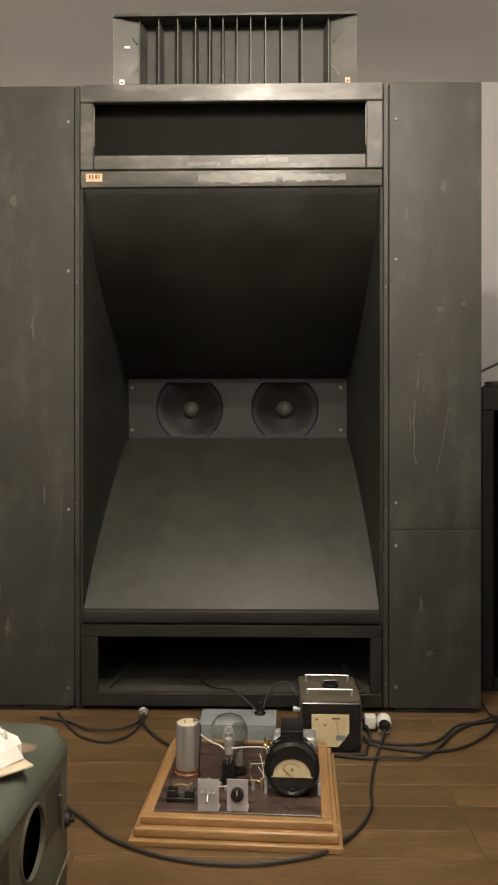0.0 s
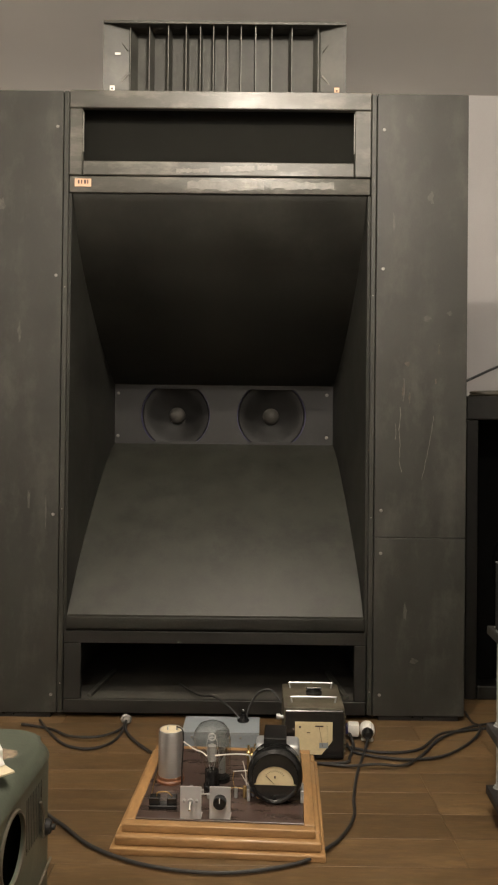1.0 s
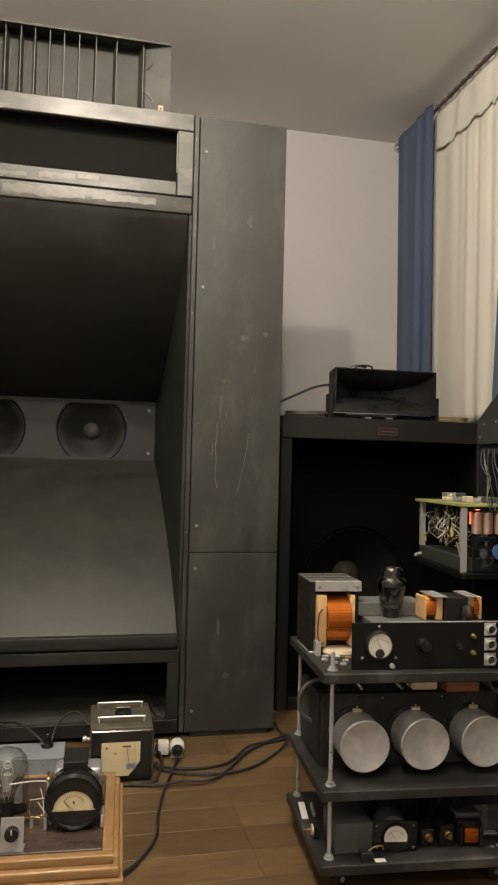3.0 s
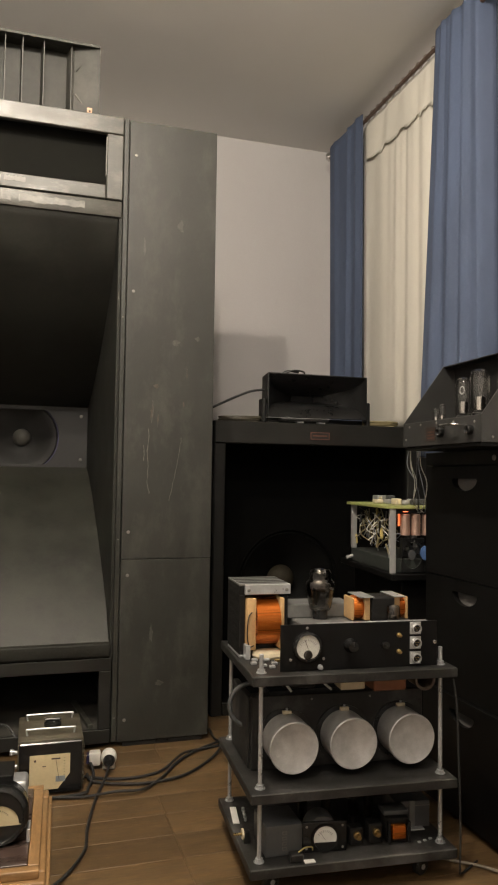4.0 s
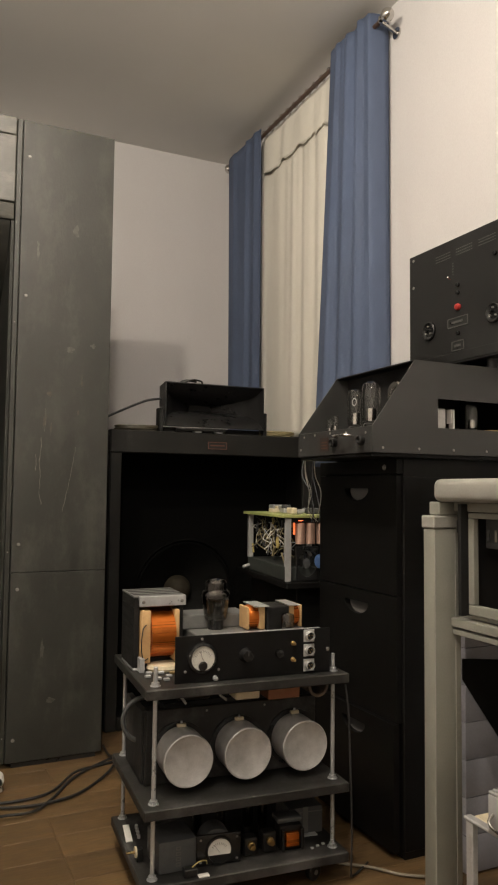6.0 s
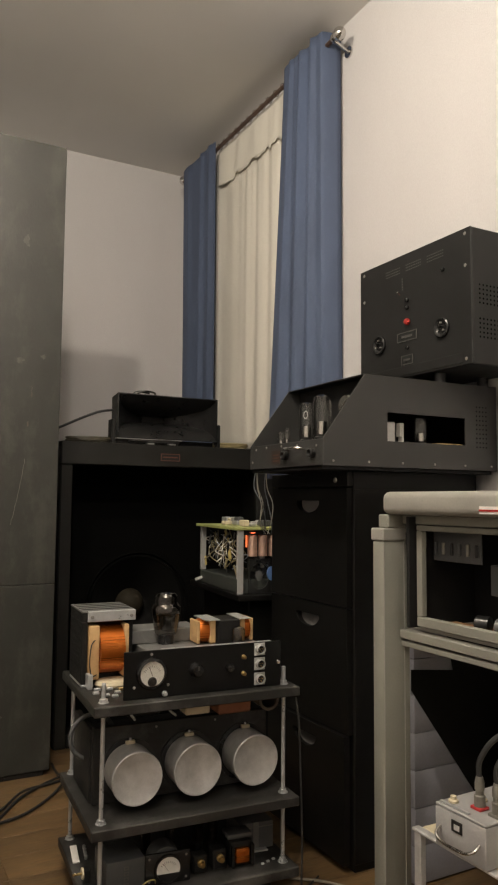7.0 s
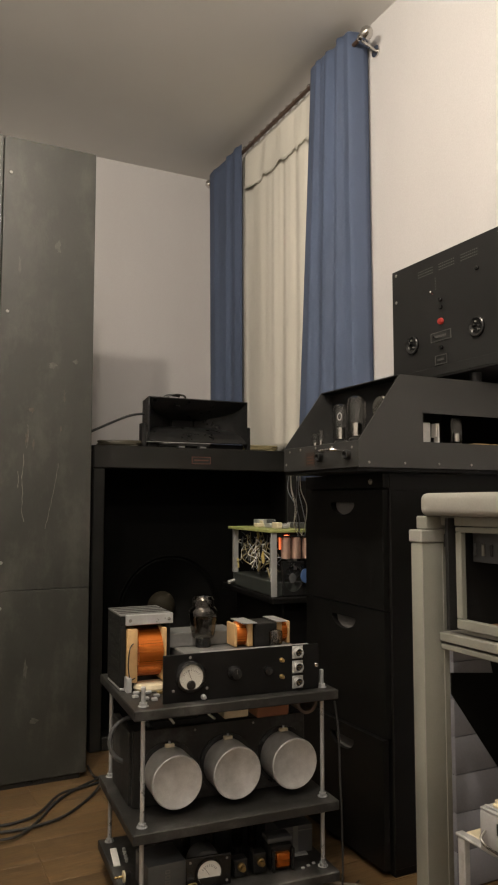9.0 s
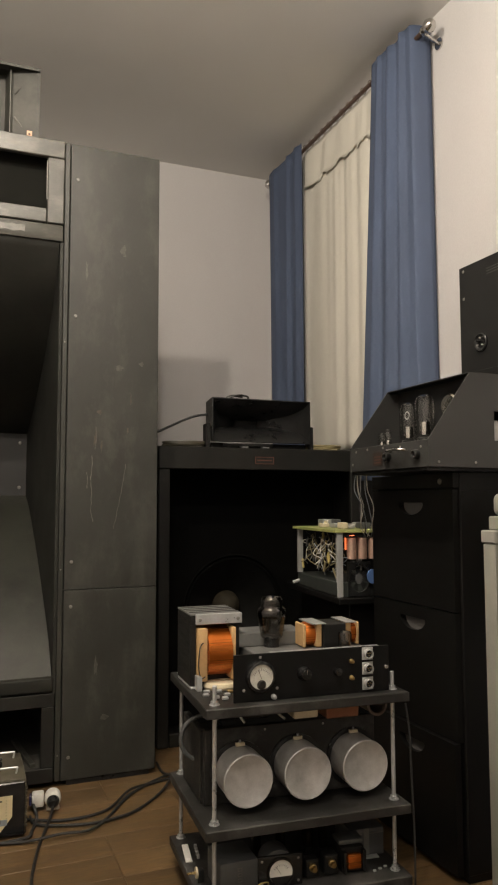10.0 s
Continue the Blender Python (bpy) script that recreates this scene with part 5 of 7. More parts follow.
# ---- open power supply on a black stand ----
def power_supply():
    st = thing("black_stand", 1.290, 2.285, 0, "plain black wooden stand", "stand", -6.2)
    part("body", box(N(), 0.02, 0.33, 0.02, 0.48, 0, 0.607, 0.003), BLACKLAM, st)
    part("top_board", box(N(), -0.035, 0.345, -0.03, 0.49, 0.6075, 0.627, 0.002), BLACKLAM, st)
    # added board, placed to hide a sliver of east wall from the camera
    part("rear_board", box(N(), 0.262, 0.345, 0.425, 0.448, 0.6274, 1.02, 0.002), BLACKLAM, st)
    p = thing("power_supply", 1.264, 2.289, 0.6278, "open-framed power supply with a yellow-green circuit board on top", "power supply", -6.2)
    w, d = 0.40, 0.26
    p.scale = (1, 1, 1.28)
    part("base_chassis", box(N(), 0.004, d, 0.004, w, 0, 0.036, 0.002), mat("dark_green_grey_chassis", (0.035, 0.04, 0.036), 0.5), p)
    for x, y in ((0.010, 0.010), (0.010, w - 0.012), (d - 0.01, 0.010), (d - 0.01, w - 0.012)):
        part("corner_post", box(N(), x - 0.009, x + 0.009, y - 0.009, y + 0.009, 0.0365, 0.162, 0.001), ALU, p)
    part("front_post", box(N(), -0.004, 0.017, -0.006, -0.0012, -0.0003, 0.162, 0.001), ALU, p, "bright aluminium corner strip")
    board = part("circuit_board", box(N(), -0.012, d + 0.01, -0.012, w + 0.01, 0.1625, 0.170, 0.001), PCB, p, "yellow-green circuit board")
    rng = random.Random(4)
    for k in range(14):
        x, y = rng.uniform(0.02, 0.22), rng.uniform(0.03, 0.36)
        part("component", box(N(), x, x + rng.uniform(0.015, 0.035), y, y + rng.uniform(0.02, 0.055), 0.1705, 0.1705 + rng.uniform(0.008, 0.022), 0.002), (ALUDULL, CREAM, GREYBOX, ZINC)[k % 4], board)
    for k in range(30):
        x, y = rng.uniform(0.0, 0.05), rng.uniform(0.05, 0.36)
        kind = (DULLWIRE, GREYBOX, BLACKPLASTIC, YELLOWWIRE)[k % 4]
        z = rng.uniform(0.04, 0.13)
        part("inner_part", rod(N(), (x, y, z), (x + rng.uniform(-0.01, 0.01), y + rng.uniform(-0.02, 0.02), z + 0.025), rng.uniform(0.002, 0.006), 10), kind, p)
    for k in range(34):
        y0, z0 = rng.uniform(0.04, 0.34), rng.uniform(0.055, 0.09)
        pts = [(rng.uniform(0.0, 0.05), y0 + rng.uniform(-0.05, 0.05), z0 + j * 0.022 + rng.uniform(-0.01, 0.01)) for j in range(4)]
        part("wire", tube(N(), pts, (0.0013, 0.0018, 0.0011)[k % 3], 6, 6), (PALEWIRE, DULLWIRE, BLACKPLASTIC, DULLWIRE, PALEWIRE, GREYWIRE)[k % 6], p)
    for k, x in enumerate((0.055, 0.092, 0.130)):
        part("can_capacitor", lathe(N(), [(0, 0), (0.016, 0), (0.016, 0.052), (0.013, 0.055), (0, 0.055)], Matrix.Translation((x, 0.012, 0.095)), 24, False), mat("coppery_can", (0.62, 0.42, 0.33), 0.35, 0.6), p, "coppery metal can")
        if k == 0:
            part("heater_glow", lathe(N(), [(0, 0), (0.013, 0.002), (0, 0.004)], Matrix.Translation((x - 0.004, 0.004, 0.1535)), 12, False), ORANGEHOT, p, "orange glowing heater")
            part("heater_strip", rod(N(), (x - 0.019, 0.018, 0.118), (x - 0.019, 0.018, 0.150), 0.003, 10, 0.001), ORANGEDIM, p, "dull orange glowing heater")
    part("blue_capacitor", lathe(N(), [(0, 0), (0.016, 0.001), (0.018, 0.006), (0.018, 0.014), (0, 0.016)], along((0.112, -0.012, 0.052), (0.08, -1, 0.06)), 24, False), BLUECAP, p, "round blue capacitor")
    part("board_rail", box(N(), -0.004, d, -0.003, 0.008, 0.150, 0.162, 0.001), BLACKMETAL, p)
    fan = part("fan", pierced(N(), (0.038, 0.115, 0.002, 0.088), (0.076, 0.045), lambda a: 0.034, -0.004, 0.014, XZ, 40), BLACKPLASTIC, p, "small black square fan")
    part("fan_hub", lathe(N(), [(0, 0.014), (0.013, 0.012), (0.014, 0.0)], along((0.076, 0.014, 0.045), (0.076, -1, 0.045)), 20), GREYBOX, fan)
    for k in range(5):
        a = radians(72 * k + 20)
        part("fan_blade", prism(N(), [(0.076 + r * math.cos(a + q), 0.045 + r * math.sin(a + q)) for r, q in ((0.013, -0.3), (0.032, -0.15), (0.032, 0.45), (0.013, 0.5))], 0.004, 0.006, XZ), BLACKPLASTIC, fan)
    part("test_clip", rod(N(), (-0.022, w - 0.02, 0.008), (0.004, w - 0.02, 0.014), 0.005, 10), ALU, p)
    return p


power_supply()


def wire_bundle():
    b = thing("wire_bundle", 1.20, 2.03, 0.98, "loose pale and dark wires hanging to the power supply", "cable")
    rng = random.Random(9)
    for k in range(6):
        o = [rng.uniform(-0.012, 0.012) for _ in range(4)]
        away = 0.03 if k > 3 else 0.0
        pts = [(-0.022 + away + 0.4 * o[0], -0.02, 0.037), (-0.008 + away + o[0], 0.0, -0.01), (0.014 + away + o[1], 0.012, -0.058), (0.045 + away + o[2], 0.06, -0.115), (0.092 + o[3], 0.12 + o[1], -0.150)]
        part("wire", tube(N(), pts, 0.0013, 6), (PALEWIRE, GREYWIRE, PALEWIRE, BLACKPLASTIC, GREYWIRE, PALEWIRE)[k], b)


wire_bundle()


# ---- small horn and cables on the low loudspeaker ----
def small_horn():
    h = thing("small_horn", 1.288, 2.965, 1.1585, "small black rectangular treble horn in side brackets on the loudspeaker", "horn")
    hw, z0, z1 = 0.222, 0.022, 0.205
    bm = N()
    # rim, then a flare that narrows in a curve to the throat
    steps = [(hw, z0, z1, 0.0), (hw - 0.004, z0 + 0.004, z1 - 0.004, -0.001), (0.214, 0.040, 0.192, 0.012), (0.205, 0.060, 0.178, 0.032), (0.188, 0.078, 0.165, 0.062), (0.155, 0.092, 0.152, 0.105), (0.10, 0.102, 0.140, 0.150), (0.05, 0.106, 0.134, 0.20)]
    loops = [[bm.verts.new(p) for p in ((-x, y, a), (x, y, a), (x, y, b), (-x, y, b))] for x, a, b, y in steps]
    back = [bm.verts.new((x * 0.94, 0.12, z)) for x, z in ((-hw, z0 + 0.01), (hw, z0 + 0.01), (hw, z1 - 0.006), (-hw, z1 - 0.006))]
    for a, b in zip(loops, loops[1:]):
        for k in range(4):
            bm.faces.new((a[k], a[(k + 1) % 4], b[(k + 1) % 4], b[k]))
    for k in range(4):
        bm.faces.new((loops[0][k], back[k], back[(k + 1) % 4], loops[0][(k + 1) % 4]))
    bm.faces.new(loops[-1])
    part("flare", bm, BLACKPLASTIC, h, "glossy black rectangular flare")
    part("driver", lathe(N(), [(0.05, 0), (0.06, 0.01), (0.06, 0.08), (0, 0.085)], along((0, 0.19, 0.115), (0, 1, 0.115)), 28), BLACKMETAL, h)
    for s in (-1, 1):
        part("side_bracket", box(N(), s * (hw + 0.004), s * (hw + 0.020), 0.01, 0.06, 0.0, 0.098, 0.003), BLACKMETAL, h)
    for x0, x1 in ((-0.215, -0.115), (-0.045, -0.005), (0.055, 0.215)):
        part("rest_block", box(N(), x0, x1, 0.03, 0.07, 0.0, 0.0218, 0.002), BLACKMETAL, h)
    for x in (-0.085, 0.01):
        part("support_block", box(N(), x, x + 0.03, 0.02, 0.05, 0.0, 0.0215, 0.002), ALUDULL, h, "bright metal support block")
    part("terminal_plate", box(N(), -0.13, -0.04, 0.05, 0.08, 0.2055, 0.212, 0.002), BRASS, h)
    part("terminal_clip", tube(N(), [(-0.13, 0.06, 0.212), (-0.09, 0.05, 0.225), (-0.05, 0.05, 0.222), (-0.04, 0.06, 0.212)], 0.004, 8), BLACKPLASTIC, h)
    return h


small_horn()


def coil_of_cable(x, y, z, r, turns, material, label, seed, sx=1.0):
    rng = random.Random(seed)
    pts = []
    for k in range(turns * 10 + 1):
        a = 2 * math.pi * k / 10
        rr = r * (1 + rng.uniform(-0.12, 0.12))
        pts.append((sx * rr * math.cos(a), 0.45 * rr * math.sin(a), 0.0045 + 0.0055 * (k / 10) + rng.uniform(0, 0.001)))
    c = thing("cable_coil", x, y, z, label, "cable", rng.uniform(-8, 8), "cable coils on the loudspeaker")
    part("cable", tube(N(), pts, 0.0040, 8, 5), material, c)


OLIVECABLE = mat("olive_yellow_cable", (0.30, 0.25, 0.13), 0.4, var=0.15)
coil_of_cable(0.965, 3.02, 1.1583, 0.088, 3, mat("dark_olive_cable", (0.055, 0.048, 0.032), 0.4), "flat coil of dark olive cable on the loudspeaker", 2)
coil_of_cable(1.600, 3.02, 1.1583, 0.080, 3, OLIVECABLE, "flat coil of yellowish cable on the loudspeaker", 3)
coil_of_cable(1.230, 2.985, 1.1583, 0.090, 2, RUBBER, "thin black cable loosely coiled under the small horn", 4, 1.2)


def cable(name, pts, r, material, label, z=0.0):
    base = Vector(pts[0])
    c = thing(name, base.x, base.y, 0, label, "cable")
    part("lead", tube(N(), [Vector(p) - Vector((base.x, base.y, 0)) for p in pts], r, 8, 10), material, c)
    return c


cable("horn_cable", [(0.66, 3.08, 1.12), (0.83, 3.06, 1.205), (1.00, 3.05, 1.285), (1.10, 3.05, 1.31), (1.16, 3.03, 1.376), (1.22, 3.02, 1.378)], 0.005, RUBBER, "black cable leading from behind the wing to the small horn")

# ---- things on the floor before the horn ----
OAKTRIM = mat("golden_oak_moulding", (0.36, 0.205, 0.085), 0.4, var=0.25, scale=8, fine=40, bump=0.1, stretch=(1.5, 6, 6), coat=0.2, grain=0.3)
OAKSIDE = mat("golden_oak_end_moulding", (0.36, 0.205, 0.085), 0.4, var=0.25, scale=8, fine=40, bump=0.1, stretch=(6, 1.5, 6), coat=0.2, grain=0.3)
MAHOGANY = mat("dark_mahogany_board", (0.070, 0.046, 0.038), 0.3, var=0.3, scale=6, fine=150, bump=0.06, stretch=(1, 6, 6), coat=0.6)
REDPLASTIC = mat("red_plastic", (0.42, 0.03, 0.03), 0.35)
OLIVECASE = mat("worn_olive_brown_case", (0.088, 0.077, 0.054), 0.5, var=0.25, scale=14, fine=200, bump=0.2, scuff=(0.22, 0.20, 0.15), scuff_amount=0.5)
WHITEPLASTIC = mat("white_plastic", (0.78, 0.76, 0.71), 0.4, var=0.04)
GREENPAINT = mat("chipped_green_enamel", (0.070, 0.080, 0.060), 0.42, var=0.2, scale=9, fine=160, bump=0.15, scuff=(0.20, 0.19, 0.13), scuff_amount=0.5)

BOARD = pose(-0.040, 2.098, 0, 0, 0, -3.0)


def on_board(name, wx, wy, label, category, z=0.0625, turn=0.0):
    ob = thing(name, 0, 0, 0, label, category)
    ob.matrix_world = pose(wx, wy, z, 0, 0, turn - 3.0)
    return ob


def display_board():
    b = thing("display_board", 0, 0, 0, "dark mahogany board in stepped golden oak moulding on the floor", "wooden base")
    b.matrix_world = BOARD
    def ring(name, hx, hy, wide, z0, z1, bev):
        for s in (-1, 1):
            part(name, box(N(), -hx, hx, s * hy, s * (hy - wide), z0, z1, bev, 3), OAKTRIM, b)
            part(name, box(N(), s * hx, s * (hx - wide), -hy + wide + 0.0004, hy - wide - 0.0004, z0, z1, bev, 3), OAKSIDE, b)
    ring("base_moulding", 0.251, 0.259, 0.05, 0.0, 0.016, 0.003)
    ring("middle_moulding", 0.242, 0.248, 0.05, 0.0163, 0.040, 0.006)
    ring("upper_moulding", 0.228, 0.233, 0.026, 0.0403, 0.060, 0.003)
    part("panel", box(N(), -0.201, 0.201, -0.206, 0.206, 0.0, 0.0622, 0.001), MAHOGANY, b, "dark reddish mahogany panel")
    part("wire", tube(N(), [(-0.18, -0.12, 0.064), (-0.19, 0.0, 0.064), (-0.185, 0.10, 0.064), (-0.15, 0.16, 0.066)], 0.0015, 6), BRASS, b)
    return b


display_board()


def can_capacitor():
    c = on_board("tall_can_capacitor", -0.189, 2.105, "tall aluminium can capacitor with a brown base ring", "capacitor")
    c.scale.z = 0.83
    part("base_ring", lathe(N(), [(0, 0), (0.037, 0), (0.038, 0.008), (0.0345, 0.012), (0.0345, 0.020), (0, 0.020)], n=32, cap=False), mat("brown_bakelite", (0.16, 0.065, 0.03), 0.35), c)
    part("can", lathe(N(), [(0, 0.0205), (0.0325, 0.0205), (0.0325, 0.158), (0.031, 0.163), (0.029, 0.163), (0.029, 0.160), (0, 0.160)], n=40, cap=False), mat("bare_aluminium_can", (0.58, 0.58, 0.58), 0.33, 0.85, var=0.05, scale=8, fine=90, stretch=(0.3, 0.3, 6)), c)
    part("top_disc", lathe(N(), [(0, 0.1604), (0.0285, 0.1604), (0.0285, 0.162), (0, 0.162)], n=32, cap=False), CREAM, c, "cream insulating top")
    for x in (-0.010, 0.014):
        part("lug", box(N(), x, x + 0.004, -0.006, 0.0, 0.1622, 0.173, 0.0005), ZINC, c)
    part("lead", tube(N(), [(0.016, -0.004, 0.173), (0.034, -0.015, 0.165), (0.036, -0.02, 0.12), (0.034, -0.024, 0.05), (0.035, -0.03, 0.002)], 0.002, 6), BLACKPLASTIC, c)


can_capacitor()


def rectifier_bulb():
    v = on_board("glass_rectifier", -0.077, 2.058, "large clear glass rectifier valve on a black socket", "valve")
    v.scale.z = 0.93
    base = part("socket", lathe(N(), [(0, 0), (0.021, 0), (0.021, 0.012), (0.018, 0.014), (0.018, 0.052), (0, 0.052)], n=28, cap=False), BAKELITE, v)
    part("bulb", lathe(N(), shell([(0.0165, 0.050), (0.018, 0.060), (0.022, 0.076), (0.033, 0.096), (0.044, 0.116), (0.049, 0.138), (0.0455, 0.160), (0.034, 0.177), (0.016, 0.186), (0, 0.188)]), n=40, cap=False), GLASS, v, "clear pear-shaped glass bulb")
    part("anode", lathe(N(), [(0.005, 0.075), (0.010, 0.078), (0.011, 0.120), (0.004, 0.124)], n=16), ALU, base)
    part("support", tube(N(), [(0.004, 0, 0.052), (0.010, 0, 0.085), (0.013, 0.002, 0.13), (0.0, 0.002, 0.142), (-0.013, 0.002, 0.13), (-0.010, 0, 0.085), (-0.004, 0, 0.052)], 0.0011, 6), ZINC, base)
    part("getter", lathe(N(), [(0.009, -0.001), (0.011, 0), (0.009, 0.001), (0.007, 0), (0.009, -0.001)], along((0.0, -0.004, 0.145), (0, -1, 0.3)), 18, False), ZINC, base)
    # a second slim glass envelope behind it
    w = on_board("glass_valve", -0.052, 2.105, "slim clear glass valve behind the rectifier", "valve")
    part("socket", lathe(N(), [(0, 0), (0.022, 0), (0.022, 0.01), (0, 0.01)], n=24, cap=False), BAKELITE, w)
    part("bulb", lathe(N(), shell([(0.021, 0.010), (0.0235, 0.016), (0.0235, 0.115), (0.018, 0.128), (0, 0.132)]), n=32, cap=False), GLASS, w)
    part("anode", lathe(N(), [(0, 0.02), (0.010, 0.022), (0.010, 0.085), (0, 0.088)], n=18, cap=False), ZINC, w)


rectifier_bulb()


def small_board_parts():
    t = on_board("terminal_block", -0.191, 1.955, "black plug block with a wire bridge", "terminal block", turn=2)
    part("block", box(N(), -0.034, 0.034, -0.014, 0.014, 0, 0.010, 0.002), BAKELITE, t)
    for x0, x1 in ((-0.034, -0.008), (0.010, 0.034)):
        part("jaw", box(N(), x0, x1, -0.012, 0.012, 0.0103, 0.028, 0.002), BAKELITE, t)
    part("bridge", tube(N(), [(-0.016, -0.002, 0.028), (-0.012, -0.004, 0.038), (0.010, -0.004, 0.039), (0.022, -0.002, 0.028)], 0.0016, 6), BRASS, t)
    for k, (wx, label) in enumerate(((-0.119, "clear acrylic angle bracket with a toggle switch"), (-0.049, "clear acrylic angle bracket with a black knob"))):
        a = on_board("acrylic_bracket", wx, 1.900, label, "bracket")
        part("plate", box(N(), -0.0255, 0.0255, -0.0015, 0.0015, 0.0, 0.077, 0.001), ACRYL, a)
        part("foot", box(N(), -0.0255, 0.0255, 0.0018, 0.030, 0.0, 0.003, 0.0005), ACRYL, a)
        if k:
            kn = part("knob", lathe(N(), [(0.016, 0), (0.0155, 0.012), (0.013, 0.014), (0, 0.0145)], along((0, -0.0018, 0.043), (0, -1, 0.043)), 24), BAKELITE, a)
            part("pointer", box(N(), -0.001, 0.001, -0.0172, -0.0163, 0.044, 0.056, 0, 1), WHITEPAPER, kn)
            part("potentiometer", rod(N(), (0, 0.0018, 0.043), (0, 0.022, 0.043), 0.012, 18), ZINC, a)
        else:
            part("switch_nut", rod(N(), (0, -0.0018, 0.042), (0, -0.006, 0.042), 0.007, 6), ZINC, a)
            part("lever", rod(N(), (0, -0.006, 0.042), (0, -0.024, 0.030), 0.003, 10, 0.001), CHROME, a)
            part("switch_body", box(N(), -0.010, 0.010, 0.0018, 0.024, 0.030, 0.054, 0.001), ZINC, a)
            for x in (-0.015, 0.015):
                part("post", rod(N(), (x, -0.0018, 0.045), (x, -0.010, 0.045), 0.003, 8), ZINC, a)
    w = on_board("wiring_frame", 0.0, 2.02, "bare bent white and bright connecting wires over brass posts", "wiring")
    runs = [[(-0.155, 0.05, 0.112), (-0.12, 0.0, 0.114), (-0.10, -0.015, 0.114), (-0.086, -0.02, 0.106)], [(-0.066, -0.02, 0.108), (-0.02, -0.018, 0.112), (0.012, -0.016, 0.111), (0.022, -0.015, 0.106), (0.024, -0.014, 0.08), (0.026, -0.012, 0.06)],
            [(-0.022, 0.02, 0.052), (0.02, 0.02, 0.056), (0.045, 0.03, 0.058)], [(-0.02, 0.02, 0.050), (-0.022, 0.015, 0.03), (-0.012, 0.0, 0.01)], [(0.0, 0.0, 0.055), (0.02, -0.005, 0.03), (0.045, 0.0, 0.02)],
            [(0.045, 0.02, 0.062), (0.03, 0.01, 0.03), (0.026, -0.004, 0.008)], [(-0.04, -0.01, 0.022), (0.0, -0.02, 0.028), (0.035, -0.012, 0.012)], [(0.002, 0.03, 0.075), (0.01, 0.02, 0.05), (0.014, 0.0, 0.02), (0.02, -0.02, 0.008)]]
    for k, pts in enumerate(runs):
        part("wire", tube(N(), pts, 0.0017 if k < 2 else 0.0012, 6), BRASS if k in (3, 6) else PALEWIRE, w)
    for x, y in ((0.012, 0.125), (0.030, 0.135), (0.022, 0.110)):
        part("brass_post", lathe(N(), [(0.004, 0), (0.004, 0.045), (0.007, 0.047), (0.007, 0.060), (0.003, 0.064), (0.003, 0.078), (0, 0.079)], Matrix.Translation((x, y, 0)), 12), BRASS, w)
    for k, (x, y) in enumerate(((-0.03, 0.0), (-0.012, -0.012), (0.01, -0.01), (0.03, 0.0), (0.045, -0.012), (0.06, 0.02))):
        part("stand_off", rod(N(), (x, y, 0), (x, y, 0.022 + 0.004 * (k % 3)), 0.0048, 10, 0.001), ZINC if k % 2 else BRASS, w)
    part("resistor", rod(N(), (0.026, -0.012, 0.036), (0.028, -0.010, 0.062), 0.005, 12, 0.001), WHITEPLASTIC, w)
    part("red_resistor", rod(N(), (0.04, -0.01, 0.012), (0.07, 0.012, 0.016), 0.004, 10, 0.001), REDPLASTIC, w)
    part("red_lead", rod(N(), (-0.085, 0.10, 0.006), (-0.08, 0.07, 0.012), 0.005, 10, 0.001), REDPLASTIC, w)
    for x, y in ((-0.12, -0.03), (-0.10, 0.0), (-0.08, -0.02), (-0.13, 0.02), (-0.06, -0.035)):
        part("lug", rod(N(), (x, y, 0), (x, y, 0.012), 0.005, 10, 0.001), ZINC, w)
    part("loop_wire", tube(N(), [(-0.15, 0.02, 0.004), (-0.11, -0.02, 0.010), (-0.07, -0.01, 0.008), (-0.05, -0.03, 0.02)], 0.0014, 6), PALEWIRE, w)


small_board_parts()


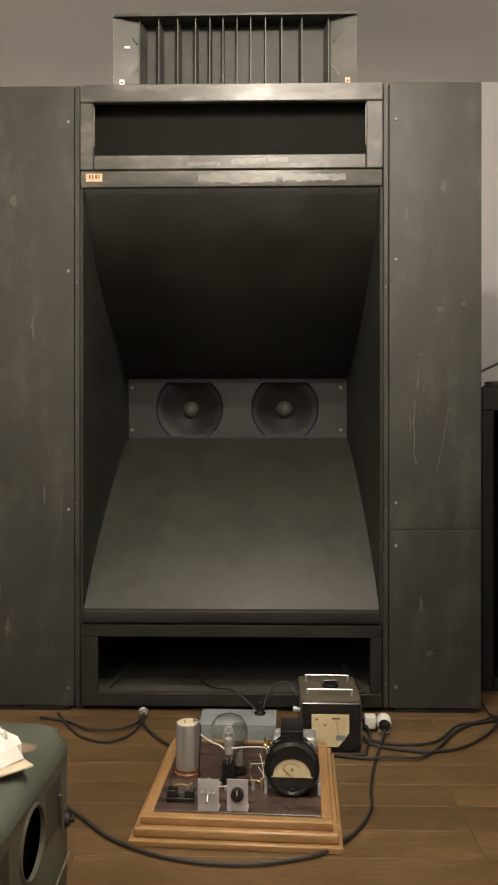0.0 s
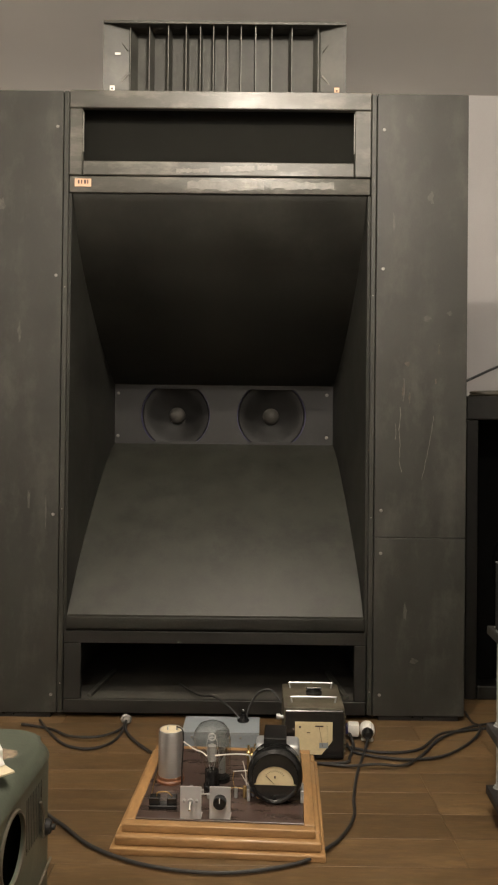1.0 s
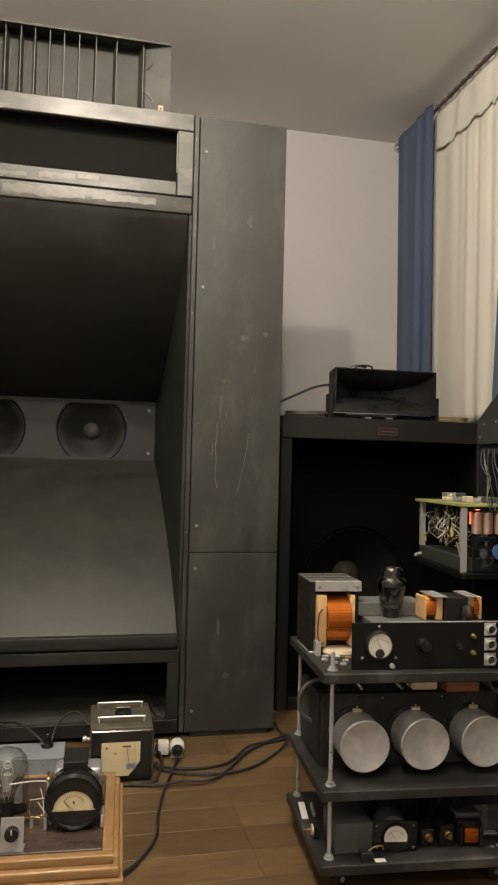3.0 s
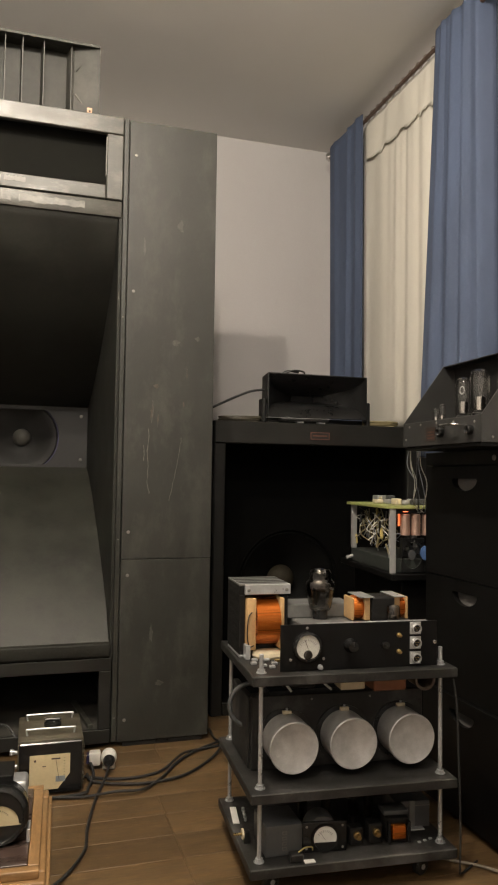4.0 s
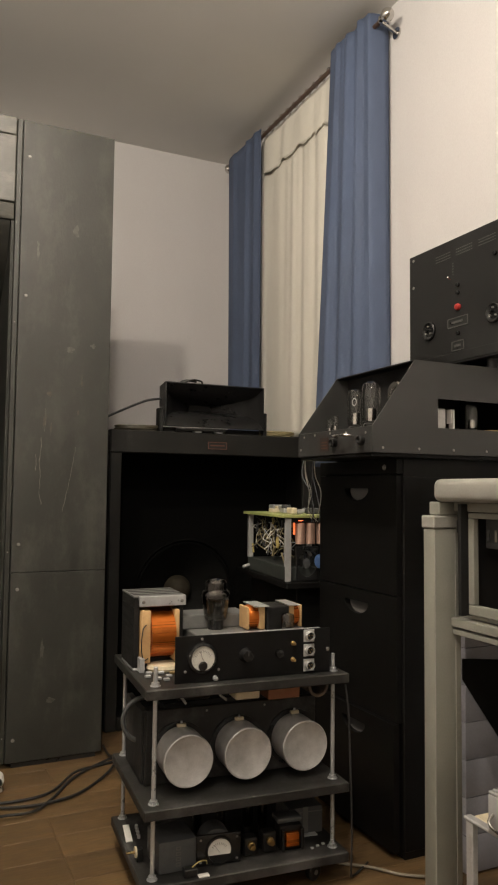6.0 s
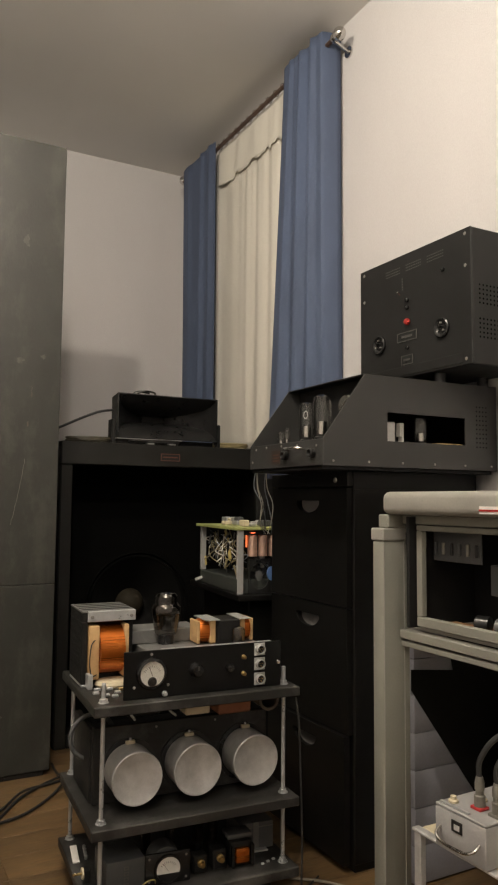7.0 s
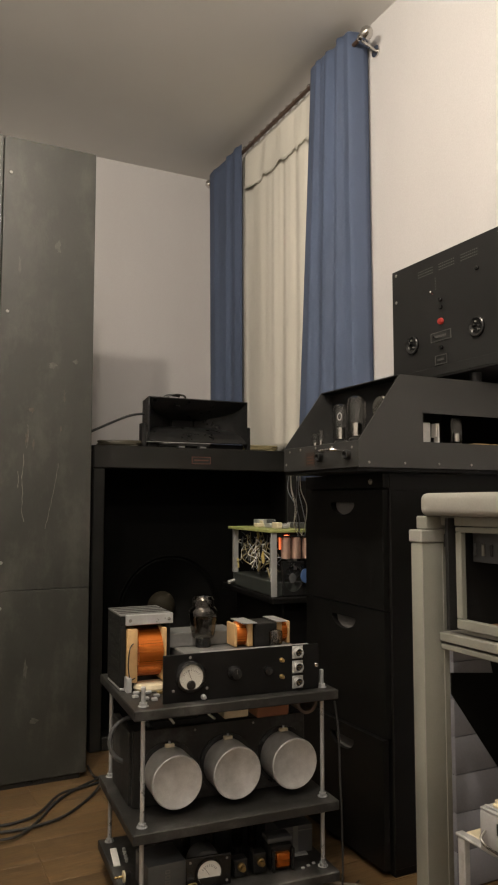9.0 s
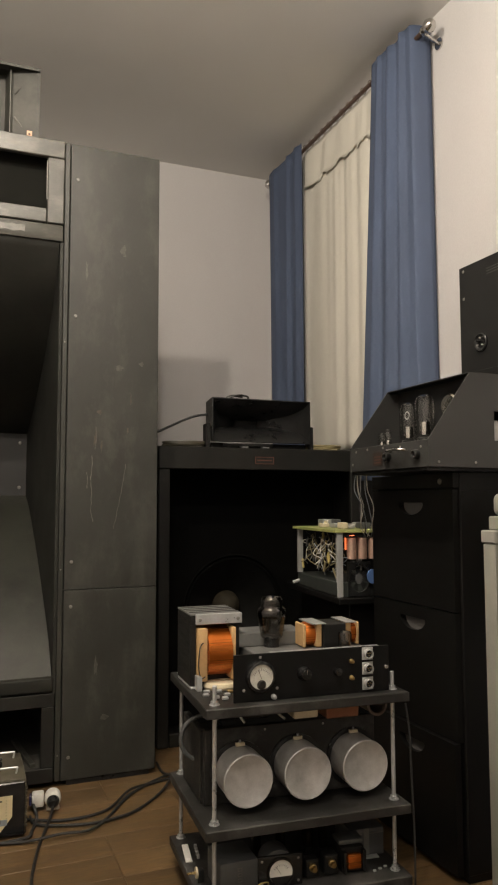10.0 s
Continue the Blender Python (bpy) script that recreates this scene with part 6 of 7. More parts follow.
def round_meter():
    m = on_board("round_meter", 0.085, 1.985, "large round black meter standing before a small transformer", "meter")
    mm = along((0, 0.012, 0.070), (0, -1, 0.094))
    R = 0.069
    body = part("case", lathe(N(), [(0, -0.036), (R * 0.90, -0.036), (R * 0.98, -0.028), (R * 0.98, 0.0), (R, 0.004), (R, 0.020), (R * 0.95, 0.026), (R * 0.84, 0.030), (R * 0.80, 0.026)], mm, 48, False), BAKELITE, m)
    part("dial", lathe(N(), [(0, 0.024), (R * 0.82, 0.024), (R * 0.82, 0.0)], mm, 48, False), OLDDIAL, m, "cream dial")
    # dark mask round the window
    pts = [(R * 0.82 * math.cos(radians(a)), R * 0.82 * math.sin(radians(a))) for a in range(202, 339, 8)]
    inner = mm @ Matrix.Rotation(0, 4, "Z")
    up = (mm.to_3x3().inverted() @ Vector((0, 0, 1))).normalized()
    turn = math.atan2(up.y, up.x) - math.pi / 2
    place = mm @ Matrix.Rotation(turn, 4, "Z")
    part("lower_mask", prism(N(), pts, 0.0265, 0.0255, lambda u, v, n: place @ Vector((u, v, n))), BAKELITE, m)
    ringp = [(R * 0.80 * math.cos(radians(a)), R * 0.80 * math.sin(radians(a))) for a in range(-20, 201, 10)]
    arc = [(R * 0.68 * math.cos(radians(a)), R * (0.60 * math.sin(radians(a)) - 0.24)) for a in range(180, -1, -10)]
    part("upper_mask", prism(N(), ringp + arc, 0.0265, 0.0255, lambda u, v, n: place @ Vector((u, v, n))), BAKELITE, m)
    place = place @ Matrix.Translation((0, -0.011, 0))
    bm = N()
    for k in range(11):
        a = radians(145 - 11 * k)
        c, s = math.cos(a), math.sin(a)
        prism(bm, [(R * 0.34 * c - 0.0006 * s, R * 0.32 * s + 0.0006 * c), (R * 0.34 * c + 0.0006 * s, R * 0.32 * s - 0.0006 * c), (R * 0.40 * c + 0.0006 * s, R * 0.38 * s - 0.0006 * c), (R * 0.40 * c - 0.0006 * s, R * 0.38 * s + 0.0006 * c)],
              0.0250, 0.0246, lambda u, v, n: place @ Vector((u, v, n)))
    prism(bm, [(-0.002, -0.008), (0.0, -0.009), (-0.022, 0.012), (-0.024, 0.011)], 0.0254, 0.0249, lambda u, v, n: place @ Vector((u, v, n)))
    prism(bm, [(-0.020, -0.018), (0.020, -0.018), (0.020, -0.0165), (-0.020, -0.0165)], 0.0252, 0.0248, lambda u, v, n: place @ Vector((u, v, n)))
    prism(bm, [(-0.002, 0.006), (0.002, 0.006), (0.002, 0.012), (-0.002, 0.012)], 0.0252, 0.0248, lambda u, v, n: place @ Vector((u, v, n)))
    part("scale_marks", bm, INK, m)
    screw(m, 0, -0.016, 0.020, 0.005, material=BLACKPLASTIC)
    tr = part("transformer_cover", box(N(), -0.052, 0.062, 0.045, 0.115, 0.020, 0.125, 0.010, 3), ZINC, m, "bright steel transformer cover")
    part("core_block", box(N(), -0.030, 0.028, 0.030, 0.125, 0.1254, 0.148, 0.002), CORE, m)
    part("core_lower", box(N(), -0.040, 0.045, 0.040, 0.12, 0.0, 0.02, 0.002), CORE, m)
    for x in (-0.066, 0.068):
        part("foot_clip", box(N(), x - 0.004, x + 0.004, 0.0, 0.05, 0.0, 0.030, 0.001), ZINC, m)
    screw(tr, 0.045, 0.045, 0.105, 0.006)


round_meter()


def grey_box():
    g = thing("grey_instrument_box", -0.185, 2.400, 0, "pale blue-grey steel box with a black knob behind the display board", "instrument", -1)
    part("body", box(N(), 0, 0.236, 0, 0.130, 0, 0.074, 0.002), BLUEGREY, g)
    part("lid_edge", box(N(), -0.001, 0.237, -0.001, 0.131, 0.0744, 0.0785, 0.001), BLUEGREY, g)
    for x in (0.03, 0.18):
        screw(g, x, -0.001, 0.062, 0.004)
    k = part("knob", lathe(N(), [(0.018, 0), (0.019, 0.004), (0.013, 0.008), (0.009, 0.018), (0.009, 0.026), (0, 0.027)], Matrix.Translation((0.185, 0.092, 0.0788)), 24), BAKELITE, g)
    part("grip", box(N(), 0.181, 0.189, 0.088, 0.096, 0.106, 0.118, 0.002), BAKELITE, k)


grey_box()


def voltmeter():
    v = thing("voltmeter_case", 0.126, 2.385, 0, "worn olive-brown voltmeter case with a cream scale and wire handles", "voltmeter", -1)
    w, d, h = 0.186, 0.240, 0.158
    part("case", box(N(), 0, w, 0.010, d, 0.004, h, 0.005, 2), OLIVECASE, v)
    part("front_frame", box(N(), 0.004, w - 0.004, 0.0, 0.0095, 0.006, h - 0.006, 0.003), BAKELITE, v)
    for x in (0.02, w - 0.02):
        for y in (0.03, d - 0.03):
            part("foot", rod(N(), (x, y, 0), (x, y, 0.0045), 0.01, 12), BLACKPLASTIC, v)
    part("scale_plate", prism(N(), [(0.034, 0.020), (0.115, 0.020), (0.148, 0.062), (0.148, 0.118), (0.034, 0.118)], -0.003, -0.0002, XZ), OLDDIAL, v, "cream scale plate")
    bm = N()
    box(bm, 0.046, 0.052, -0.0036, -0.003, 0.100, 0.106, 0)
    box(bm, 0.095, 0.120, -0.0036, -0.003, 0.104, 0.108, 0)
    box(bm, 0.070, 0.080, -0.0036, -0.003, 0.085, 0.0875, 0)
    box(bm, -0.0006, 0.0006, -0.0002, 0.0002, 0.0, 0.060, 0, 1, Matrix.Translation((0.118, -0.0042, 0.045)) @ Matrix.Rotation(radians(-10), 4, "Y"))
    for k in range(8):
        box(bm, 0.130, 0.134, -0.0036, -0.003, 0.050 + k * 0.008, 0.0508 + k * 0.008, 0)
    part("scale_marks", bm, INK, v)
    part("inner_window", box(N(), 0.108, 0.135, -0.0038, -0.003, 0.040, 0.056, 0), BLUEGREY, v)
    for y in (0.055, 0.195):
        part("wire_handle", tube(N(), [(0.026, y, h), (0.024, y, h + 0.014), (0.034, y, h + 0.017), (w - 0.034, y, h + 0.017), (w - 0.024, y, h + 0.014), (w - 0.026, y, h)], 0.003, 8, 5), ZINC, v, "bright wire handle")
    k = part("knob", lathe(N(), [(0.026, 0), (0.026, 0.008), (0.020, 0.013), (0.010, 0.015), (0, 0.015)], Matrix.Translation((0.10, 0.135, h + 0.0002)), 28), BAKELITE, v, "black ribbed knob")
    part("grip", box(N(), 0.075, 0.125, 0.131, 0.139, h + 0.0152, h + 0.022, 0.002), BAKELITE, k)
    for z in (0.115, 0.075):
        part("side_terminal", lathe(N(), [(0.006, 0), (0.006, 0.010), (0.009, 0.012), (0.009, 0.022), (0, 0.023)], along((0, 0.045, z), (-1, 0.045, z + 0.12)), 14), ZINC, v)
    bm = N()
    for k in range(9):
        box(bm, w, w + 0.004, 0.02, d - 0.02, 0.02 + k * 0.013, 0.026 + k * 0.013, 0)
    part("side_ribs", bm, OLIVECASE, v)


voltmeter()


def plug():
    p = thing("mains_plug", 0.405, 2.535, 0, "white round mains plug with a black cable on the floor", "plug", -6)
    body = part("coupler", lathe(N(), [(0.016, 0), (0.024, 0.004), (0.025, 0.03), (0.021, 0.045), (0.016, 0.050)], along((0.0, 0.035, 0.033), (0, -1, 0.05)), 28), WHITEPLASTIC, p)
    part("cable_boot", lathe(N(), [(0.019, 0), (0.017, 0.010), (0.010, 0.022), (0, 0.022)], along((0.0, -0.014, 0.033), (0, -1, 0.0)), 20), BLACKPLASTIC, body)
    part("side_plug", box(N(), -0.062, -0.026, 0.0, 0.040, 0.012, 0.052, 0.006, 2), WHITEPLASTIC, p)
    part("blue_insert", box(N(), -0.070, -0.0625, 0.006, 0.034, 0.018, 0.046, 0.002), mat("dark_blue_plastic", (0.03, 0.03, 0.10), 0.4), p)
    part("rest", box(N(), -0.02, 0.02, 0.0, 0.03, 0.0, 0.010, 0.003), WHITEPLASTIC, p)


plug()

cable("mains_cable", [(0.402, 2.505, 0.026), (0.385, 2.45, 0.010), (0.340, 2.30, 0.008), (0.305, 2.14, 0.008), (0.290, 2.03, 0.008), (0.245, 1.93, 0.008), (0.205, 1.875, 0.010), (0.13, 1.812, 0.008), (-0.03, 1.772, 0.008),
      (-0.20, 1.795, 0.008), (-0.345, 1.872, 0.008), (-0.45, 1.98, 0.008), (-0.55, 2.06, 0.008), (-0.75, 2.10, 0.008)], 0.0042, RUBBER, "long thick black mains cable curving across the floor")
cable("floor_cable", [(0.17, 2.372, 0.007), (0.30, 2.335, 0.007), (0.40, 2.330, 0.014), (0.48, 2.335, 0.010), (0.55, 2.41, 0.007), (0.63, 2.53, 0.007), (0.70, 2.60, 0.007), (0.79, 2.655, 0.010), (0.90, 2.70, 0.007), (1.05, 2.72, 0.007)], 0.0041, RUBBER, "black floor cable running under the loudspeakers")
cable("floor_cable", [(0.335, 2.50, 0.007), (0.345, 2.44, 0.007), (0.42, 2.40, 0.007), (0.52, 2.385, 0.007), (0.63, 2.42, 0.007), (0.74, 2.53, 0.007), (0.80, 2.62, 0.018), (0.795, 2.70, 0.007), (0.80, 2.80, 0.007)], 0.0041, RUBBER, "black floor cable looping beside the wing")
cable("floor_cable", [(0.30, 2.50, 0.006), (0.42, 2.44, 0.006), (0.55, 2.46, 0.006), (0.65, 2.57, 0.014), (0.74, 2.62, 0.006), (0.86, 2.655, 0.006), (1.0, 2.70, 0.006)], 0.0042, RUBBER, "thin black cable on the floor by the wing")
cable("floor_cable", [(0.348, 2.55, 0.024), (0.352, 2.48, 0.010), (0.33, 2.40, 0.006), (0.31, 2.36, 0.006), (0.20, 2.352, 0.006)], 0.0048, RUBBER, "short black cable from the plug to the voltmeter")
cable("floor_cable", [(-0.70, 2.68, 0.006), (-0.63, 2.56, 0.006), (-0.56, 2.47, 0.006), (-0.48, 2.44, 0.006), (-0.42, 2.49, 0.006), (-0.40, 2.58, 0.006), (-0.405, 2.69, 0.010), (-0.41, 2.78, 0.006)], 0.0042, RUBBER, "black cable loop before the bass horn")
cable("floor_cable", [(-0.75, 2.64, 0.006), (-0.64, 2.60, 0.006), (-0.56, 2.53, 0.010), (-0.47, 2.51, 0.016), (-0.42, 2.57, 0.010), (-0.40, 2.64, 0.006)], 0.0042, RUBBER, "black cable before the bass horn plinth")
cable("floor_cable", [(-0.398, 2.66, 0.022), (-0.385, 2.58, 0.008), (-0.33, 2.48, 0.007), (-0.27, 2.405, 0.007), (-0.23, 2.392, 0.007)], 0.0048, RUBBER, "thick black cable running to the display board")
cable("instrument_lead", [(-0.012, 2.500, 0.088), (-0.05, 2.535, 0.112), (-0.10, 2.62, 0.112), (-0.16, 2.74, 0.078), (-0.24, 2.90, 0.066)], 0.0035, RUBBER, "thin black lead from the grey box into the cabinet")
cable("instrument_lead", [(0.012, 2.495, 0.088), (0.022, 2.51, 0.120), (0.05, 2.52, 0.160), (0.09, 2.51, 0.172), (0.122, 2.48, 0.14)], 0.0035, RUBBER, "thin black lead from the grey box to the voltmeter")


def cable_gland():
    g = thing("cable_gland", -0.405, 2.672, 0, "bright metal cable gland under the bass horn plinth", "connector")
    part("gland", lathe(N(), [(0.011, 0), (0.016, 0.002), (0.016, 0.014), (0.012, 0.016), (0.012, 0.030), (0, 0.031)], Matrix.Translation((0, 0, 0.0)) @ along((0, 0, 0.016), (0.2, -0.5, 0.15)), 16), SCREW, g)
    part("ring", lathe(N(), [(0.013, -0.004), (0.015, 0), (0.013, 0.003), (0.010, 0), (0.013, -0.004)], along((0.010, -0.006, 0.016), (0.2, -0.6, 0.1)), 16, False), SCREW, g)


cable_gland()


# ---- green enamelled machine ----
def green_machine():
    g = thing("green_enamel_machine", -0.822, 1.095, 0, "old chipped green enamelled machine housing with a round side opening", "machine", -1.5)
    w, d, h = 0.428, 0.545, 0.374
    R, RX, steps = 0.046, 0.085, 8
    prof = [(0.0, 0.0), (w, 0.0), (w, h - R)]
    prof += [(w - RX + RX * math.cos(a), h - R + R * math.sin(a)) for a in (math.pi / 2 * k / steps for k in range(1, steps + 1))]
    prof += [(RX - RX * math.sin(a), h - R + R * math.cos(a)) for a in (math.pi / 2 * k / steps for k in range(steps + 1))]
    top = [p for p in prof if p[1] >= h - R - 1e-6]
    part("hood", prism(N(), [(u, z) for u, z in top], 0.0, d, XZ, 0.022, 4), GREENPAINT, g, "rounded chipped green hood")
    # black inner body carries the shade seen through the round opening
    part("lower_body", box(N(), 0.006, w - 0.030, 0.012, d - 0.012, 0.0, h - R - 0.0005, 0.002), DEEPBLACK, g)
    side = part("side_panel", pierced(N(), (0.012, d - 0.012, 0.006, h - R - 0.001), (0.326, 0.250), lambda a: 0.059, w - 0.009, w - 0.004, YZ, 56), GREENPAINT, g, "green side panel with a round opening")
    part("opening_rim", lathe(N(), [(0.058, 0.0), (0.058, 0.004), (0.062, 0.004), (0.065, 0.0)], along((w - 0.004, 0.326, 0.250), (w + 1, 0.326, 0.250)), 48, False), OLIVECASE, side, "worn bare metal rim")
    for k in range(10):
        for y0 in (0.125, 0.400):
            part("slot", box(N(), w - 0.0042, w - 0.0032, y0 + k * 0.0095, y0 + k * 0.0095 + 0.0025, 0.20, 0.300, 0), BLACKPLASTIC, side)
    part("knob", lathe(N(), [(0.014, 0), (0.016, 0.006), (0.012, 0.014), (0.006, 0.016), (0.006, 0.022), (0, 0.022)], along((w - 0.004, 0.508, 0.198), (w + 1, 0.508, 0.198)), 20), BLACKMETAL, side)
    part("trim", tube(N(), [(w - 0.001, 0.475, 0.262), (w + 0.002, 0.485, 0.235), (w + 0.002, 0.482, 0.19)], 0.003, 6), OLIVECASE, side)
    part("lower_trim", tube(N(), [(w, 0.38, 0.0995), (w + 0.001, 0.45, 0.105), (w, 0.54, 0.12)], 0.003, 6), OLIVECASE, side)
    # bare patches where the enamel is chipped
    rng = random.Random(12)
    chips = mat("bare_primer_patch", (0.19, 0.145, 0.10), 0.6, var=0.5, scale=60)
    for cx, cy, r in ((0.372, 0.435, 0.024), (0.350, 0.40, 0.013), (0.25, 0.53, 0.014)):
        pts = []
        for k in range(14):
            a = 2 * math.pi * k / 14
            q = r * rng.uniform(0.6, 1.15)
            pts.append((cx + q * math.cos(a), cy + 1.3 * q * math.sin(a)))
        def onto(u, v, n):
            over = max(0.0, u - (w - RX)) / RX
            return Vector((u, v, h - R + R * math.sqrt(max(0, 1 - over * over)) + n))
        bm = N()
        rings = [[bm.verts.new(onto(cx + f * (u - cx), cy + f * (v - cy), 0.0006 if f < 0.9 else -0.0005)) for u, v in pts] for f in (1.0, 0.8, 0.55, 0.3)]
        for a, b in zip(rings, rings[1:]):
            for k in range(14):
                bm.faces.new((a[k], a[(k + 1) % 14], b[(k + 1) % 14], b[k]))
        bm.faces.new(rings[-1])
        part("chipped_patch", bm, chips, g, "bare brownish chipped patch")
    p = thing("paper_pad", -0.522, 1.390, h + 0.0005, "crumpled cream papers lying on the green machine", "paper", -38)
    for k, (dx, dy, a) in enumerate(((0, 0, 0), (-0.02, 0.01, 9), (0.01, 0.02, -7))):
        bm = N()
        box(bm, -0.07, 0.07, -0.09, 0.09, 0.0, 0.003, 0, 1, Matrix.Translation((dx, dy, 0.0035 * k)) @ Matrix.Rotation(radians(a), 4, "Z"))
        part("sheet", bm, CREAM if k != 1 else WHITEPAPER, p)
    bm = N()
    lathe(bm, [(0, 0.046), (0.026, 0.043), (0.040, 0.030), (0.056, 0.020), (0.070, 0.0)], Matrix.Translation((-0.005, 0.075, 0.0105)) @ Matrix.Diagonal((1, 0.8, 1, 1)), 14)
    for v in bm.verts:
        v.co += Vector((rng.uniform(-0.006, 0.006), rng.uniform(-0.006, 0.006), rng.uniform(-0.003, 0.003)))
    part("crumpled_sheet", bm, WHITEPAPER, p, "crumpled white tissue", False)


green_machine()

# ---- grey instrument rack by the east wall ----
RACKPAINT = mat("warm_grey_rack_enamel", (0.235, 0.232, 0.200), 0.42, var=0.08, scale=8, fine=250, bump=0.08)
RACKTOP = mat("pale_grey_rack_top", (0.30, 0.292, 0.262), 0.45, var=0.08, scale=8, fine=250, bump=0.08)
LILAC = mat("lilac_grey_drawer", (0.27, 0.27, 0.30), 0.5, var=0.08, scale=6)
PALEGREY = mat("pale_grey_instrument_paint", (0.33, 0.325, 0.32), 0.45, var=0.1, scale=12, fine=200, bump=0.1)
DULLNICKEL = mat("dull_nickel", (0.24, 0.23, 0.20), 0.45, 0.5, var=0.2, scale=40)


def instrument_rack():
    r = thing("instrument_rack", 1.23, 0.70, 0, "grey enamelled instrument rack with a rounded top and a glazed bay", "rack")
    d, w = 0.46, 0.83
    for y in (w - 0.07, 0.0):
        post = part("post", box(N(), 0, 0.078, y + 0.036, y + 0.076, 0.0, 0.842, 0.004, 2), RACKPAINT, r)
        part("post_ridge", box(N(), 0.0005, 0.0035, y + 0.0345, y + 0.0365, 0.004, 0.840, 0.0006), RACKTOP, post)
        part("post_ridge", box(N(), 0.060, 0.062, y + 0.0345, y + 0.0365, 0.004, 0.840, 0.0005), RACKTOP, post)
        part("post_cap", box(N(), -0.003, 0.074, y + 0.033, y + 0.080, 0.8425, 0.872, 0.003), RACKTOP, r)
        part("cap_block", box(N(), 0.012, 0.078, y + 0.034, y + 0.070, 0.8724, 0.904, 0.003), RACKPAINT, r)
        part("rear_post", box(N(), d - 0.05, d, y, y + 0.07, 0.0, 0.862, 0.004), RACKPAINT, r)
        part("rear_block", box(N(), d - 0.05, d, y, y + 0.07, 0.8625, 0.904, 0.003), RACKPAINT, r)
    top = part("top", box(N(), 0.006, d, -0.02, w - 0.018, 0.9044, 0.957, 0.020, 4), RACKTOP, r, "pale grey top with a rounded edge")
    st = part("edge_sticker", box(N(), 0.0035, 0.0058, 0.44, 0.50, 0.911, 0.926, 0), WHITEPAPER, top, "white and red sticker")
    part("red_line", box(N(), 0.002, 0.0034, 0.44, 0.50, 0.916, 0.920, 0), REDPLASTIC, st)
    # glazed bay between the posts
    y0, y1, z0, z1 = 0.080, w - 0.085, 0.652, 0.880
    part("upper_rail", box(N(), 0.056, 0.074, 0.0765, w - 0.0345, 0.882, 0.9035, 0.002), RACKPAINT, r)
    for a, b, c, e in ((y0, y1, z0, z0 + 0.022), (y0, y1, z1 - 0.012, z1)):
        part("window_rail", box(N(), 0.054, 0.070, a, b, c, e, 0.002), RACKPAINT, r)
    for a in (y0, y1 - 0.018):
        part("window_stile", box(N(), 0.054, 0.070, a, a + 0.018, z0 + 0.0225, z1 - 0.0125, 0.002), RACKPAINT, r)
    part("latch", box(N(), 0.064, 0.072, w - 0.042, w - 0.0362, 0.832, 0.862, 0.001), BLACKMETAL, r)
    part("tray", box(N(), 0.072, d - 0.052, 0.0765, w - 0.0345, 0.640, 0.648, 0.001), RACKTOP, r)
    # added extension that blocks lamp light from the drawers behind
    part("tray_end", box(N(), 0.079, d - 0.051, w - 0.0700, w + 0.040, 0.640, 0.648, 0.001), RACKPAINT, r)
    part("bay_back", box(N(), d - 0.22, d - 0.205, 0.0705, w - 0.0705, 0.65, 0.905, 0.001), BLACKMETAL, r)
    part("bay_end", box(N(), 0.036, d - 0.221, w - 0.082, w - 0.072, 0.6485, 0.90, 0.001), BLACKMETAL, r)
    for z, x, t in ((0.618, 0.046, 0.020), (0.600, 0.050, 0.013)):
        part("shelf_rail", box(N(), x, x + 0.03, 0.0765, w - 0.0345, z, z + t, 0.002), RACKPAINT, r)
    # contents of the bay
    brd = part("hanging_board", box(N(), 0.10, 0.104, 0.590, 0.738, 0.80, 0.881, 0.001), GREYBOX, r, "hanging circuit board with small valves")
    for k in range(6):
        part("board_part", rod(N(), (0.097, 0.602 + k * 0.025, 0.815), (0.097, 0.602 + k * 0.025, 0.842), 0.004, 10, 0.001), (BLACKPLASTIC, DULLNICKEL, GREYBOX)[k % 3], brd)
    con = part("connector_block", box(N(), 0.12, 0.15, 0.525, 0.585, 0.735, 0.80, 0.002), GREYBOX, r)
    for k in range(4):
        part("bay_wire", tube(N(), [(0.118, 0.555, 0.745 + 0.013 * k), (0.100, 0.525, 0.738 + 0.012 * k), (0.105, 0.50, 0.752 + 0.008 * k), (0.12, 0.49, 0.80)], 0.0018, 6), PALEWIRE, con)
    part("green_wire", tube(N(), [(0.105, 0.50, 0.76), (0.10, 0.495, 0.70), (0.105, 0.50, 0.65)], 0.0025, 6), mat("green_wire", (0.05, 0.22, 0.16), 0.5), r)
    for k in range(3):
        part("tray_coil", lathe(N(), [(0.010, 0), (0.018, 0.002), (0.018, 0.03), (0.010, 0.032)], along((0.092, 0.60 - k * 0.055, 0.676), (0.112, 0.55 - k * 0.055, 0.676)), 18), (BLACKPLASTIC, GREYBOX, ALUDULL)[k], r)
    part("tray_box", box(N(), 0.085, 0.145, 0.36, 0.45, 0.6485, 0.715, 0.008, 2), PALEGREY, r)
    part("tray_board", box(N(), 0.084, 0.15, 0.47, 0.72, 0.6487, 0.660, 0.001), mat("brown_board", (0.2, 0.1, 0.04), 0.6), r)
    for k in range(5):
        part("tray_cap", box(N(), 0.074, 0.0825, 0.40 + k * 0.06, 0.435 + k * 0.06, 0.6487, 0.670, 0.002), (GREYBOX, ALUDULL, BLACKPLASTIC)[k % 3], r)
    # low open shelf inside the rack
    part("shelf_leg", box(N(), -0.020, -0.004, 0.655, 0.675, 0.0, 0.245, 0.002), ALUDULL, r)
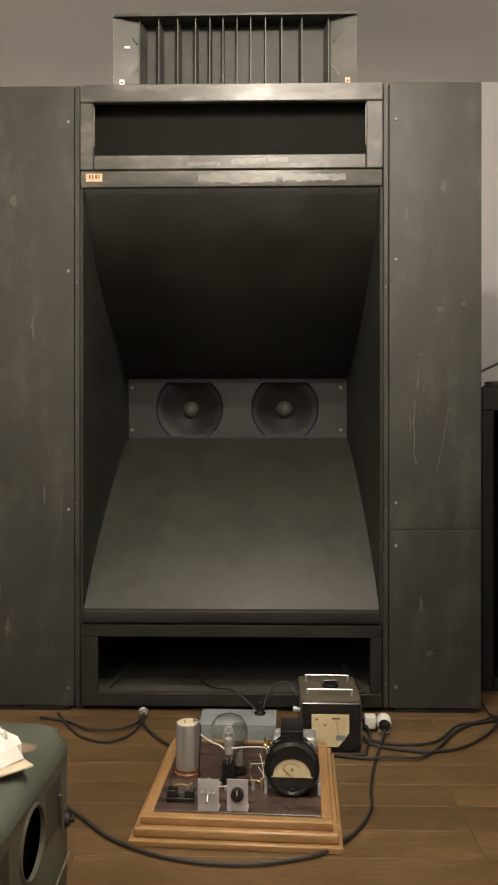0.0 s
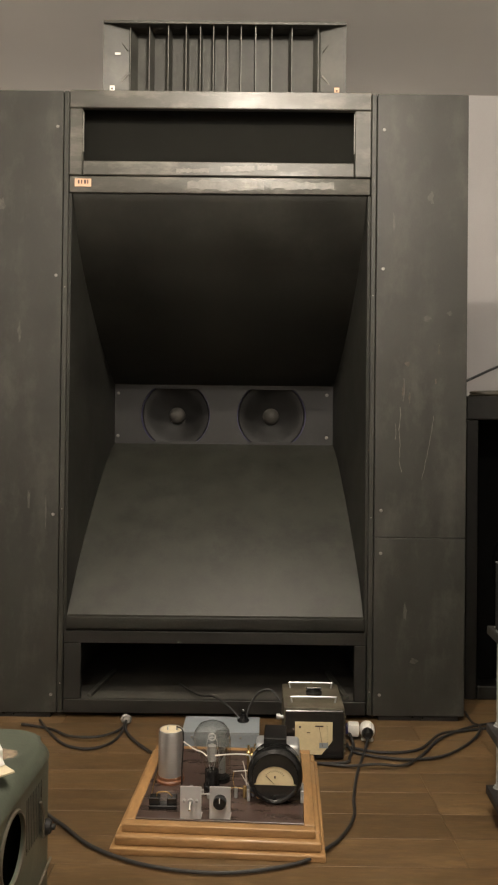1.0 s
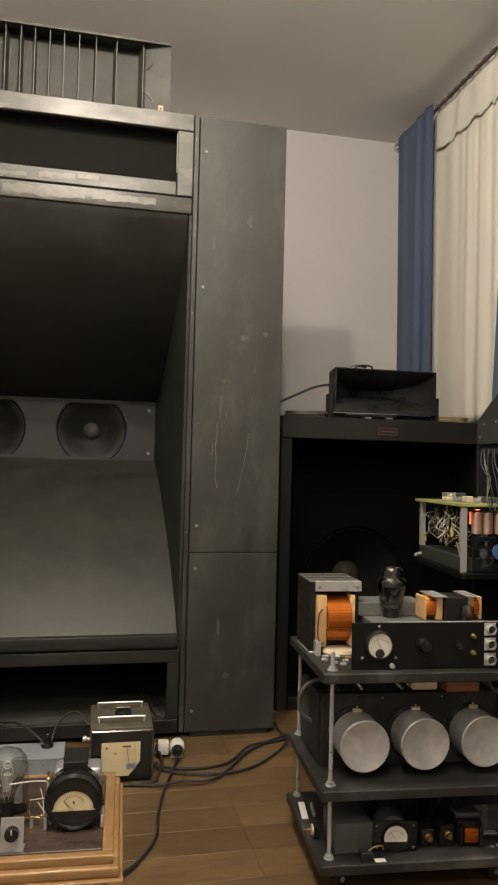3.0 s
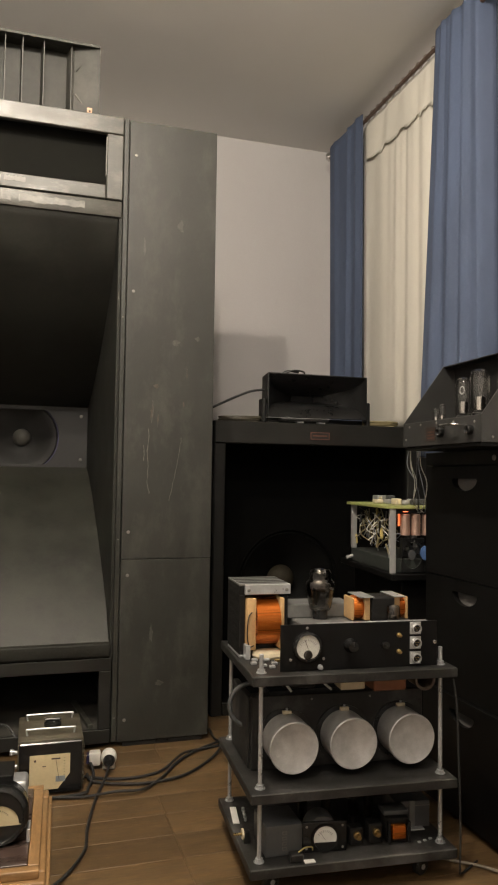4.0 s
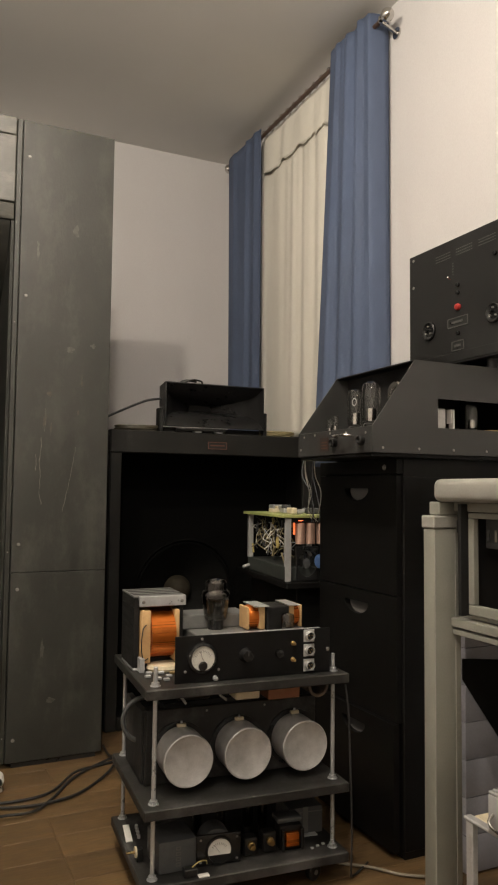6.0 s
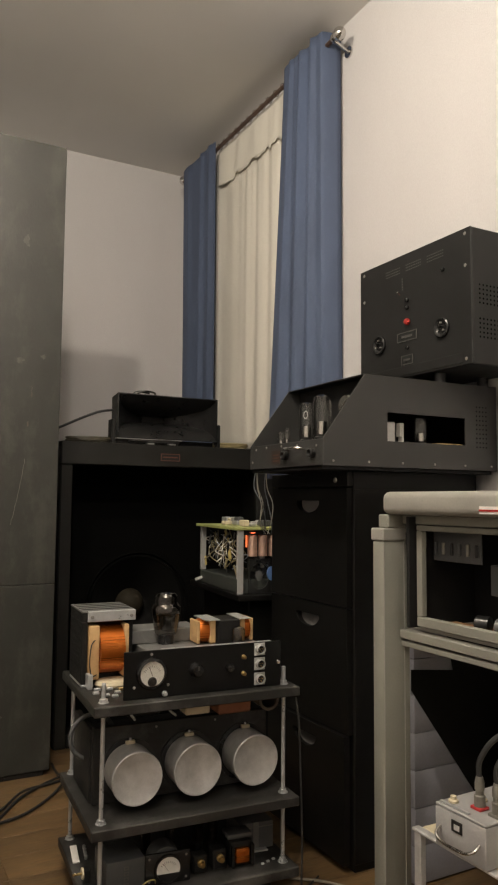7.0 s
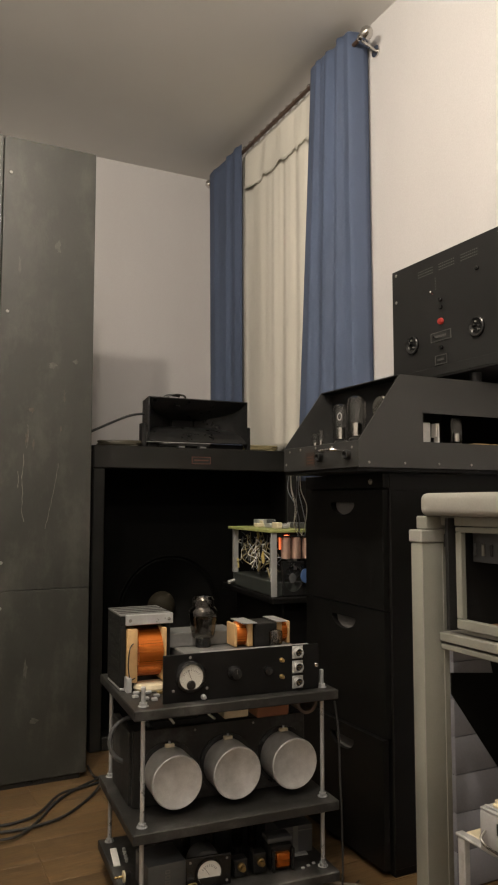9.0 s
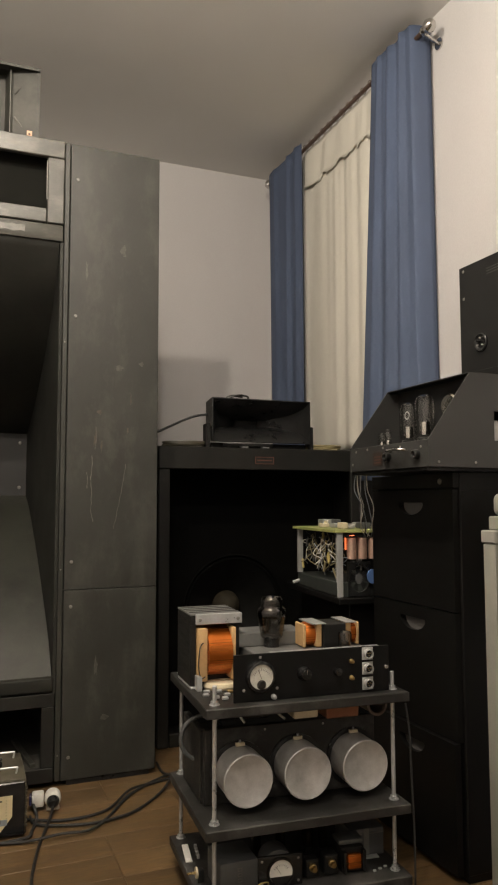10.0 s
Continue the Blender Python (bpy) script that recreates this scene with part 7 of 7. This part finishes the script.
    part("shelf_leg", box(N(), -0.020, -0.004, 0.10, 0.12, 0.0, 0.245, 0.002), ALUDULL, r)
    part("shelf_edge", box(N(), -0.022, -0.002, 0.06, 0.68, 0.2453, 0.252, 0.002), ALUDULL, r)
    part("shelf_board", box(N(), -0.0015, d - 0.06, 0.075, 0.67, 0.236, 0.252, 0.002), CREAM, r, "cream board shelf")
    return r


instrument_rack()


def grey_test_box():
    g = thing("grey_test_box", 1.200, 1.163, 0.2525, "pale grey instrument box with a handle and two thick cable sockets", "instrument", 2)
    w, d, h = 0.132, 0.20, 0.078
    part("case", box(N(), 0, d, 0, w, 0, h, 0.005, 2), PALEGREY, g)
    part("lid", box(N(), 0.001, d - 0.001, 0.001, w - 0.001, h + 0.0003, h + 0.005, 0.002), PALEGREY, g)
    part("handle", tube(N(), [(0.0, 0.016, 0.042), (-0.016, 0.018, 0.032), (-0.020, 0.04, 0.024), (-0.020, 0.09, 0.024), (-0.016, 0.112, 0.032), (0.0, 0.116, 0.042)], 0.0032, 8), CHROME, g, "chrome bail handle")
    win = part("counter_window", box(N(), -0.002, -0.0001, 0.058, 0.086, 0.044, 0.066, 0.001), BLACKPLASTIC, g)
    part("counter_mark", box(N(), -0.003, -0.0021, 0.064, 0.078, 0.049, 0.059, 0), ALUDULL, win)
    for k, (x, y, m) in enumerate(((0.050, 0.060, REDPLASTIC), (0.052, 0.018, DULLNICKEL))):
        s = part("cable_socket", box(N(), x - 0.013, x + 0.013, y - 0.013, y + 0.013, h + 0.0053, h + 0.011, 0.001), m, g)
        part("socket_body", lathe(N(), [(0.011, 0), (0.011, 0.020), (0.008, 0.022), (0.008, 0.030), (0.0095, 0.031), (0.0095, 0.044), (0.0065, 0.056)], Matrix.Translation((x, y, h + 0.0112)), 18), DULLNICKEL, s)
        part("thick_cable", tube(N(), [(x, y, h + 0.064), (x + 0.004, y, h + 0.10), (x + 0.03, y - 0.03, h + 0.15), (x + 0.10, y - 0.10, h + 0.19), (x + 0.20, y - 0.16, h + 0.19)], 0.0055, 10), RUBBER, s, "thick black cable")
    for x, y in ((0.03, 0.110), (0.085, 0.085)):
        part("thumb_nut", lathe(N(), [(0.010, 0), (0.010, 0.004), (0.006, 0.006), (0.006, 0.012), (0, 0.012)], Matrix.Translation((x, y, h + 0.0053)), 16), CREAM, g)
    for y in (0.118, 0.08):
        part("lid_bar", box(N(), 0.008, 0.014, y - 0.03, y + 0.008, h + 0.0053, h + 0.009, 0.001), ZINC, g)
    b = thing("white_instrument_box", 1.43, 1.285, 0.2525, "white enamelled box with a round cap on the rack shelf", "instrument", 4)
    part("case", box(N(), 0, 0.12, 0, 0.06, 0, 0.13, 0.006, 2), PALEGREY, b)
    part("cap", rod(N(), (0.05, 0.03, 0.1302), (0.05, 0.03, 0.155), 0.018, 20, 0.003), PALEGREY, b)
    return g


grey_test_box()


def lilac_drawers():
    c = thing("grey_drawer_unit", 1.385, 1.575, 0, "lilac-grey shallow drawer unit beside the black cabinet", "drawer unit")
    part("carcass", box(N(), 0.0, 0.37, 0.020, 0.115, 0.0, 0.64, 0.002), LILAC, c)
    for k in range(7):
        part("drawer_front", box(N(), 0.002, 0.368, 0.0, 0.0195, 0.004 + k * 0.090, 0.0928 + k * 0.090, 0.002, 2), LILAC, c)


lilac_drawers()


def rack_shadow_sheet():
    """A thin dark cut-out that paints the rack's slanting shadow on the drawer unit."""
    b = thing("rack_shadow_sheet", 1.385, 1.570, 0, "dark cut-out painting the rack's slanting shadow on the grey drawers", "sheet")
    part("sheet", prism(N(), [(-0.010, 0.470), (0.315, 0.035), (0.315, 0.0), (0.372, 0.0), (0.372, 0.64), (0.098, 0.64), (0.128, 0.506), (-0.010, 0.520)], 0.0, 0.003, XZ), DARKFILL, b)


rack_shadow_sheet()

cable("trolley_cable", [(1.100, 1.668, 0.462), (1.107, 1.664, 0.40), (1.110, 1.662, 0.30), (1.113, 1.660, 0.18), (1.114, 1.66, 0.10), (1.114, 1.662, 0.03), (1.130, 1.68, 0.006), (1.20, 1.72, 0.006)], 0.0026, RUBBER, "thin black cable hanging from the trolley to the floor")
cable("pale_cable", [(1.06, 1.86, 0.006), (1.12, 1.76, 0.006), (1.19, 1.70, 0.006), (1.24, 1.64, 0.006), (1.30, 1.60, 0.006)], 0.0038, mat("grubby_pale_cable", (0.20, 0.17, 0.125), 0.5), "grubby pale cable on the floor by the drawer cabinet")
cable("wall_cable", [(1.752, 1.60, 0.96), (1.753, 1.605, 1.05), (1.752, 1.61, 1.15), (1.75, 1.61, 1.245)], 0.006, RUBBER, "black cable running down the white wall")

# ---- floor planks ----
rng = random.Random(21)
lengths = {}


def plank_mesh(n):
    if n not in lengths:
        lengths[n] = made("plank", box(N(), 0.0004, n - 0.0004, 0.0004, 0.1216, -0.0038, 0.0, 0.0005), PLANK, False)
    return lengths[n]


y, row = SOUTH, 0
while y < NORTH - 0.01:
    known = 1.80 < y < 2.2
    x = 0.52 - 3.6 if known else WEST - rng.choice((0.0, 0.2, 0.4, 0.6, 0.8))
    while x < EAST:
        n = 1.2 if known else rng.choice((1.0, 1.2, 1.2, 1.4))
        a, b = max(x, WEST), min(x + n, EAST)
        if b - a > 0.02:
            p = new("plank", plank_mesh(round(b - a, 3)))
            p.parent = floor
            p.location = (a, y, 0)
        x += n
    y += 0.122
    row += 1
